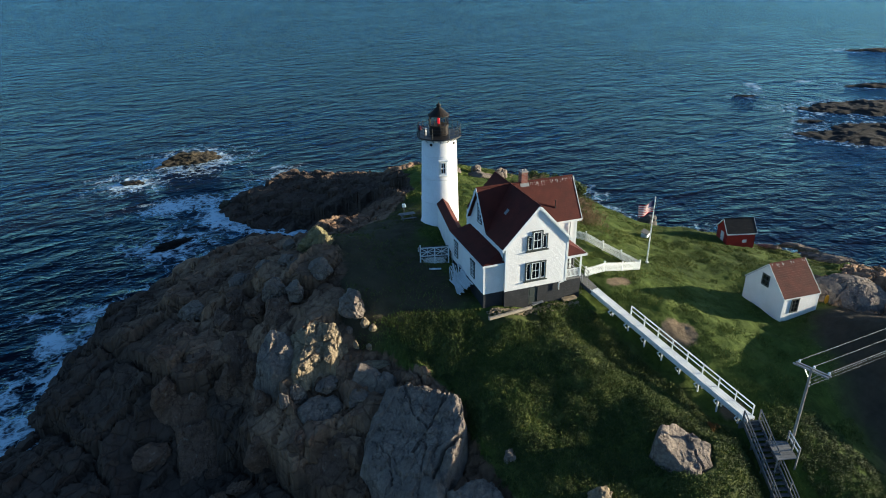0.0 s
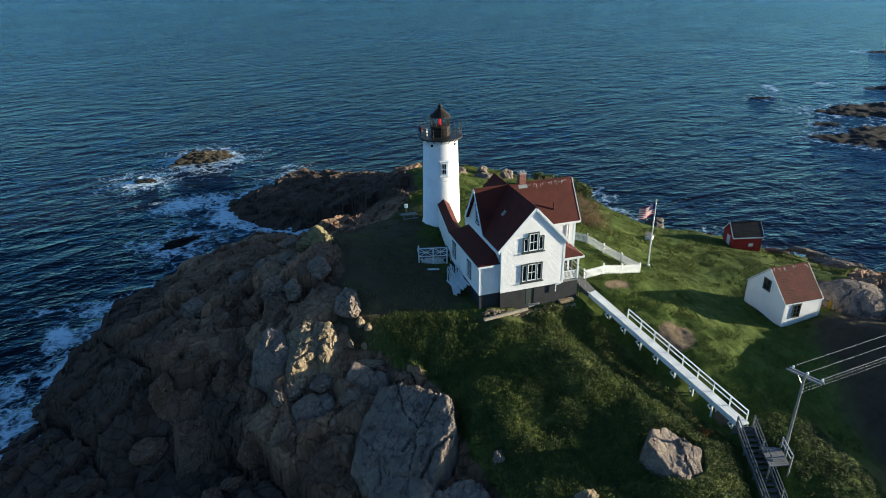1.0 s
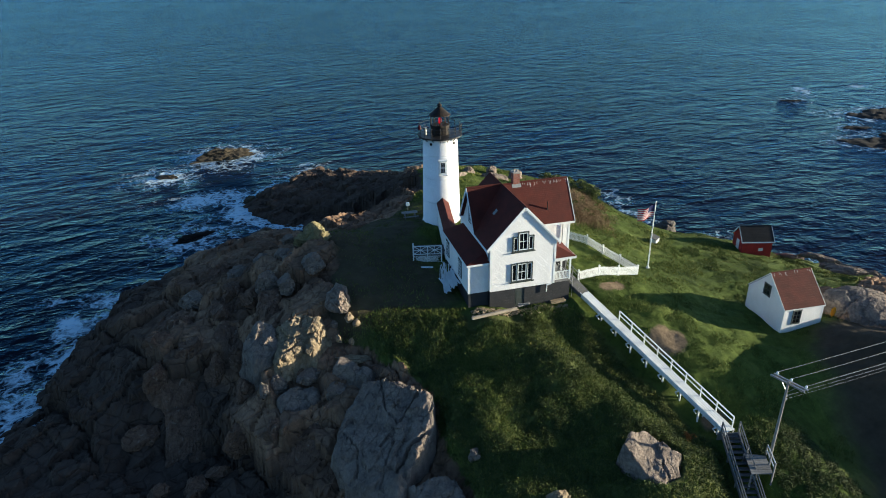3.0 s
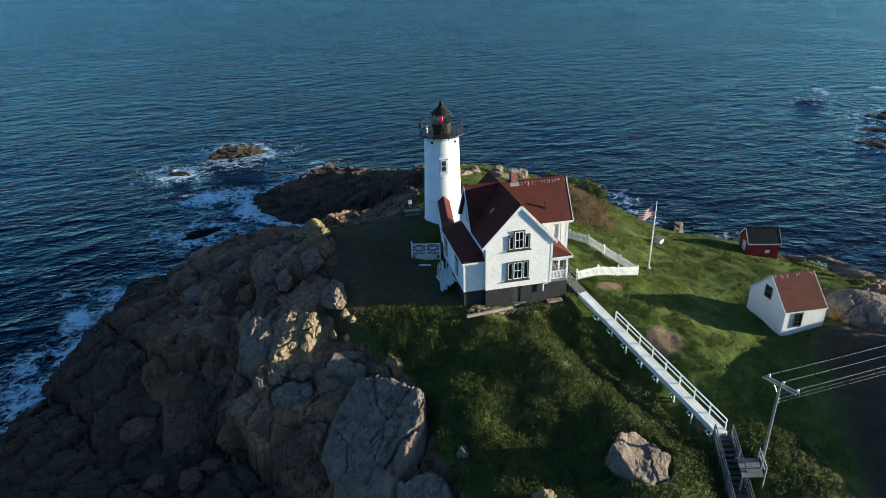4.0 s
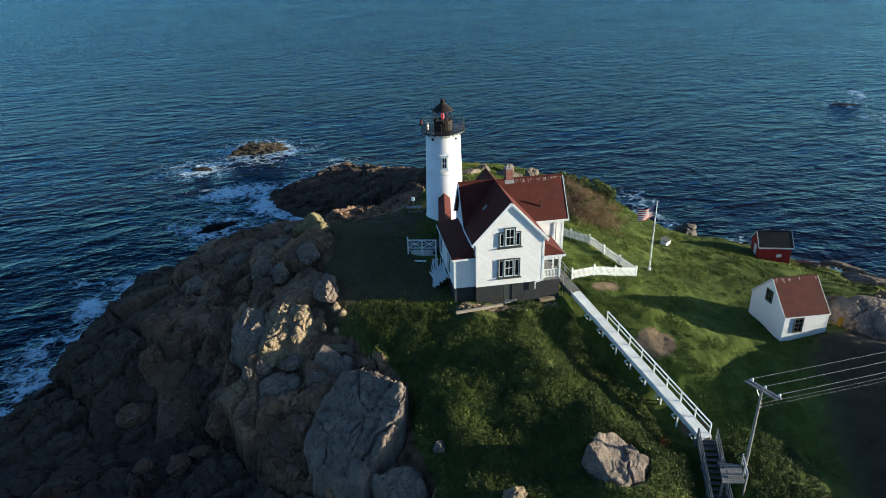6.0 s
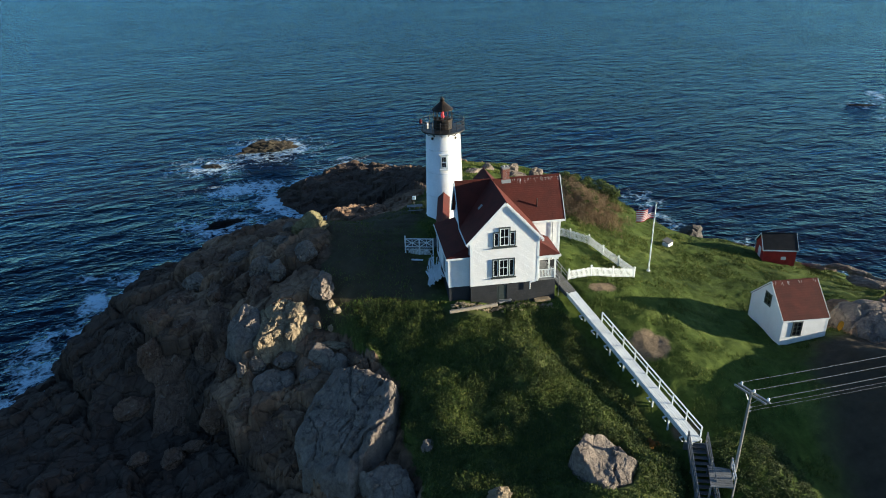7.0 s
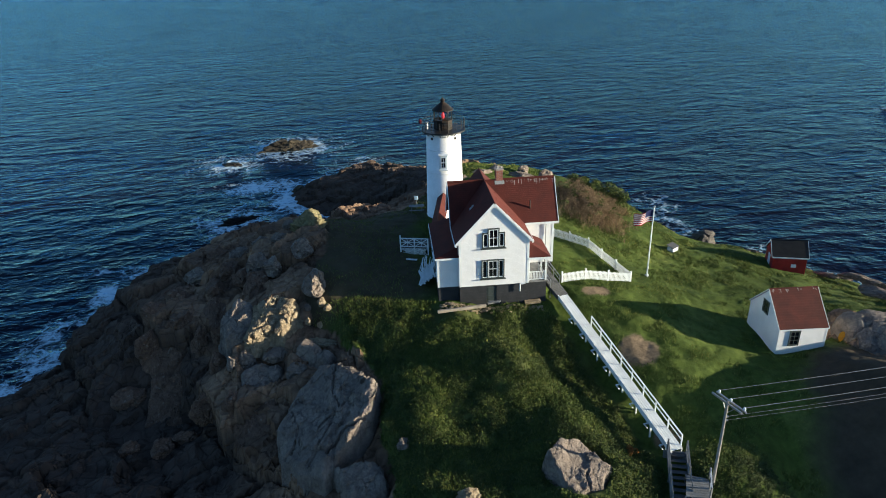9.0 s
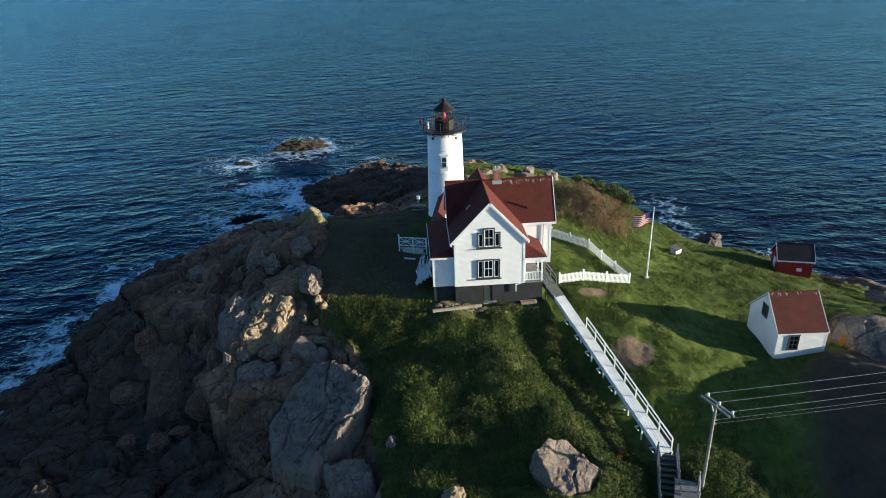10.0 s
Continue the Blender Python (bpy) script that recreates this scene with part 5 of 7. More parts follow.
for k in range(13):
    flag_strip("flag_stripe", 0, 1, k / 13, (k + 1) / 13, flag_red if k % 2 == 0 else flag_white)
flag_strip("flag_canton", 0, 0.42, 6 / 13, 1, flag_blue, 0.012)
flag_strip("flag_canton", 0, 0.42, 6 / 13, 1, flag_blue, -0.012)

# ---- picket fence ----
fence = thing("picket_fence", "white picket fence round a small garden", "fence")
corners = [(39.75, 44.85), (47.05, 44.87), (45.95, 52.3), (42.7, 54.9), (40.2, 55.6)]
picket = None
for (ax, ay), (bx, by) in zip(corners, corners[1:]):
    length = math.hypot(bx - ax, by - ay)
    heading = math.degrees(math.atan2(by - ay, bx - ax))
    posts = max(1, round(length / 2.45))
    for k in range(posts + 1):
        px_, py_ = ax + (bx - ax) * k / posts, ay + (by - ay) * k / posts
        if k == posts and (bx, by) != corners[-1]:
            continue
        z = float(ground_z(px_, py_))
        q = box(-0.06, 0.06, -0.06, 0.06, -0.3, 1.12)
        q = box(-0.085, 0.085, -0.085, 0.085, 1.12, 1.16, q)
        q = rod((0, 0, 1.16), (0, 0, 1.26), 0.07, 0.01, 4, q)
        part("post", q, white_paint, fence).matrix_basis = pose(px_, py_, z, 0, 0, heading)
    for k in range(posts):
        p = [Vector((ax + (bx - ax) * f / posts, ay + (by - ay) * f / posts, 0)) for f in (k, k + 1)]
        for w in p:
            w.z = float(ground_z(w.x, w.y))
        for h in (0.25, 0.82):
            part("rail", beam(p[0] + Vector((0, 0, h)), p[1] + Vector((0, 0, h)), 0.04, 0.08), white_paint, fence)
    count = int(length / 0.135)
    for k in range(count):
        f = (k + 0.5) / count
        px_, py_ = ax + (bx - ax) * f, ay + (by - ay) * f
        span = f * posts - int(f * posts)
        g = [float(ground_z(ax + (bx - ax) * j / posts, ay + (by - ay) * j / posts)) for j in (int(f * posts), int(f * posts) + 1)]
        m = pose(px_, py_, g[0] + (g[1] - g[0]) * span, 0, 0, heading) @ Matrix.Translation((0, -0.035, 0))
        if picket is None:
            q = box(-0.045, 0.045, -0.011, 0.011, 0.06, 0.96)
            q = slab([(-0.045, -0.011, 0.96), (0.045, -0.011, 0.96), (0.0, 0.0, 1.03)], 0.02, q)
            picket = part("picket", q, white_paint, fence)
            picket.matrix_basis = m
        else:
            again(picket, m, fence)

# ---- boardwalk ramp down from the house ----
ramp_thing = thing("boardwalk", "white painted wooden boardwalk ramp with one handrail", "boardwalk")
RA, RB = Vector((38.78, 42.35, 10.2)), Vector((40.38, 24.95, 6.45))
rd = (RB - RA).normalized()
rs = Vector((-rd.y, rd.x, 0)).normalized()          # to the east side
if rs.x < 0:
    rs = -rs
rl = (RB - RA).length
tilt = Matrix((rs, rd, rs.cross(rd))).transposed().to_4x4()
plank = None
bays = 8
for k in range(bays):
    for j in range(5):
        m = tilt.copy()
        m.translation = RA + rd * (k + 0.5) * rl / bays + rs * (-0.4 + 0.2 * j)
        if plank is None:
            plank = part("plank", box(-0.092, 0.092, -rl / bays / 2 + 0.006, rl / bays / 2 - 0.006, -0.04, 0.0), pale_deck, ramp_thing)
            plank.matrix_basis = m
        else:
            again(plank, m, ramp_thing)
down = Vector((0, 0, 1))
for s in (-0.44, 0.44):
    part("stringer", beam(RA + rs * s - down * 0.17, RB + rs * s - down * 0.17, 0.09, 0.24), weathered_white, ramp_thing)
part("kerb", beam(RA - rs * 0.52 + down * 0.10, RB - rs * 0.52 + down * 0.10, 0.05, 0.22), white_paint, ramp_thing)
start, count = 0.245, 8
for k in range(count + 1):
    f = start + (0.985 - start) * k / count
    c = RA + (RB - RA) * f
    part("rail_post", beam(c + rs * 0.53 - down * 0.25, c + rs * 0.53 + down * 0.95, 0.08), white_paint, ramp_thing)
for h, w in ((0.93, 0.11), (0.50, 0.08)):
    a, c = RA + (RB - RA) * start, RA + (RB - RA) * 0.985
    part("handrail", beam(a + rs * 0.53 + down * h, c + rs * 0.53 + down * h, 0.05 if h < 0.9 else 0.10, w if h < 0.9 else 0.06), white_paint, ramp_thing)
for k in range(8):
    f = 0.16 + 0.79 * k / 7
    c = RA + (RB - RA) * f
    g = float(ground_z(c.x, (c - rs * 0.9).y))
    part("kerb_post", beam(c - rs * 0.58 - down * 0.3, c - rs * 0.58 + down * 0.34, 0.06), white_paint, ramp_thing)
    q = beam(c - rs * 0.5 - down * 0.22, c - rs * 0.88 - down * 0.22, 0.08)
    q = beam(c - rs * 0.85 - down * 0.24, c - rs * 0.5 - down * 0.7, 0.07, None, q)
    part("bracket", q, white_paint, ramp_thing)
    for s in (-0.2, 0.4):
        e = c + rs * s
        zz = float(ground_z(e.x, e.y))
        if e.z - 0.3 > zz:
            part("leg", beam((e.x, e.y, zz - 0.3), (e.x, e.y, e.z - 0.29), 0.11), weathered_white, ramp_thing)

# the grey gangway between the porch and the ramp
gang = thing("gangway", "weathered grey gangway with thin handrails at the porch", "gangway")
GA, GB = Vector((37.75, 44.9, 11.8)), RA.copy()
gd = (GB - GA).normalized()
gs = Vector((-gd.y, gd.x, 0)).normalized()
tilt2 = Matrix((gs, gd, gs.cross(gd))).transposed().to_4x4()
plank = None
for k in range(19):
    m = tilt2.copy()
    m.translation = GA + (GB - GA) * (k + 0.5) / 19
    if plank is None:
        plank = part("plank", box(-0.58, 0.58, -0.07, 0.07, -0.05, 0.0), slate_deck, gang)
        plank.matrix_basis = m
    else:
        again(plank, m, gang)
for s in (-0.6, 0.6):
    part("stringer", beam(GA + gs * s - down * 0.16, GB + gs * s - down * 0.16, 0.06, 0.26), slate_deck, gang)
    e = GA + (GB - GA) * 0.62
    part("handrail", beam(GA + gs * s + down * 0.85, e + gs * s + down * 0.8, 0.05, 0.06), steel, gang)
    part("handrail", beam(GA + gs * s + down * 0.45, e + gs * s + down * 0.42, 0.035), steel, gang)
    for f in (0.02, 0.32, 0.62):
        c = GA + (GB - GA) * f + gs * s
        part("post", beam(c - down * 1.2, c + down * 0.85, 0.06), steel, gang)

# ---- stair to the landing ----
stair = thing("stair", "weathered grey wooden stair with handrails on both sides", "stair")
SA0, SB0 = RB - down * 0.05, Vector((36.9, 17.0, 2.6))
sd = Vector((SB0.x - SA0.x, SB0.y - SA0.y, 0))
run = sd.length
sd.normalize()
ss = Vector((-sd.y, sd.x, 0))
steps = 22
m0 = Matrix((ss, sd, Vector((0, 0, 1)))).transposed().to_4x4()
tread = None
for k in range(steps):
    m = m0.copy()
    m.translation = SA0 + (SB0 - SA0) * ((k + 0.7) / steps)
    if tread is None:
        tread = part("tread", box(-0.6, 0.6, -0.15, 0.15, -0.05, 0.0), slate_deck, stair)
        tread.matrix_basis = m
    else:
        again(tread, m, stair)
for s in (-0.66, 0.66):
    part("stringer", beam(SA0 + ss * s - down * 0.05, SB0 + ss * s - down * 0.05, 0.07, 0.32), grey_wood, stair)
    for h in (0.95, 0.55):
        part("handrail", beam(SA0 + ss * s + down * h, SB0 + ss * s + down * h, 0.06, 0.09), grey_wood, stair)
    for k in range(6):
        c = SA0 + (SB0 - SA0) * (k / 5) + ss * s
        part("post", beam(c - down * 0.9, c + down * 0.98, 0.09), grey_wood, stair)
part("bulkhead", beam(SA0 - ss * 0.9 - down * 0.7, SA0 + ss * 0.9 - down * 0.7, 0.12, 1.2), grey_wood, stair)

landing = thing("landing_platform", "small grey wooden platform with a two-bar rail", "platform")
LC = [Vector((40.05, 23.1, 5.9)), Vector((41.35, 22.35, 5.9)), Vector((40.35, 20.75, 5.9)), Vector((38.95, 21.35, 5.9))]
for k in range(9):
    f0, f1 = k / 9 + 0.004, (k + 1) / 9 - 0.004
    part("plank", slab([LC[0].lerp(LC[3], f0), LC[1].lerp(LC[2], f0), LC[1].lerp(LC[2], f1), LC[0].lerp(LC[3], f1)], 0.05), grey_wood, landing)
for h in (0.95, 0.5):
    part("rail", beam(LC[1] + down * h, LC[2] + down * h, 0.05, 0.10), weathered_white, landing)
for c in (LC[1], LC[2], LC[1].lerp(LC[2], 0.5), LC[3], LC[0]):
    part("post", beam((c.x, c.y, float(ground_z(c.x, c.y)) - 0.4), c + down * (0.98 if c not in (LC[0], LC[3]) else 0.0), 0.10), grey_wood, landing)

# ---- utility pole and its cables ----
ux, uy = 41.45, 22.05
uz = float(ground_z(ux, uy))
pole_thing = thing("utility_pole", "grey wooden utility pole with a double crossarm", "utility pole", pose(ux, uy, 0))
part("pole", rod((0, 0, uz - 0.5), (0, 0, 12.75), 0.115, 0.085, 12), pole_wood, pole_thing)
ca, cb = Vector((-0.12, 1.22, 12.55)), Vector((0.38, -1.18, 12.55))
for s in (-0.16, 0.16):
    part("crossarm", beam(ca + Vector((s, 0.03, 0)), cb + Vector((s, 0.03, 0)), 0.10, 0.12), steel, pole_thing, "weathered silver-grey crossarm")
for f in (0.42, 0.58):
    part("brace", beam(ca.lerp(cb, 0.25 if f < 0.5 else 0.75), (0.05, 0, 11.75), 0.04), steel, pole_thing)
heads = [ca.lerp(cb, 0.08) + Vector((0.16, 0, 0.06)), ca.lerp(cb, 0.52) + Vector((0.05, 0, 0.12)), ca.lerp(cb, 0.92) + Vector((0.16, 0, 0.06))]
for h in heads:
    part("insulator", lathe([(0.03, h.z), (0.09, h.z + 0.05), (0.06, h.z + 0.10), (0.10, h.z + 0.15), (0.06, h.z + 0.21), (0.02, h.z + 0.26)], 12, None, h.x, h.y), white_glass, pole_thing, "white porcelain insulator", True)
for z, s in ((11.45, 0.0), (11.15, 0.0)):
    part("clamp", box(0.08, 0.24, -0.05, 0.05, z - 0.05, z + 0.05), steel, pole_thing)


def cable(a, span, r, sag, drop_end):
    b = bmesh.new()
    pts = []
    for k in range(25):
        f = k / 24
        pts.append(Vector((a.x + span * f, a.y + 0.0 * f, a.z + drop_end * f - sag * 4 * f * (1 - f))))
    for p, q in zip(pts, pts[1:]):
        b = rod(p, q, r, None, 6, b)
    c = part("overhead_cable", b, steel)
    return tagged(c, "pale overhead cable strung from the utility pole", "cable", "overhead cables")


for h in heads:
    cable(Vector((ux + h.x, uy + h.y, h.z + 0.2)), 70, 0.011, 0.9, -1.0)
cable(Vector((ux + 0.24, uy, 11.45)), 70, 0.007, 1.0, -1.2)
cable(Vector((ux + 0.24, uy, 11.15)), 70, 0.006, 1.1, -1.0)

# ---- things beside the house ----
DK0, DK1, DV0, DV1, DZ = 0.0, 2.87, 0.0, 2.4, 12.12
deck = thing("deck", "small deck with white cross-braced railing and lattice skirt", "deck", HOUSE @ pose(-5.05, 9.1, 0, 0, 0, -13))
k = 0
y = DV0
while y < DV1:
    part("board", box(DK0, DK1 + max(0.0, 0.35 * y), y + 0.006, y + 0.134, DZ - 0.04, DZ), slate_deck, deck)
    y += 0.14
for x, y, top in ((DK0, DV0, 1.35), ((DK0 + DK1) / 2, DV0, 1.05), (DK1 - 0.05, DV0, 1.05), (DK0, DV1, 0.0)):
    part("post", box(x - 0.06, x + 0.06, y - 0.06, y + 0.06, 10.6, DZ + top), white_paint, deck)


def braced(a, b, name="railing"):
    r = part(name, beam(Vector((*a, DZ + 1.02)), Vector((*b, DZ + 1.02)), 0.06, 0.08), white_paint, deck)
    part("bottom_bar", beam(Vector((*a, DZ + 0.14)), Vector((*b, DZ + 0.14)), 0.05, 0.07), white_paint, r)
    part("diagonal", beam(Vector((*a, DZ + 0.14)), Vector((*b, DZ + 1.02)), 0.035, 0.06), white_paint, r)
    part("diagonal", beam(Vector((*a, DZ + 1.02)), Vector((*b, DZ + 0.14)), 0.03, 0.06), white_paint, r)
    c = ((a[0] + b[0]) / 2, (a[1] + b[1]) / 2)
    part("upright", beam(Vector((*c, DZ + 0.14)), Vector((*c, DZ + 1.02)), 0.05), white_paint, r)
    part("mid_bar", beam(Vector((*a, DZ + 0.58)), Vector((*b, DZ + 0.58)), 0.028, 0.05), white_paint, r)


mid = (DK0 + DK1) / 2
braced((DK0, DV0), (mid, DV0))
braced((mid, DV0), (DK1, DV0))
q = bmesh.new()
for k in range(40):
    x = DK0 - 0.7 + k * 0.09
    for s in (1, -1):
        x0, x1 = (x, x + 0.7) if s == 1 else (x + 0.7, x)
        a, b2 = Vector((x0, DV0 + 0.01 * s, DZ - 0.75)), Vector((x1, DV0 + 0.01 * s, DZ - 0.05))
        if min(a.x, b2.x) > DK0 and max(a.x, b2.x) < DK1:
            q = beam(a, b2, 0.012, 0.03, q)
part("lattice_skirt", q, white_paint, deck)

pile = thing("lumber_pile", "heap of bluish white painted boards leaning by the house wall", "lumber", HOUSE)
rnd = random.Random(14)
gz0 = float(ground_z(*(HOUSE @ Vector((-3.0, 3.6, 0)))[:2]))
for k in range(44):                          # boards laid up against the wall, running along it
    f = rnd.random()
    x = -3.45 + 1.25 * f
    z = gz0 + 0.12 + 0.75 * f + rnd.uniform(0, 0.12)
    y0 = 2.5 + 0.25 * f + rnd.uniform(-0.25, 0.35)
    skew = rnd.uniform(-0.22, 0.22)
    part("board", beam((x - skew, y0, z), (x + skew + 0.1, y0 + rnd.uniform(2.0, 2.7), z + rnd.uniform(0.0, 0.2)), rnd.uniform(0.10, 0.2), 0.03), pale_deck, pile)
for k in range(16):
    x = -3.3 + 0.06 * k
    part("stick", beam((x + rnd.uniform(-0.2, 0.2), 4.6 + rnd.uniform(-0.3, 0.3), gz0 + 0.4), (x + 0.2 + rnd.uniform(-0.3, 0.35), 6.0 + rnd.uniform(-0.5, 0.5), gz0 + 1.2 + rnd.uniform(-0.3, 0.35)), 0.06, 0.03), pale_deck, pile)

beam_thing = thing("timber", "long bleached timber lying before the house", "timber", HOUSE)
tz = float(ground_z(*(HOUSE @ Vector((-0.8, -1.4, 0)))[:2]))
part("beam", beam((-2.2, -1.55, tz + 0.12), (2.2, -1.15, tz + 0.18), 0.24, 0.26, None, 0.03), tan_wood, beam_thing)
part("short_board", beam((2.4, -0.9, tz + 0.22), (3.6, -0.6, tz + 0.26), 0.24, 0.08), grey_wood, beam_thing)
part("short_board", beam((2.5, -0.6, tz + 0.30), (3.5, -0.9, tz + 0.30), 0.16, 0.06), grey_wood, beam_thing)
ledge_board = thing("plank", "pale plank lying on the grass beside the deck", "plank", HOUSE)
pz = float(ground_z(*(HOUSE @ Vector((-4.2, 7.6, 0)))[:2]))
part("board", beam((-4.6, 7.7, pz + 0.06), (-3.5, 7.3, pz + 0.08), 0.28, 0.04), weathered_white, ledge_board)
step_stone = part("door_slab", box(5.9, 7.4, -0.35, 0.15, 9.85, 10.12, None, 0.03), granite)
step_stone.matrix_basis = HOUSE
tagged(step_stone, "pale stone slab at the foot of the porch", "slab")

sgx, sgy = 29.9, 66.2
sgz = float(ground_z(sgx, sgy))
sign = thing("signal_box", "small pale box on a post beside the tower", "box", pose(sgx, sgy, sgz, 0, 0, -15))
part("post", box(-0.05, 0.05, -0.05, 0.05, -0.3, 1.3), grey_wood, sign)
part("box", box(-0.2, 0.2, -0.16, 0.16, 1.3, 1.7, None, 0.03), blue_paint, sign)
table = thing("picnic_table", "weathered grey picnic table on the grass by the tower", "table", pose(29.6, 64.7, float(ground_z(29.6, 64.7)), 0, 0, -10))
part("tabletop", box(-0.9, 0.9, -0.36, 0.36, 0.70, 0.75), grey_wood, table)
for s in (-1, 1):
    part("bench", box(-0.9, 0.9, s * 0.72 - 0.13, s * 0.72 + 0.13, 0.40, 0.45), grey_wood, table)
    part("cross_piece", box(s * 0.6 - 0.04, s * 0.6 + 0.04, -0.8, 0.8, 0.34, 0.40), grey_wood, table)
    for t_ in (-1, 1):
        part("leg", beam((s * 0.6, t_ * 0.62, -0.15), (s * 0.6, t_ * 0.22, 0.70), 0.07), grey_wood, table)

mk = thing("marker_board", "rounded orange diamond board leaning beside the shed", "marker", pose(61.5, 33.1, float(ground_z(61.5, 33.1)) + 0.1, -12, 8, -12))
q = bmesh.new()
vs = [(-0.30, 0.35), (-0.24, 0.80), (0.02, 1.02), (0.26, 0.92), (0.32, 0.55), (0.2, 0.2), (-0.05, 0.0)]
f = q.faces.new([q.verts.new((x, 0, z)) for x, z in vs])
bmesh.ops.solidify(q, geom=[f], thickness=0.12)
part("board", q, orange_paint, mk)


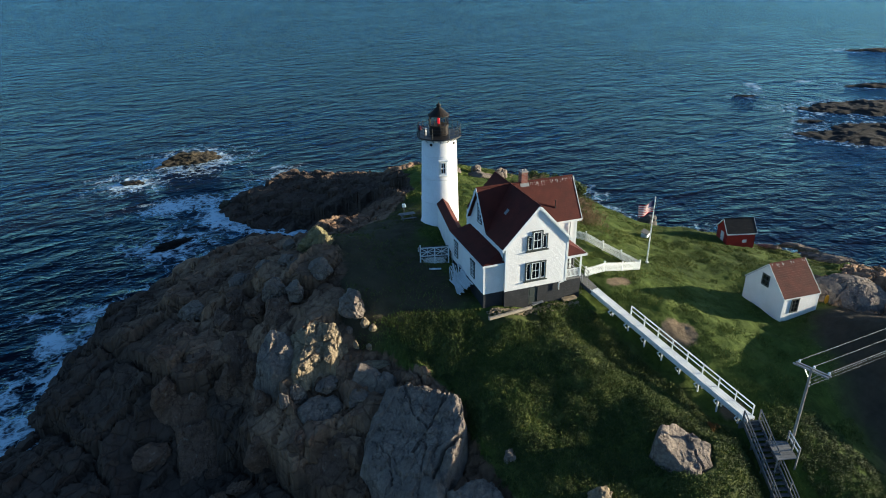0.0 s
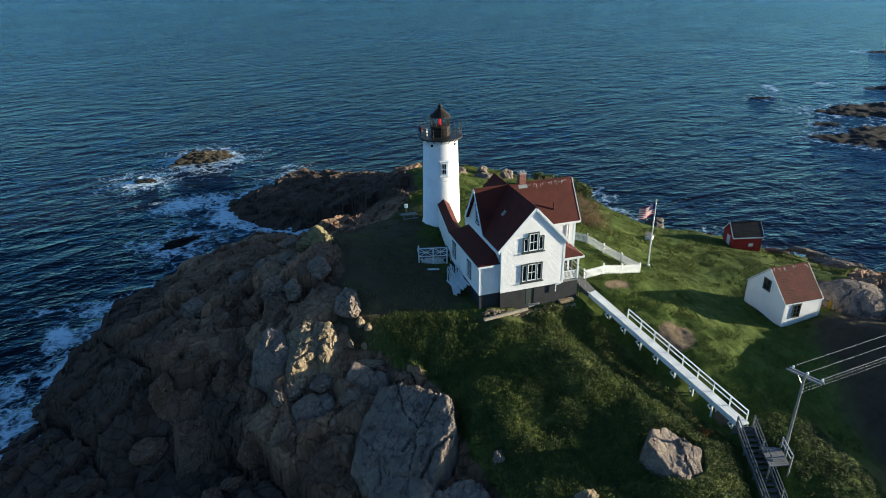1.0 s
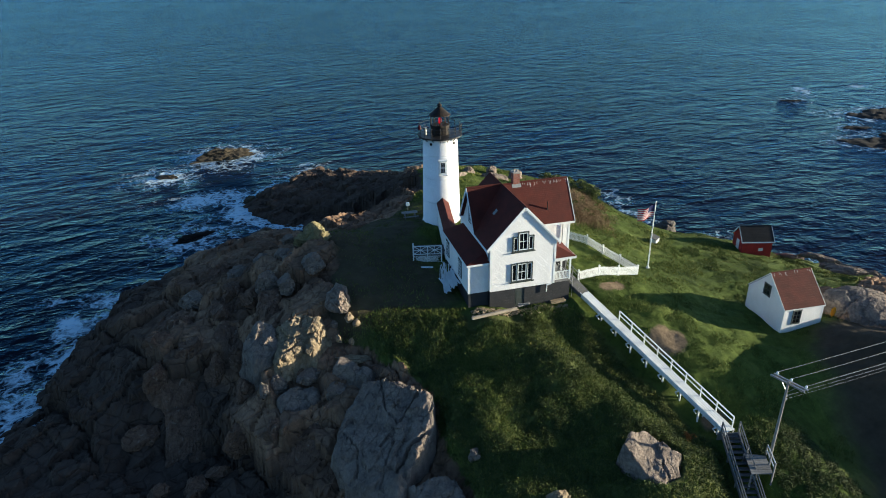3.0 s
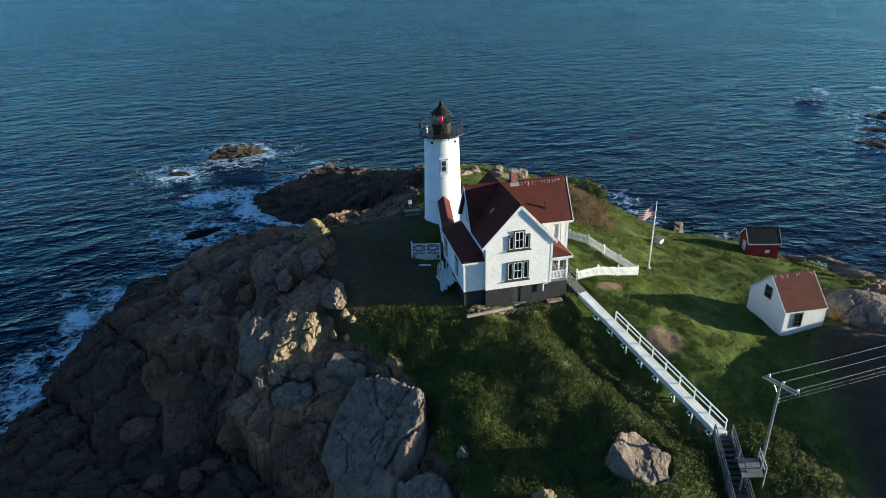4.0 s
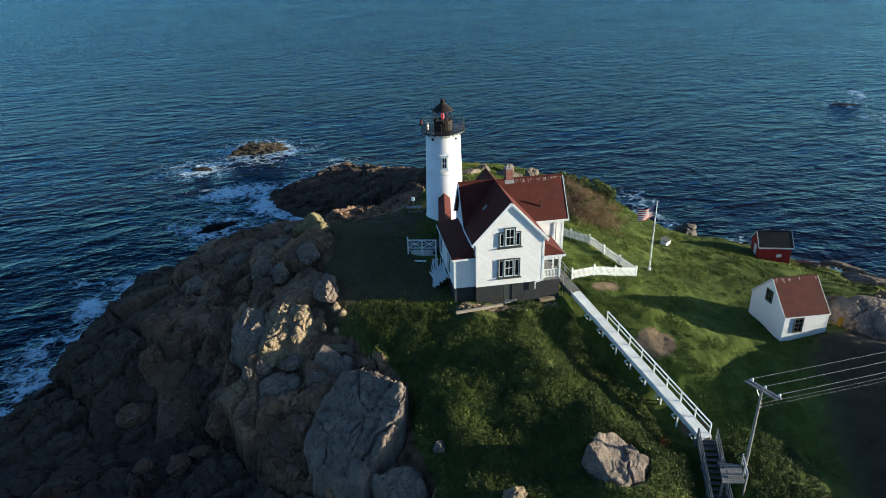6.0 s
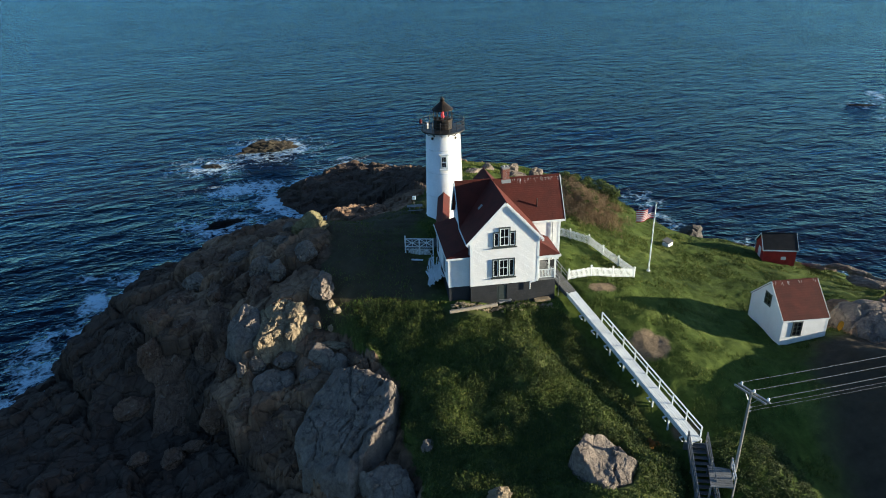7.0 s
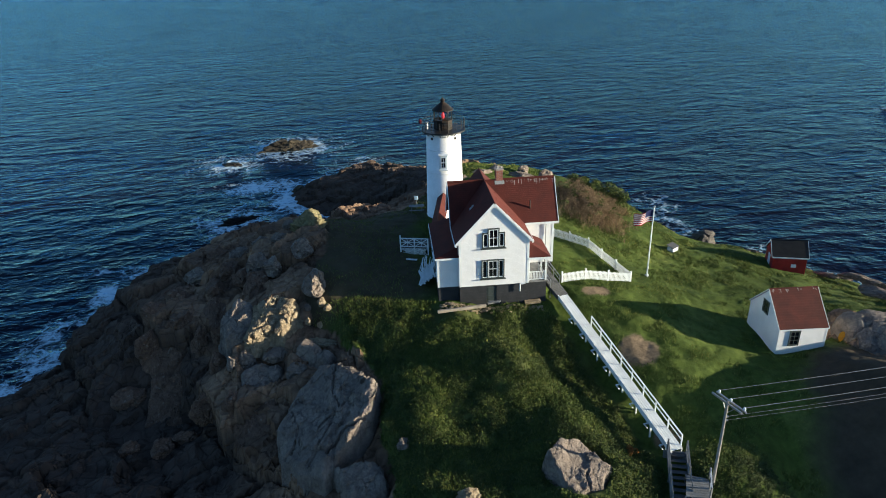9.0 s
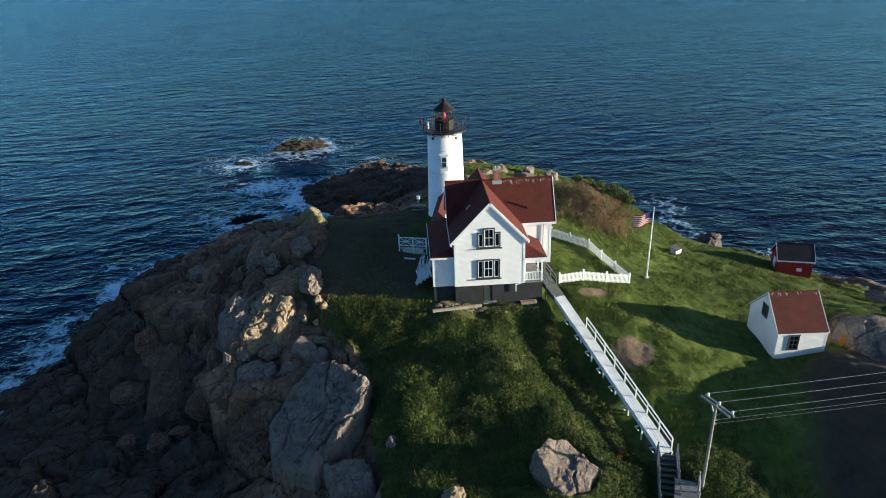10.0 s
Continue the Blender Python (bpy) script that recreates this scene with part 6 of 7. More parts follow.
# ---- boulders and ledges ----
BOULDERS = [  # x, y, z, size along x, y, z, lean about y, turn, material, label
    (16.6, 48.7, 11.7, 1.25, 1.7, 1.6, 8, 10, granite_grey, "upright cracked boulder with a sunlit foot"),
    (17.5, 46.3, 10.3, 0.5, 0.4, 0.4, 0, 60, granite, "small tan boulder in the grass"),
    (15.6, 45.8, 9.4, 0.3, 0.45, 0.4, 0, 20, granite, "small tan boulder in the grass"),
    (16.6, 45.2, 9.2, 0.4, 0.3, 0.3, 0, 70, granite, "small tan boulder in the grass"),
    (15.6, 54.7, 12.7, 1.3, 1.2, 1.2, 0, 20, granite_grey, "rounded grey boulder on the shoulder of the hill"),
    (17.6, 56.3, 12.6, 1.0, 0.9, 0.8, 0, 50, granite_grey, "rounded grey boulder on the shoulder of the hill"),
    (14.2, 57.2, 12.4, 1.1, 0.9, 0.9, 0, 80, granite_grey, "rounded grey boulder on the shoulder of the hill"),
    # lumps of the crag take tan stone to carry its sunlit look
    (13.8, 47.2, 10.1, 0.8, 0.7, 0.7, 0, 20, granite, "craggy lump of the outcrop, sunlight put into its tan colour"),
    (13.7, 46.4, 9.6, 0.7, 0.6, 0.7, 0, 50, granite, "craggy lump of the outcrop, sunlight put into its tan colour"),
    (13.1, 45.7, 9.1, 0.7, 0.5, 0.6, 0, 80, granite, "craggy lump of the outcrop, sunlight put into its tan colour"),
    (12.1, 45.9, 9.1, 0.8, 0.5, 0.5, 0, 10, granite, "craggy lump of the outcrop, sunlight put into its tan colour"),
    (11.0, 45.7, 9.0, 0.8, 0.6, 0.6, 0, 40, granite, "craggy lump of the outcrop, sunlight put into its tan colour"),
    (10.3, 45.6, 8.8, 0.6, 0.5, 0.6, 0, 70, granite, "craggy lump of the outcrop, sunlight put into its tan colour"),
    (8.7, 44.1, 7.2, 0.55, 0.5, 0.9, 0, 30, granite_grey, "small pointed boulder on the slope"),
    (12.4, 44.5, 7.3, 1.3, 0.8, 0.8, 4, 30, granite_grey, "blocky grey granite boulder"),
    (14.3, 42.0, 6.8, 1.2, 0.9, 0.9, 4, 10, granite_grey, "blocky grey granite boulder"),
    (-0.8, 42.5, 1.4, 0.9, 0.8, 0.7, 0, 30, granite_dark, "wave-worn boulder at the foot of the slope"),
    (2.0, 41.8, 1.4, 1.3, 0.9, 0.8, 0, 50, granite_dark, "wave-worn boulder at the foot of the slope"),
    (3.9, 42.6, 1.4, 1.1, 0.8, 0.8, 0, 10, granite_dark, "wave-worn boulder at the foot of the slope"),
    (17.0, 59.3, 13.2, 2.4, 1.6, 1.8, -4, 15, granite_lichen, "lichen-grown outcrop at the edge of the inlet"),
    (24.6, 24.2, 6.7, 0.9, 0.9, 0.9, 0, 30, granite, "small tan boulder amid the shrubs"),
    (21.4, 30.4, 6.7, 0.5, 0.6, 0.7, 0, 5, granite_grey, "narrow grey boulder at the edge of the shrubs"),
    (78.2, 48.4, 3.3, 1.9, 0.55, 0.5, 0, -38, granite_grey, "pale granite ledge along the shore"),
    (79.6, 46.9, 2.9, 1.6, 0.6, 0.5, 0, -45, granite_grey, "pale granite ledge along the shore"),
    (77.2, 44.6, 3.6, 1.7, 0.6, 0.5, 0, -40, granite_grey, "pale granite ledge along the shore"),
    (80.6, 45.6, 2.4, 1.5, 0.5, 0.6, 0, -60, granite_grey, "pale granite ledge along the shore"),
    (76.2, 50.6, 2.7, 1.5, 0.5, 0.45, 0, -42, granite_grey, "pale granite ledge along the shore"),
    (82.4, 46.2, 1.5, 1.9, 0.7, 0.7, 0, -55, granite_grey, "pale granite ledge along the shore"),
    (73.0, 39.8, 6.2, 2.0, 0.7, 0.5, 0, -35, granite_grey, "pale granite ledge along the shore"),
    (75.2, 42.2, 4.9, 1.9, 0.6, 0.5, 0, -40, granite_grey, "pale granite ledge along the shore"),
    (83.8, 43.6, 1.3, 1.9, 0.7, 0.7, 0, -62, granite_grey, "pale granite ledge along the shore"),
    (77.8, 58.0, 1.2, 1.2, 0.5, 0.6, 0, -50, granite_grey, "pale granite ledge along the shore"),
    (70.7, 66.9, 0.5, 2.7, 2.0, 2.1, 0, 15, granite_shore, "rounded boulder at the water"),
    (67.2, 70.1, 0.8, 1.3, 1.0, 1.2, 0, 45, granite_shore, "rounded boulder at the water"),
    (46.5, 77.5, 9.2, 3.0, 1.2, 1.3, 0, -25, granite_grey, "grey granite ledge on the back slope"),
    (41.0, 77.0, 10.6, 2.4, 1.0, 1.2, 0, 10, granite_grey, "grey granite ledge on the back slope"),
    (44.0, 79.5, 10.2, 1.6, 0.9, 1.1, 0, 35, granite_grey, "grey granite ledge on the back slope"),
    (38.2, 75.5, 10.8, 1.5, 0.8, 0.9, 0, -15, granite_grey, "grey granite ledge on the back slope"),
    (49.0, 81.5, 9.0, 1.5, 1.0, 1.3, 0, 50, granite_grey, "grey granite ledge on the back slope"),
    (51.6, 78.5, 8.6, 1.5, 1.1, 1.4, 0, 20, granite_grey, "grey granite ledge on the back slope"),
    (16.5, 44.3, 7.9, 1.9, 0.8, 0.55, 6, -22, granite, "long flat tan slab beside the shrubs"),
    (17.0, 47.0, 10.5, 0.55, 0.45, 0.5, 0, 35, granite, "small tan boulder in the grass"),
    (15.7, 47.5, 9.9, 0.4, 0.4, 0.4, 0, 0, granite_grey, "small grey boulder in the grass"),
    (18.4, 44.6, 8.3, 0.6, 0.5, 0.45, 0, 75, granite_grey, "small grey boulder in the grass"),
]
for k, (x, y, z, a, b_, c, lean, turn, mat, label) in enumerate(BOULDERS):
    rock_mass("boulder", label, pose(x, y, z, 0, lean, turn), (a, b_, c), mat, 60 + k, 0.21 if a < 2.5 else 0.11 if a < 4 else 0.045, 5 if 1 < a < 2.5 else 4, category="boulder")

# angular blocks broken out of the seaward slope
SLOPE_BLOCKS = [  # x, y, height, size along x, y, z, turn, material
    (9.3, 61.0, 10.1, 1.5, 1.1, 1.1, 20, granite_grey), (11.5, 59.8, 11.7, 1.2, 0.9, 1.0, 50, granite_grey), (13.6, 58.6, 12.5, 1.0, 0.8, 0.9, 10, granite_grey),
    (12.6, 61.6, 12.3, 1.4, 1.0, 0.9, -15, granite_dark), (8.2, 58.6, 9.5, 1.5, 1.2, 1.2, 70, granite_dark), (6.6, 63.5, 9.4, 1.6, 1.2, 1.1, 35, granite_dark),
    (4.6, 60.6, 8.6, 1.8, 1.3, 1.3, -20, granite_grey), (11.3, 55.5, 11.4, 1.3, 1.0, 1.5, 5, granite_grey), (9.6, 55.6, 10.2, 1.1, 0.9, 1.2, 40, granite_dark),
    (12.9, 53.5, 11.8, 1.0, 0.9, 1.3, 25, granite_grey), (6.8, 56.0, 8.6, 1.5, 1.2, 1.4, 60, granite_dark), (2.9, 57.0, 7.9, 1.7, 1.3, 1.3, 15, granite_dark),
    (1.0, 54.6, 7.8, 1.6, 1.3, 1.9, -10, granite_dark), (3.4, 53.2, 7.0, 1.7, 1.2, 2.2, 10, granite_dark), (0.4, 52.4, 5.9, 1.5, 1.1, 2.0, 30, granite_dark),
    (5.2, 50.6, 6.1, 1.0, 0.9, 2.3, -5, granite_dark), (7.6, 50.0, 7.3, 1.3, 1.0, 1.8, 20, granite_dark), (7.2, 46.5, 5.8, 1.2, 1.0, 1.8, 45, granite_dark),
    (9.9, 44.8, 7.0, 1.0, 0.8, 1.2, 0, granite_grey), (5.9, 43.4, 3.6, 1.7, 1.2, 1.8, 10, granite_dark), (8.6, 40.6, 5.4, 1.2, 1.0, 1.5, 65, granite_dark),
    (-1.8, 49.4, 1.9, 1.6, 1.3, 1.4, 25, granite_dark), (12.2, 63.4, 11.9, 0.9, 0.8, 0.7, 75, granite_dark), (14.8, 61.2, 12.9, 0.9, 0.7, 0.7, 30, granite_grey),
]
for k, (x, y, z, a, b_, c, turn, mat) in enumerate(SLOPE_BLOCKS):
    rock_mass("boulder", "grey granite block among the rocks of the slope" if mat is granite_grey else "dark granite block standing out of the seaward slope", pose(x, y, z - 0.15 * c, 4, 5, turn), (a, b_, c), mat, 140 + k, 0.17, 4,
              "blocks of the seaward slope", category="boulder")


def plate_rock(label, ring, z, rise_x, rise_y, drop, material, seed, joint=1.4, dome=0.0, rough=1.0, name="boulder", clefts=(), edge=0.25):
    """A tilted plate of jointed granite over a plan outline, its flanks running down into the ground."""
    ring = [(float(a), float(b)) for a, b in ring]
    cx, cy = sum(a for a, b in ring) / len(ring), sum(b for a, b in ring) / len(ring)
    st = 0.11
    xs = np.arange(min(a for a, b in ring) - 0.9, max(a for a, b in ring) + 0.9, st)
    ys = np.arange(min(b for a, b in ring) - 0.9, max(b for a, b in ring) + 0.9, st)
    x, y = np.meshgrid(xs, ys, indexing="ij")
    d = inside_distance(ring, x + 0.5 * (fbm(x / 0.9, y / 0.9, seed) - 0.47), y + 0.5 * (fbm(x / 0.9, y / 0.9, seed + 3) - 0.47))
    facet, joint_gap, _, _ = blocks((x * 0.8 + y * 0.6) / 1.5, (y * 0.8 - x * 0.6) / 1.0, seed + 43)
    chip, chip_gap, _, _ = blocks((x * 0.9 - y * 0.4) / 0.55, (y * 0.9 + x * 0.4) / 0.45, seed + 47)
    h = z + rise_x * (x - cx) + rise_y * (y - cy) + rough * (0.45 * (fbm(x / 1.9, y / 1.9, seed + 5, 5) - 0.47) + 0.30 * (facet - 0.5) - 0.10 * joint_gap + 0.10 * (chip - 0.5) - 0.03 * chip_gap)
    h = h - dome * (((x - cx) ** 2 + (y - cy) ** 2) / 16.0)
    along = (x * 0.86 - y * 0.5) / joint + 0.6 * fbm(x / 2.5, y / 2.5, seed + 11)
    cell = np.floor(along)
    gap = np.abs(along - cell - 0.5) * 2
    h = h + 0.22 * (hash01(cell, cell * 0 + 2, seed) - 0.5) - 0.26 * smooth(0.80, 0.98, gap) * (fbm(x / 1.3, y / 1.3, seed + 15) > 0.42)
    cross = (x * 0.35 + y * 0.94) / (joint * 1.6) + 0.9 * fbm(x / 3.0, y / 3.0, seed + 19)
    gap = np.abs(cross - np.floor(cross) - 0.5) * 2
    h = h - 0.20 * rough * smooth(0.86, 0.99, gap) * (fbm(x / 1.9, y / 1.9, seed + 23) > 0.4)
    for line, deep, wide in clefts:
        off = near_line(line, x + 0.3 * (fbm(x / 0.5, y / 0.5, seed + 31) - 0.47), y + 0.3 * (fbm(x / 0.5, y / 0.5, seed + 37) - 0.47))
        h = h - deep * smooth(wide, 0.0, off) ** 1.5 * (0.4 + 1.2 * fbm(x / 1.1, y / 1.1, seed + 41))
    h = h - edge * (1 - smooth(0.0, edge * 1.8, d)) - drop * smooth(0.1, -0.6, d)
    gx_, gy_ = np.gradient(h, st)
    size = np.sqrt(1 + gx_ ** 2 + gy_ ** 2)
    push = rough * (0.34 * (fbm3(x / 0.9, y / 0.9, h / 0.9, seed) - 0.47) + 0.16 * (fbm3(x / 0.3, y / 0.3, h / 0.3, seed + 7) - 0.47))
    x, y, h = x - push * gx_ / size, y - push * gy_ / size, h + push / size
    k = np.arange(x.size).reshape(x.shape)
    ok = d > -0.75
    quads = np.stack([k[:-1, :-1], k[1:, :-1], k[1:, 1:], k[:-1, 1:]], -1)[ok[:-1, :-1] & ok[1:, :-1] & ok[1:, 1:] & ok[:-1, 1:]]
    used, back = np.unique(quads, return_inverse=True)
    co = np.stack([x - cx, y - cy, h - z], -1).reshape(-1, 3)[used]
    me = bpy.data.meshes.new(name)
    me.from_pydata(co.tolist(), [], back.reshape(-1, 4).tolist())
    me.materials.append(material)
    ob = new(name, me)
    ob.matrix_basis = pose(cx, cy, z)
    return tagged(ob, label, name.split("_")[-1], "bare mounds" if name == "soil_mound" else "")


plate_rock("huge cracked grey granite boulder with a sunlit edge", [(16.3, 40.9), (17.7, 40.0), (19.4, 38.2), (20.5, 36.0), (19.7, 33.8), (18.7, 32.6), (16.8, 31.4), (15.4, 30.0), (13.6, 31.6), (12.5, 33.2), (12.1, 36.5), (13.3, 38.5)],
           7.05, 0.40, 0.20, 4.0, granite_grey, 5, 7.0, 0.0, 0.85,
           clefts=(([(17.6, 40.4), (16.9, 37.4), (17.2, 35.6)], 0.35, 0.14), ([(20.2, 37.2), (17.4, 35.5), (15.4, 34.4)], 0.5, 0.18), ([(19.4, 33.4), (17.3, 32.9), (16.0, 32.0)], 0.9, 0.2),
                   ([(16.6, 34.4), (15.2, 32.6), (14.2, 31.2)], 0.25, 0.13), ([(13.5, 37.4), (13.9, 35.2), (13.3, 33.4)], 0.25, 0.14)), edge=0.3)
plate_rock("rounded dome of grey granite on the slope", [(8.2, 46.1), (7.8, 48.4), (9.0, 50.0), (10.8, 49.6), (10.9, 47.0), (9.8, 46.0)], 9.7, 0.05, 0.50, 3.2, granite_grey, 71, 5.0, 0.6, 1.0)
# same rock as the grey dome; the tan puts sunlight into its colour
plate_rock("craggy granite outcrop, its sunlit face put into the tan colour", [(10.9, 45.4), (10.0, 45.6), (10.8, 48.8), (12.6, 49.4), (14.6, 48.0), (14.4, 46.6), (13.3, 45.3), (12.0, 46.0)], 9.9, 0.10, 0.50, 1.4, granite, 73, 0.9, 0.0, 1.3)
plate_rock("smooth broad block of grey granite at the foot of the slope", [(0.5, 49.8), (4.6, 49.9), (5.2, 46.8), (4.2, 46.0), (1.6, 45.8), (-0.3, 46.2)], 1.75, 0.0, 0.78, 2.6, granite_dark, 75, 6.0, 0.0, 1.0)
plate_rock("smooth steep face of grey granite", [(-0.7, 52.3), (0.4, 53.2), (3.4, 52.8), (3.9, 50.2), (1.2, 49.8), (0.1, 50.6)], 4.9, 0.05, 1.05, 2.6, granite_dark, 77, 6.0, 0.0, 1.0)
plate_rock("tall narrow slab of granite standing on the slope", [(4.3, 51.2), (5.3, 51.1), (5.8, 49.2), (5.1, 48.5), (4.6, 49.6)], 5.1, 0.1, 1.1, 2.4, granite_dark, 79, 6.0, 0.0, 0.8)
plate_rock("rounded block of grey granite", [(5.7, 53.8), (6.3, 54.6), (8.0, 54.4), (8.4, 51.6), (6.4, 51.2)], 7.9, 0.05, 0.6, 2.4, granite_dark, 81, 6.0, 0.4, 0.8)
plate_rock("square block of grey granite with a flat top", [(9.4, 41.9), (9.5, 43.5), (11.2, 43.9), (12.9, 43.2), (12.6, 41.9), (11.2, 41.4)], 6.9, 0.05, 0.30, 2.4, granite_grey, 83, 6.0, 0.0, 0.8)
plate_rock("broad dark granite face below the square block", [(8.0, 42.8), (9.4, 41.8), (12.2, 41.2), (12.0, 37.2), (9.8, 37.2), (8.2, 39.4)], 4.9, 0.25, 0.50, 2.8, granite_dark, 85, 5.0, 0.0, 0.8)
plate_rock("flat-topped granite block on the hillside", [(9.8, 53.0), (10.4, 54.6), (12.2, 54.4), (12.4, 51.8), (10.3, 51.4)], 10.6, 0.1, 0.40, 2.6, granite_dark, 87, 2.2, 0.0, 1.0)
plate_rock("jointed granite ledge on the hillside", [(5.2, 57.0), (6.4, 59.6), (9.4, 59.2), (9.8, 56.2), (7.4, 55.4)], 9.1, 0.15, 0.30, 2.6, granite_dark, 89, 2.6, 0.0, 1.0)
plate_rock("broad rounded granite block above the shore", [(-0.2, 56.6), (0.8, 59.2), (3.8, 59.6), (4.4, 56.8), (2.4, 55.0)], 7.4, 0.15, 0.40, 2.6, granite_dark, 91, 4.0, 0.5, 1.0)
plate_rock("long squared slab of pale granite", [(14.5, 43.3), (15.1, 44.1), (17.6, 42.0), (17.0, 41.1)], 8.4, 0.0, 0.35, 1.6, granite_grey, 93, 6.0, 0.0, 0.3, edge=0.1)
plate_rock("rounded grey boulder below the shrubs", [(19.3, 30.4), (19.7, 28.9), (19.5, 27.8), (16.9, 28.0), (16.3, 30.5)], 5.7, 0.1, 0.3, 2.5, granite_grey, 33, 4.0)
plate_rock("broad flat-topped grey-tan boulder amid the shrubs", [(30.6, 25.5), (31.9, 26.4), (33.4, 26.2), (34.9, 24.0), (34.0, 23.4), (33.6, 22.6), (32.6, 22.7), (32.0, 21.9), (31.0, 23.4)],
           7.45, -0.15, 0.42, 2.8, granite_grey, 41, 9.0, 0.0, 0.18, clefts=(([(32.9, 24.0), (32.6, 22.6)], 0.3, 0.14),), edge=0.10)
plate_rock("smooth domed granite ledge beside the shed", [(62.2, 33.0), (63.0, 35.7), (65.3, 36.9), (67.9, 36.0), (69.0, 33.3), (67.6, 30.2), (65.2, 29.2), (62.4, 30.3)],
           8.25, 0.06, 0.0, 3.0, granite_grey, 52, 5.0, 1.1, 0.35, clefts=(([(61.5, 32.6), (65.0, 33.2), (70.0, 32.4)], 0.22, 0.25),))


# ---- plants ----
rng = np.random.default_rng(4)


def leaf_cloud(name, label, centres, spread, leaf, per, material, tall=1.0, category="shrubs", flop=0.5):
    """Many small folded leaves scattered round clump centres, as one mesh."""
    n = len(centres) * per
    c = np.repeat(centres, per, 0)
    s = np.repeat(spread, per)
    d = rng.normal(size=(n, 3))
    d /= np.linalg.norm(d, axis=1)[:, None]
    d[:, 2] = np.abs(d[:, 2]) * tall
    p = c + d * (s * rng.uniform(0.35, 1.0, n) ** 0.5)[:, None]
    up = rng.normal(size=(n, 3)) * flop + (0, 0, 1)
    a = np.cross(up, rng.normal(size=(n, 3)))
    a /= np.linalg.norm(a, axis=1)[:, None]
    b = np.cross(a, up)
    b /= np.linalg.norm(b, axis=1)[:, None] + 1e-9
    size = leaf * rng.uniform(0.6, 1.4, n)[:, None]
    quad = np.stack([p - a * size, p + b * size * 0.45, p + a * size, p - b * size * 0.45], 1).reshape(-1, 3)
    me = bpy.data.meshes.new(name)
    me.vertices.add(len(quad))
    me.vertices.foreach_set("co", quad.ravel().astype(np.float32))
    me.loops.add(len(quad))
    me.loops.foreach_set("vertex_index", np.arange(len(quad), dtype=np.int32))
    me.polygons.add(n)
    me.polygons.foreach_set("loop_start", np.arange(0, len(quad), 4, dtype=np.int32))
    me.update(calc_edges=True)
    me.materials.append(material)
    return tagged(new(name, me), label, category, kind="stuff")


def blades(name, label, x, y, tall, wide, material, category="grass"):
    """Upright leaning blades of grass, one triangle each."""
    n = len(x)
    z = ground_z(x, y) - 0.02
    turn = rng.uniform(0, 2 * np.pi, n)
    h = tall * rng.uniform(0.5, 1.3, n)
    lean = rng.normal(0, 0.45, (n, 2)) * h[:, None]
    dx, dy = np.cos(turn) * wide, np.sin(turn) * wide
    tri = np.stack([np.stack([x - dx, y - dy, z], 1), np.stack([x + dx, y + dy, z], 1), np.stack([x + lean[:, 0], y + lean[:, 1], z + h], 1)], 1).reshape(-1, 3)
    me = bpy.data.meshes.new(name)
    me.vertices.add(3 * n)
    me.vertices.foreach_set("co", tri.ravel().astype(np.float32))
    me.loops.add(3 * n)
    me.loops.foreach_set("vertex_index", np.arange(3 * n, dtype=np.int32))
    me.polygons.add(n)
    me.polygons.foreach_set("loop_start", np.arange(0, 3 * n, 3, dtype=np.int32))
    me.update(calc_edges=True)
    me.materials.append(material)
    return tagged(new(name, me), label, category, kind="stuff")


def on_turf(x, y, keep=0.6):
    i, j = ((x - X0) / STEP).astype(int), ((y - Y0) / STEP).astype(int)
    return gturf[i, j] > keep


def bare(x, y):
    i, j = ((x - X0) / STEP).astype(int), ((y - Y0) / STEP).astype(int)
    return hollow[i, j] > 0.4


def clear_of_built(x, y):
    """False under the house, the sheds, the tower and the walkway."""
    c, s = math.cos(radians(8.5)), math.sin(radians(8.5))
    u, v = (x - 29.3) * c - (y - 43.53) * s, (x - 29.3) * s + (y - 43.53) * c
    free = ~((u > -2.2) & (u < 9.6) & (v > 0.0) & (v < 9.9)) & (np.hypot(x - TX, y - TY) > 2.3)
    free &= ~((u > -2.8) & (u < 2.8) & (v > -2.3) & (v < 0.1))
    k = np.clip((42.35 - y) / 17.4, 0, 1)
    free &= ~((np.abs(x - (38.35 + 1.58 * k)) < 1.05) & (y < 43) & (y > 24.5))
    k = np.clip((24.9 - y) / 8, 0, 1)
    free &= ~((np.abs(x - (40.2 - 3.3 * k)) < 0.8) & (y < 25))
    free &= ~((x > 55) & (x < 60.4) & (y > 33) & (y < 39.3)) & ~((x > 69.5) & (x < 74) & (y > 50) & (y < 54.5))
    free &= ((x - 32.6) / 2.1) ** 2 + ((y - 24.2) / 2.1) ** 2 > 1
    free &= (((x - 42.7) / 1.8) ** 2 + ((y - 35.0) / 1.6) ** 2 > 1) & (((x - 42.4) / 1.4) ** 2 + ((y - 42.9) / 0.65) ** 2 > 1)
    return free


# rough shrubs on the slope below the house
m = 10500
x, y = rng.uniform(19, 47, m), rng.uniform(11, 47, m)
ins = inside_distance(SHRUB, x, y)
east = (x > 40.8) & (x < 47) & (y < 25) & (y > 15)
keep = ((ins > 0) | east) & on_turf(x, y, 0.45) & clear_of_built(x, y) & (fbm(x / 2.6, y / 2.6, 91) > 0.22)
x, y = x[keep], y[keep]
bright = fbm(x / 3.5, y / 3.5, 95) > 0.54
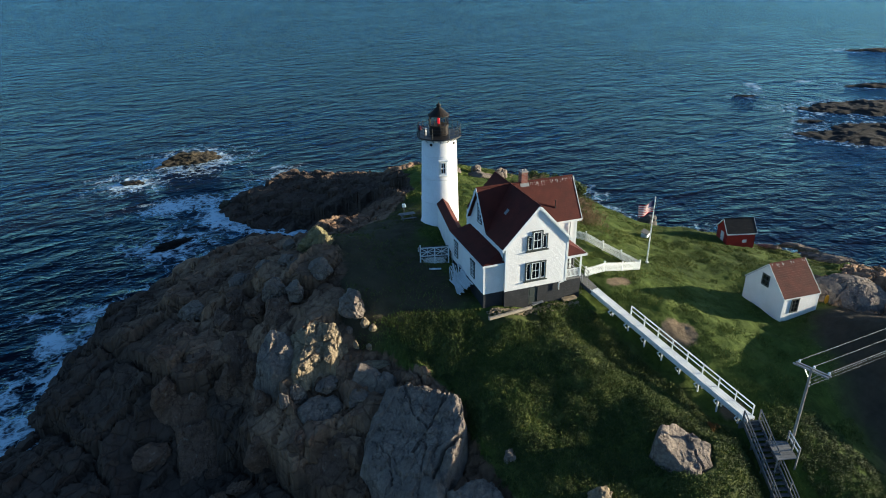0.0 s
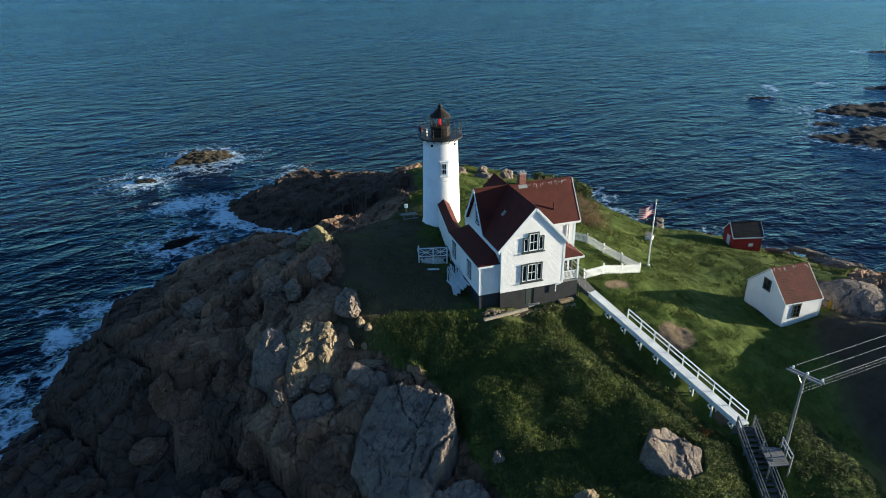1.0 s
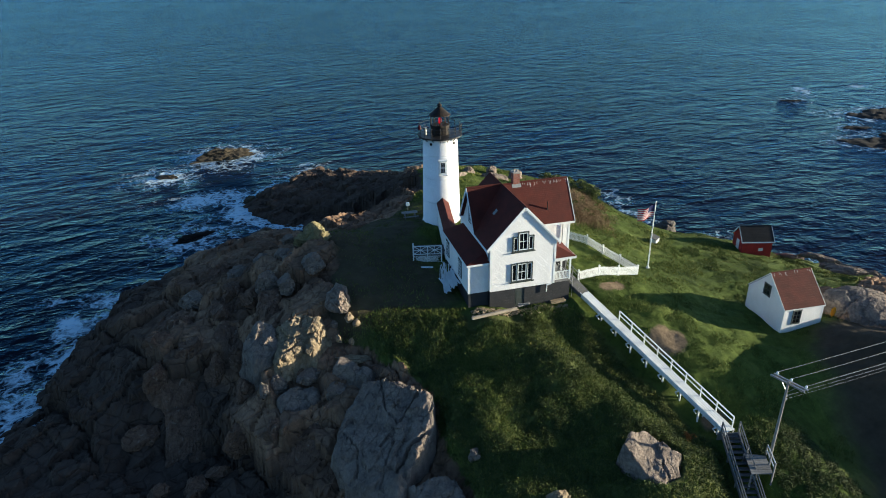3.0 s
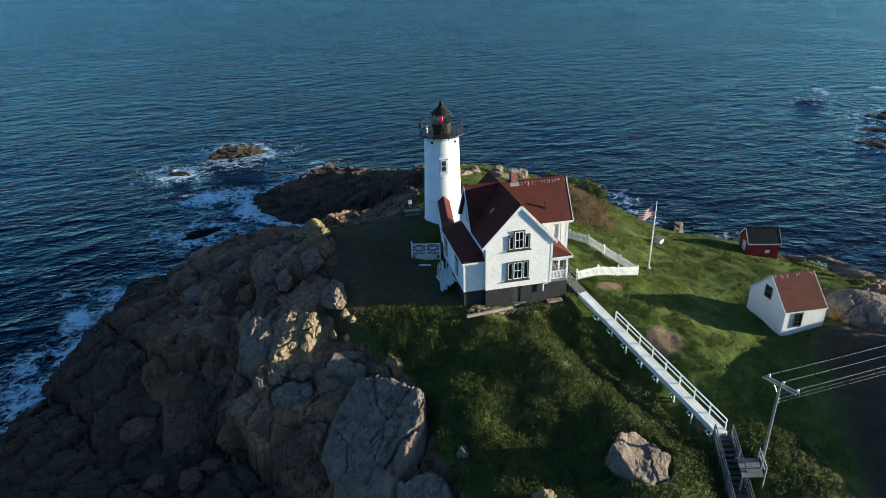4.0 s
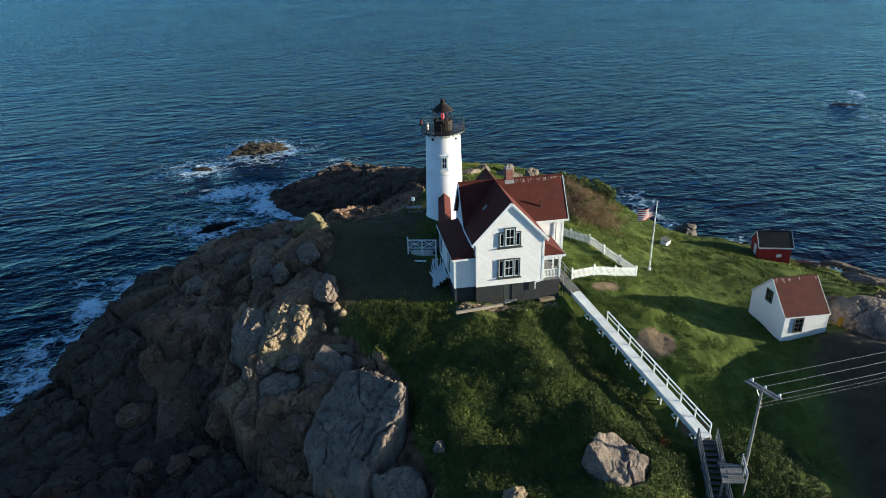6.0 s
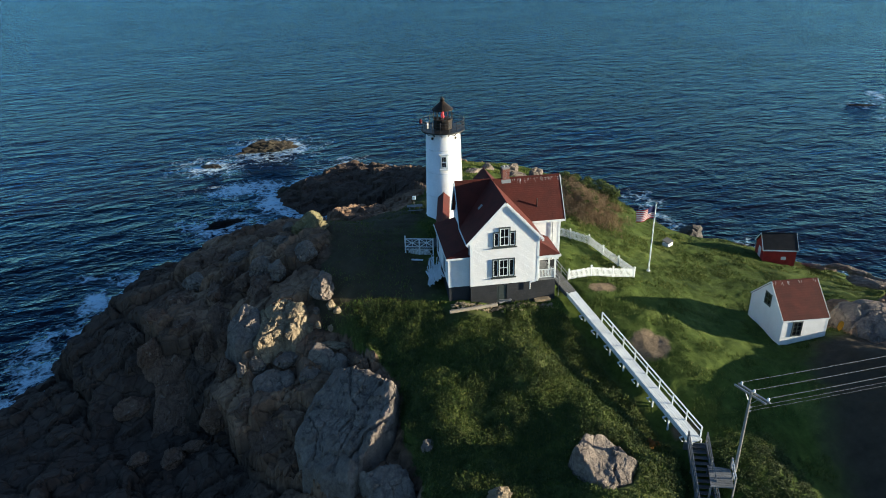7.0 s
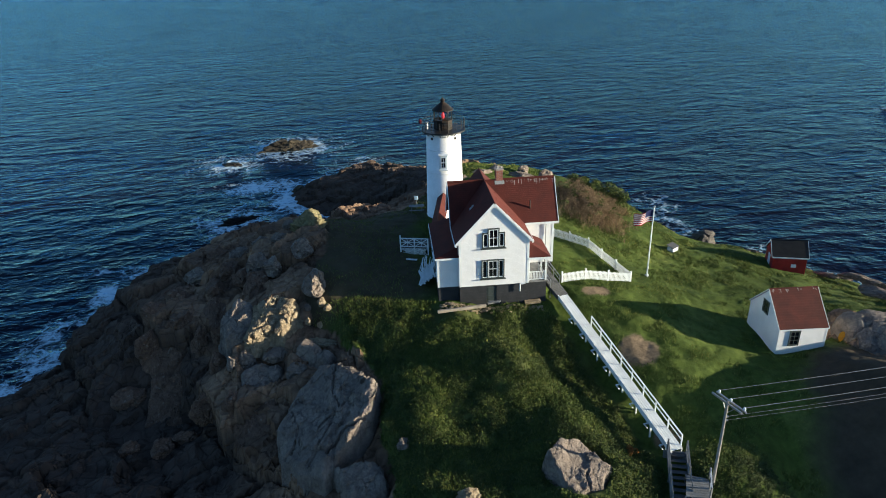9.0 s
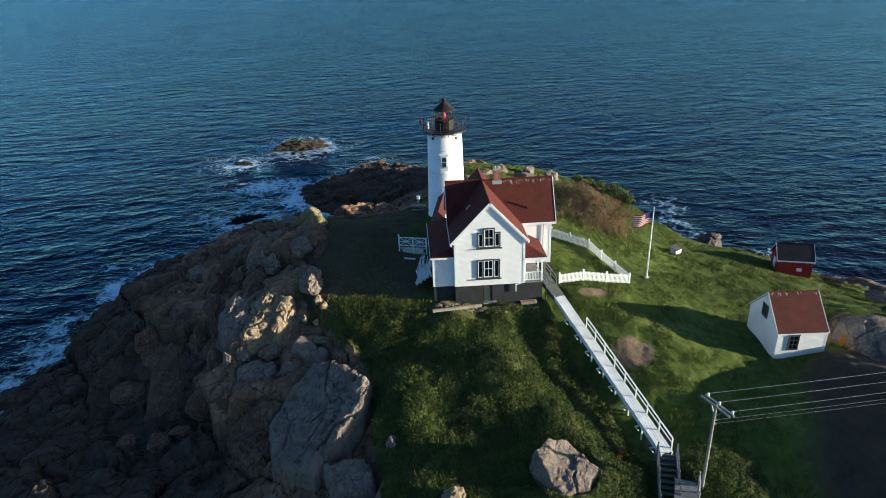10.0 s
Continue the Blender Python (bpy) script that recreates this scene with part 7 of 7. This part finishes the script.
for sel, name, mat in ((~bright, "shrub_cover", leaf_green), (bright, "bramble_cover", leaf_bright)):
    cx, cy = x[sel], y[sel]
    cs = rng.uniform(0.18, 0.5, len(cx))
    leaf_cloud(name, "low leafy green shrubs covering the slope" if name == "shrub_cover" else "bright green brambles among the shrubs",
               np.stack([cx, cy, ground_z(cx, cy) - 0.05], 1), cs, 0.058, 80, mat, 0.7, flop=0.6)

# coarse grass standing between the shrubs
m = 110000
x, y = rng.uniform(16, 47, m), rng.uniform(11, 47, m)
keep = (inside_distance(SHRUB, x, y) > -0.5) & on_turf(x, y, 0.45) & clear_of_built(x, y)
blades("coarse_grass", "rough tangled grass between the shrubs", x[keep], y[keep], 0.28, 0.028, grass_blade)

# short grass on the lawn, longer tufts at its edges
m = 450000
x, y = rng.uniform(17, 80, m), rng.uniform(14, 92, m)
keep = on_turf(x, y, 0.5) & clear_of_built(x, y) & ~bare(x, y) & ((inside_distance(SHRUB, x, y) < 1.0) | (rng.uniform(0, 1, m) < 0.6)) & ((x > 29) | (y < 45) | (rng.uniform(0, 1, m) < 0.25))
x, y = x[keep], y[keep]
long_ = fbm(x / 2.0, y / 2.0, 101) > 0.48
blades("lawn_grass", "short green grass of the lawn", x[~long_], y[~long_], 0.08, 0.022, grass_blade)
blades("grass_tufts", "longer tufts of grass", x[long_], y[long_], 0.23, 0.026, grass_blade)

# dry brush and green bushes behind the house
m = 520
x, y = rng.normal(0, 1.8, m), rng.normal(0, 3.2, m)
x, y = 52.6 + x + 0.25 * y, 65.8 + y
keep = on_turf(x, y, 0.3)
x, y = x[keep], y[keep]
leaf_cloud("dry_thicket", "dense thicket of dry brown brush", np.stack([x, y, ground_z(x, y) + rng.uniform(0.1, 1.9, len(x)) * np.exp(-((x - 52.0) / 3.4) ** 2)], 1), rng.uniform(0.25, 0.6, len(x)), 0.05, 120, dry_leaf, 1.4, "brush", 1.4)
reed = rng.integers(0, len(x), 11000)
rx, ry = x[reed] + rng.normal(0, 0.45, 11000), y[reed] + rng.normal(0, 0.45, 11000)
blades("dry_reeds", "tall dry brown grass standing in the thicket", rx, ry, 1.15, 0.02, dry_leaf, "reeds")
pick = rng.uniform(0, 1, len(x)) < 0.16
leaf_cloud("thicket_greens", "green leaves scattered through the dry thicket", np.stack([x[pick], y[pick], ground_z(x[pick], y[pick]) + rng.uniform(0.2, 1.9, pick.sum())], 1), rng.uniform(0.25, 0.5, pick.sum()), 0.09, 60, leaf_bright, 1.0, "brush", 1.0)
bx, by = np.array([54.6, 56.0, 57.8, 53.4, 58.6]), np.array([71.8, 71.0, 70.2, 72.6, 69.4])
k = 12
x, y = np.repeat(bx, k) + rng.normal(0, 0.55, len(bx) * k), np.repeat(by, k) + rng.normal(0, 0.55, len(bx) * k)
leaf_cloud("green_bush", "green bushes at the edge of the thicket", np.stack([x, y, ground_z(x, y) + rng.uniform(0.2, 1.9, len(x))], 1), rng.uniform(0.4, 0.8, len(x)), 0.12, 130, leaf_bright, 1.0, "bushes", 1.0)

# one rust-coloured bush beside the stair
rust_leaf = leaf_material("rust_leaf", (0.20, 0.07, 0.02), (0.32, 0.12, 0.03), (0.22, 0.13, 0.04))
x, y = 37.4 + rng.normal(0, 0.22, 9), 26.1 + rng.normal(0, 0.22, 9)
leaf_cloud("rust_bush", "small rust-coloured bush beside the stair", np.stack([x, y, ground_z(x, y) + rng.uniform(0.1, 0.5, 9)], 1), rng.uniform(0.15, 0.3, 9), 0.05, 70, rust_leaf, 1.0, "bush", 1.0)

# small rubble along the foot of the house
n = 260
u, v = rng.uniform(-1.9, 7.6, n), -0.25 - np.abs(rng.normal(0, 0.35, n))
c8, s8 = math.cos(radians(-8.5)), math.sin(radians(-8.5))
x, y = 29.3 + u * c8 - v * s8, 43.53 + u * s8 + v * c8
z = ground_z(x, y)
rubble = bmesh.new()
for k in range(n):
    q = bmesh.new()
    bmesh.ops.create_icosphere(q, subdivisions=1, radius=1.0)
    a = rng.uniform(0.05, 0.16)
    for w in q.verts:
        w.co = Vector((w.co.x * a * rng.uniform(0.8, 1.5), w.co.y * a * rng.uniform(0.7, 1.2), w.co.z * a * 0.7)) + Vector((x[k], y[k], z[k] + a * 0.2))
    rubble = join(rubble, q)
tagged(part("rubble", rubble, granite), "small pale stones strewn along the house wall", "rubble", kind="stuff")
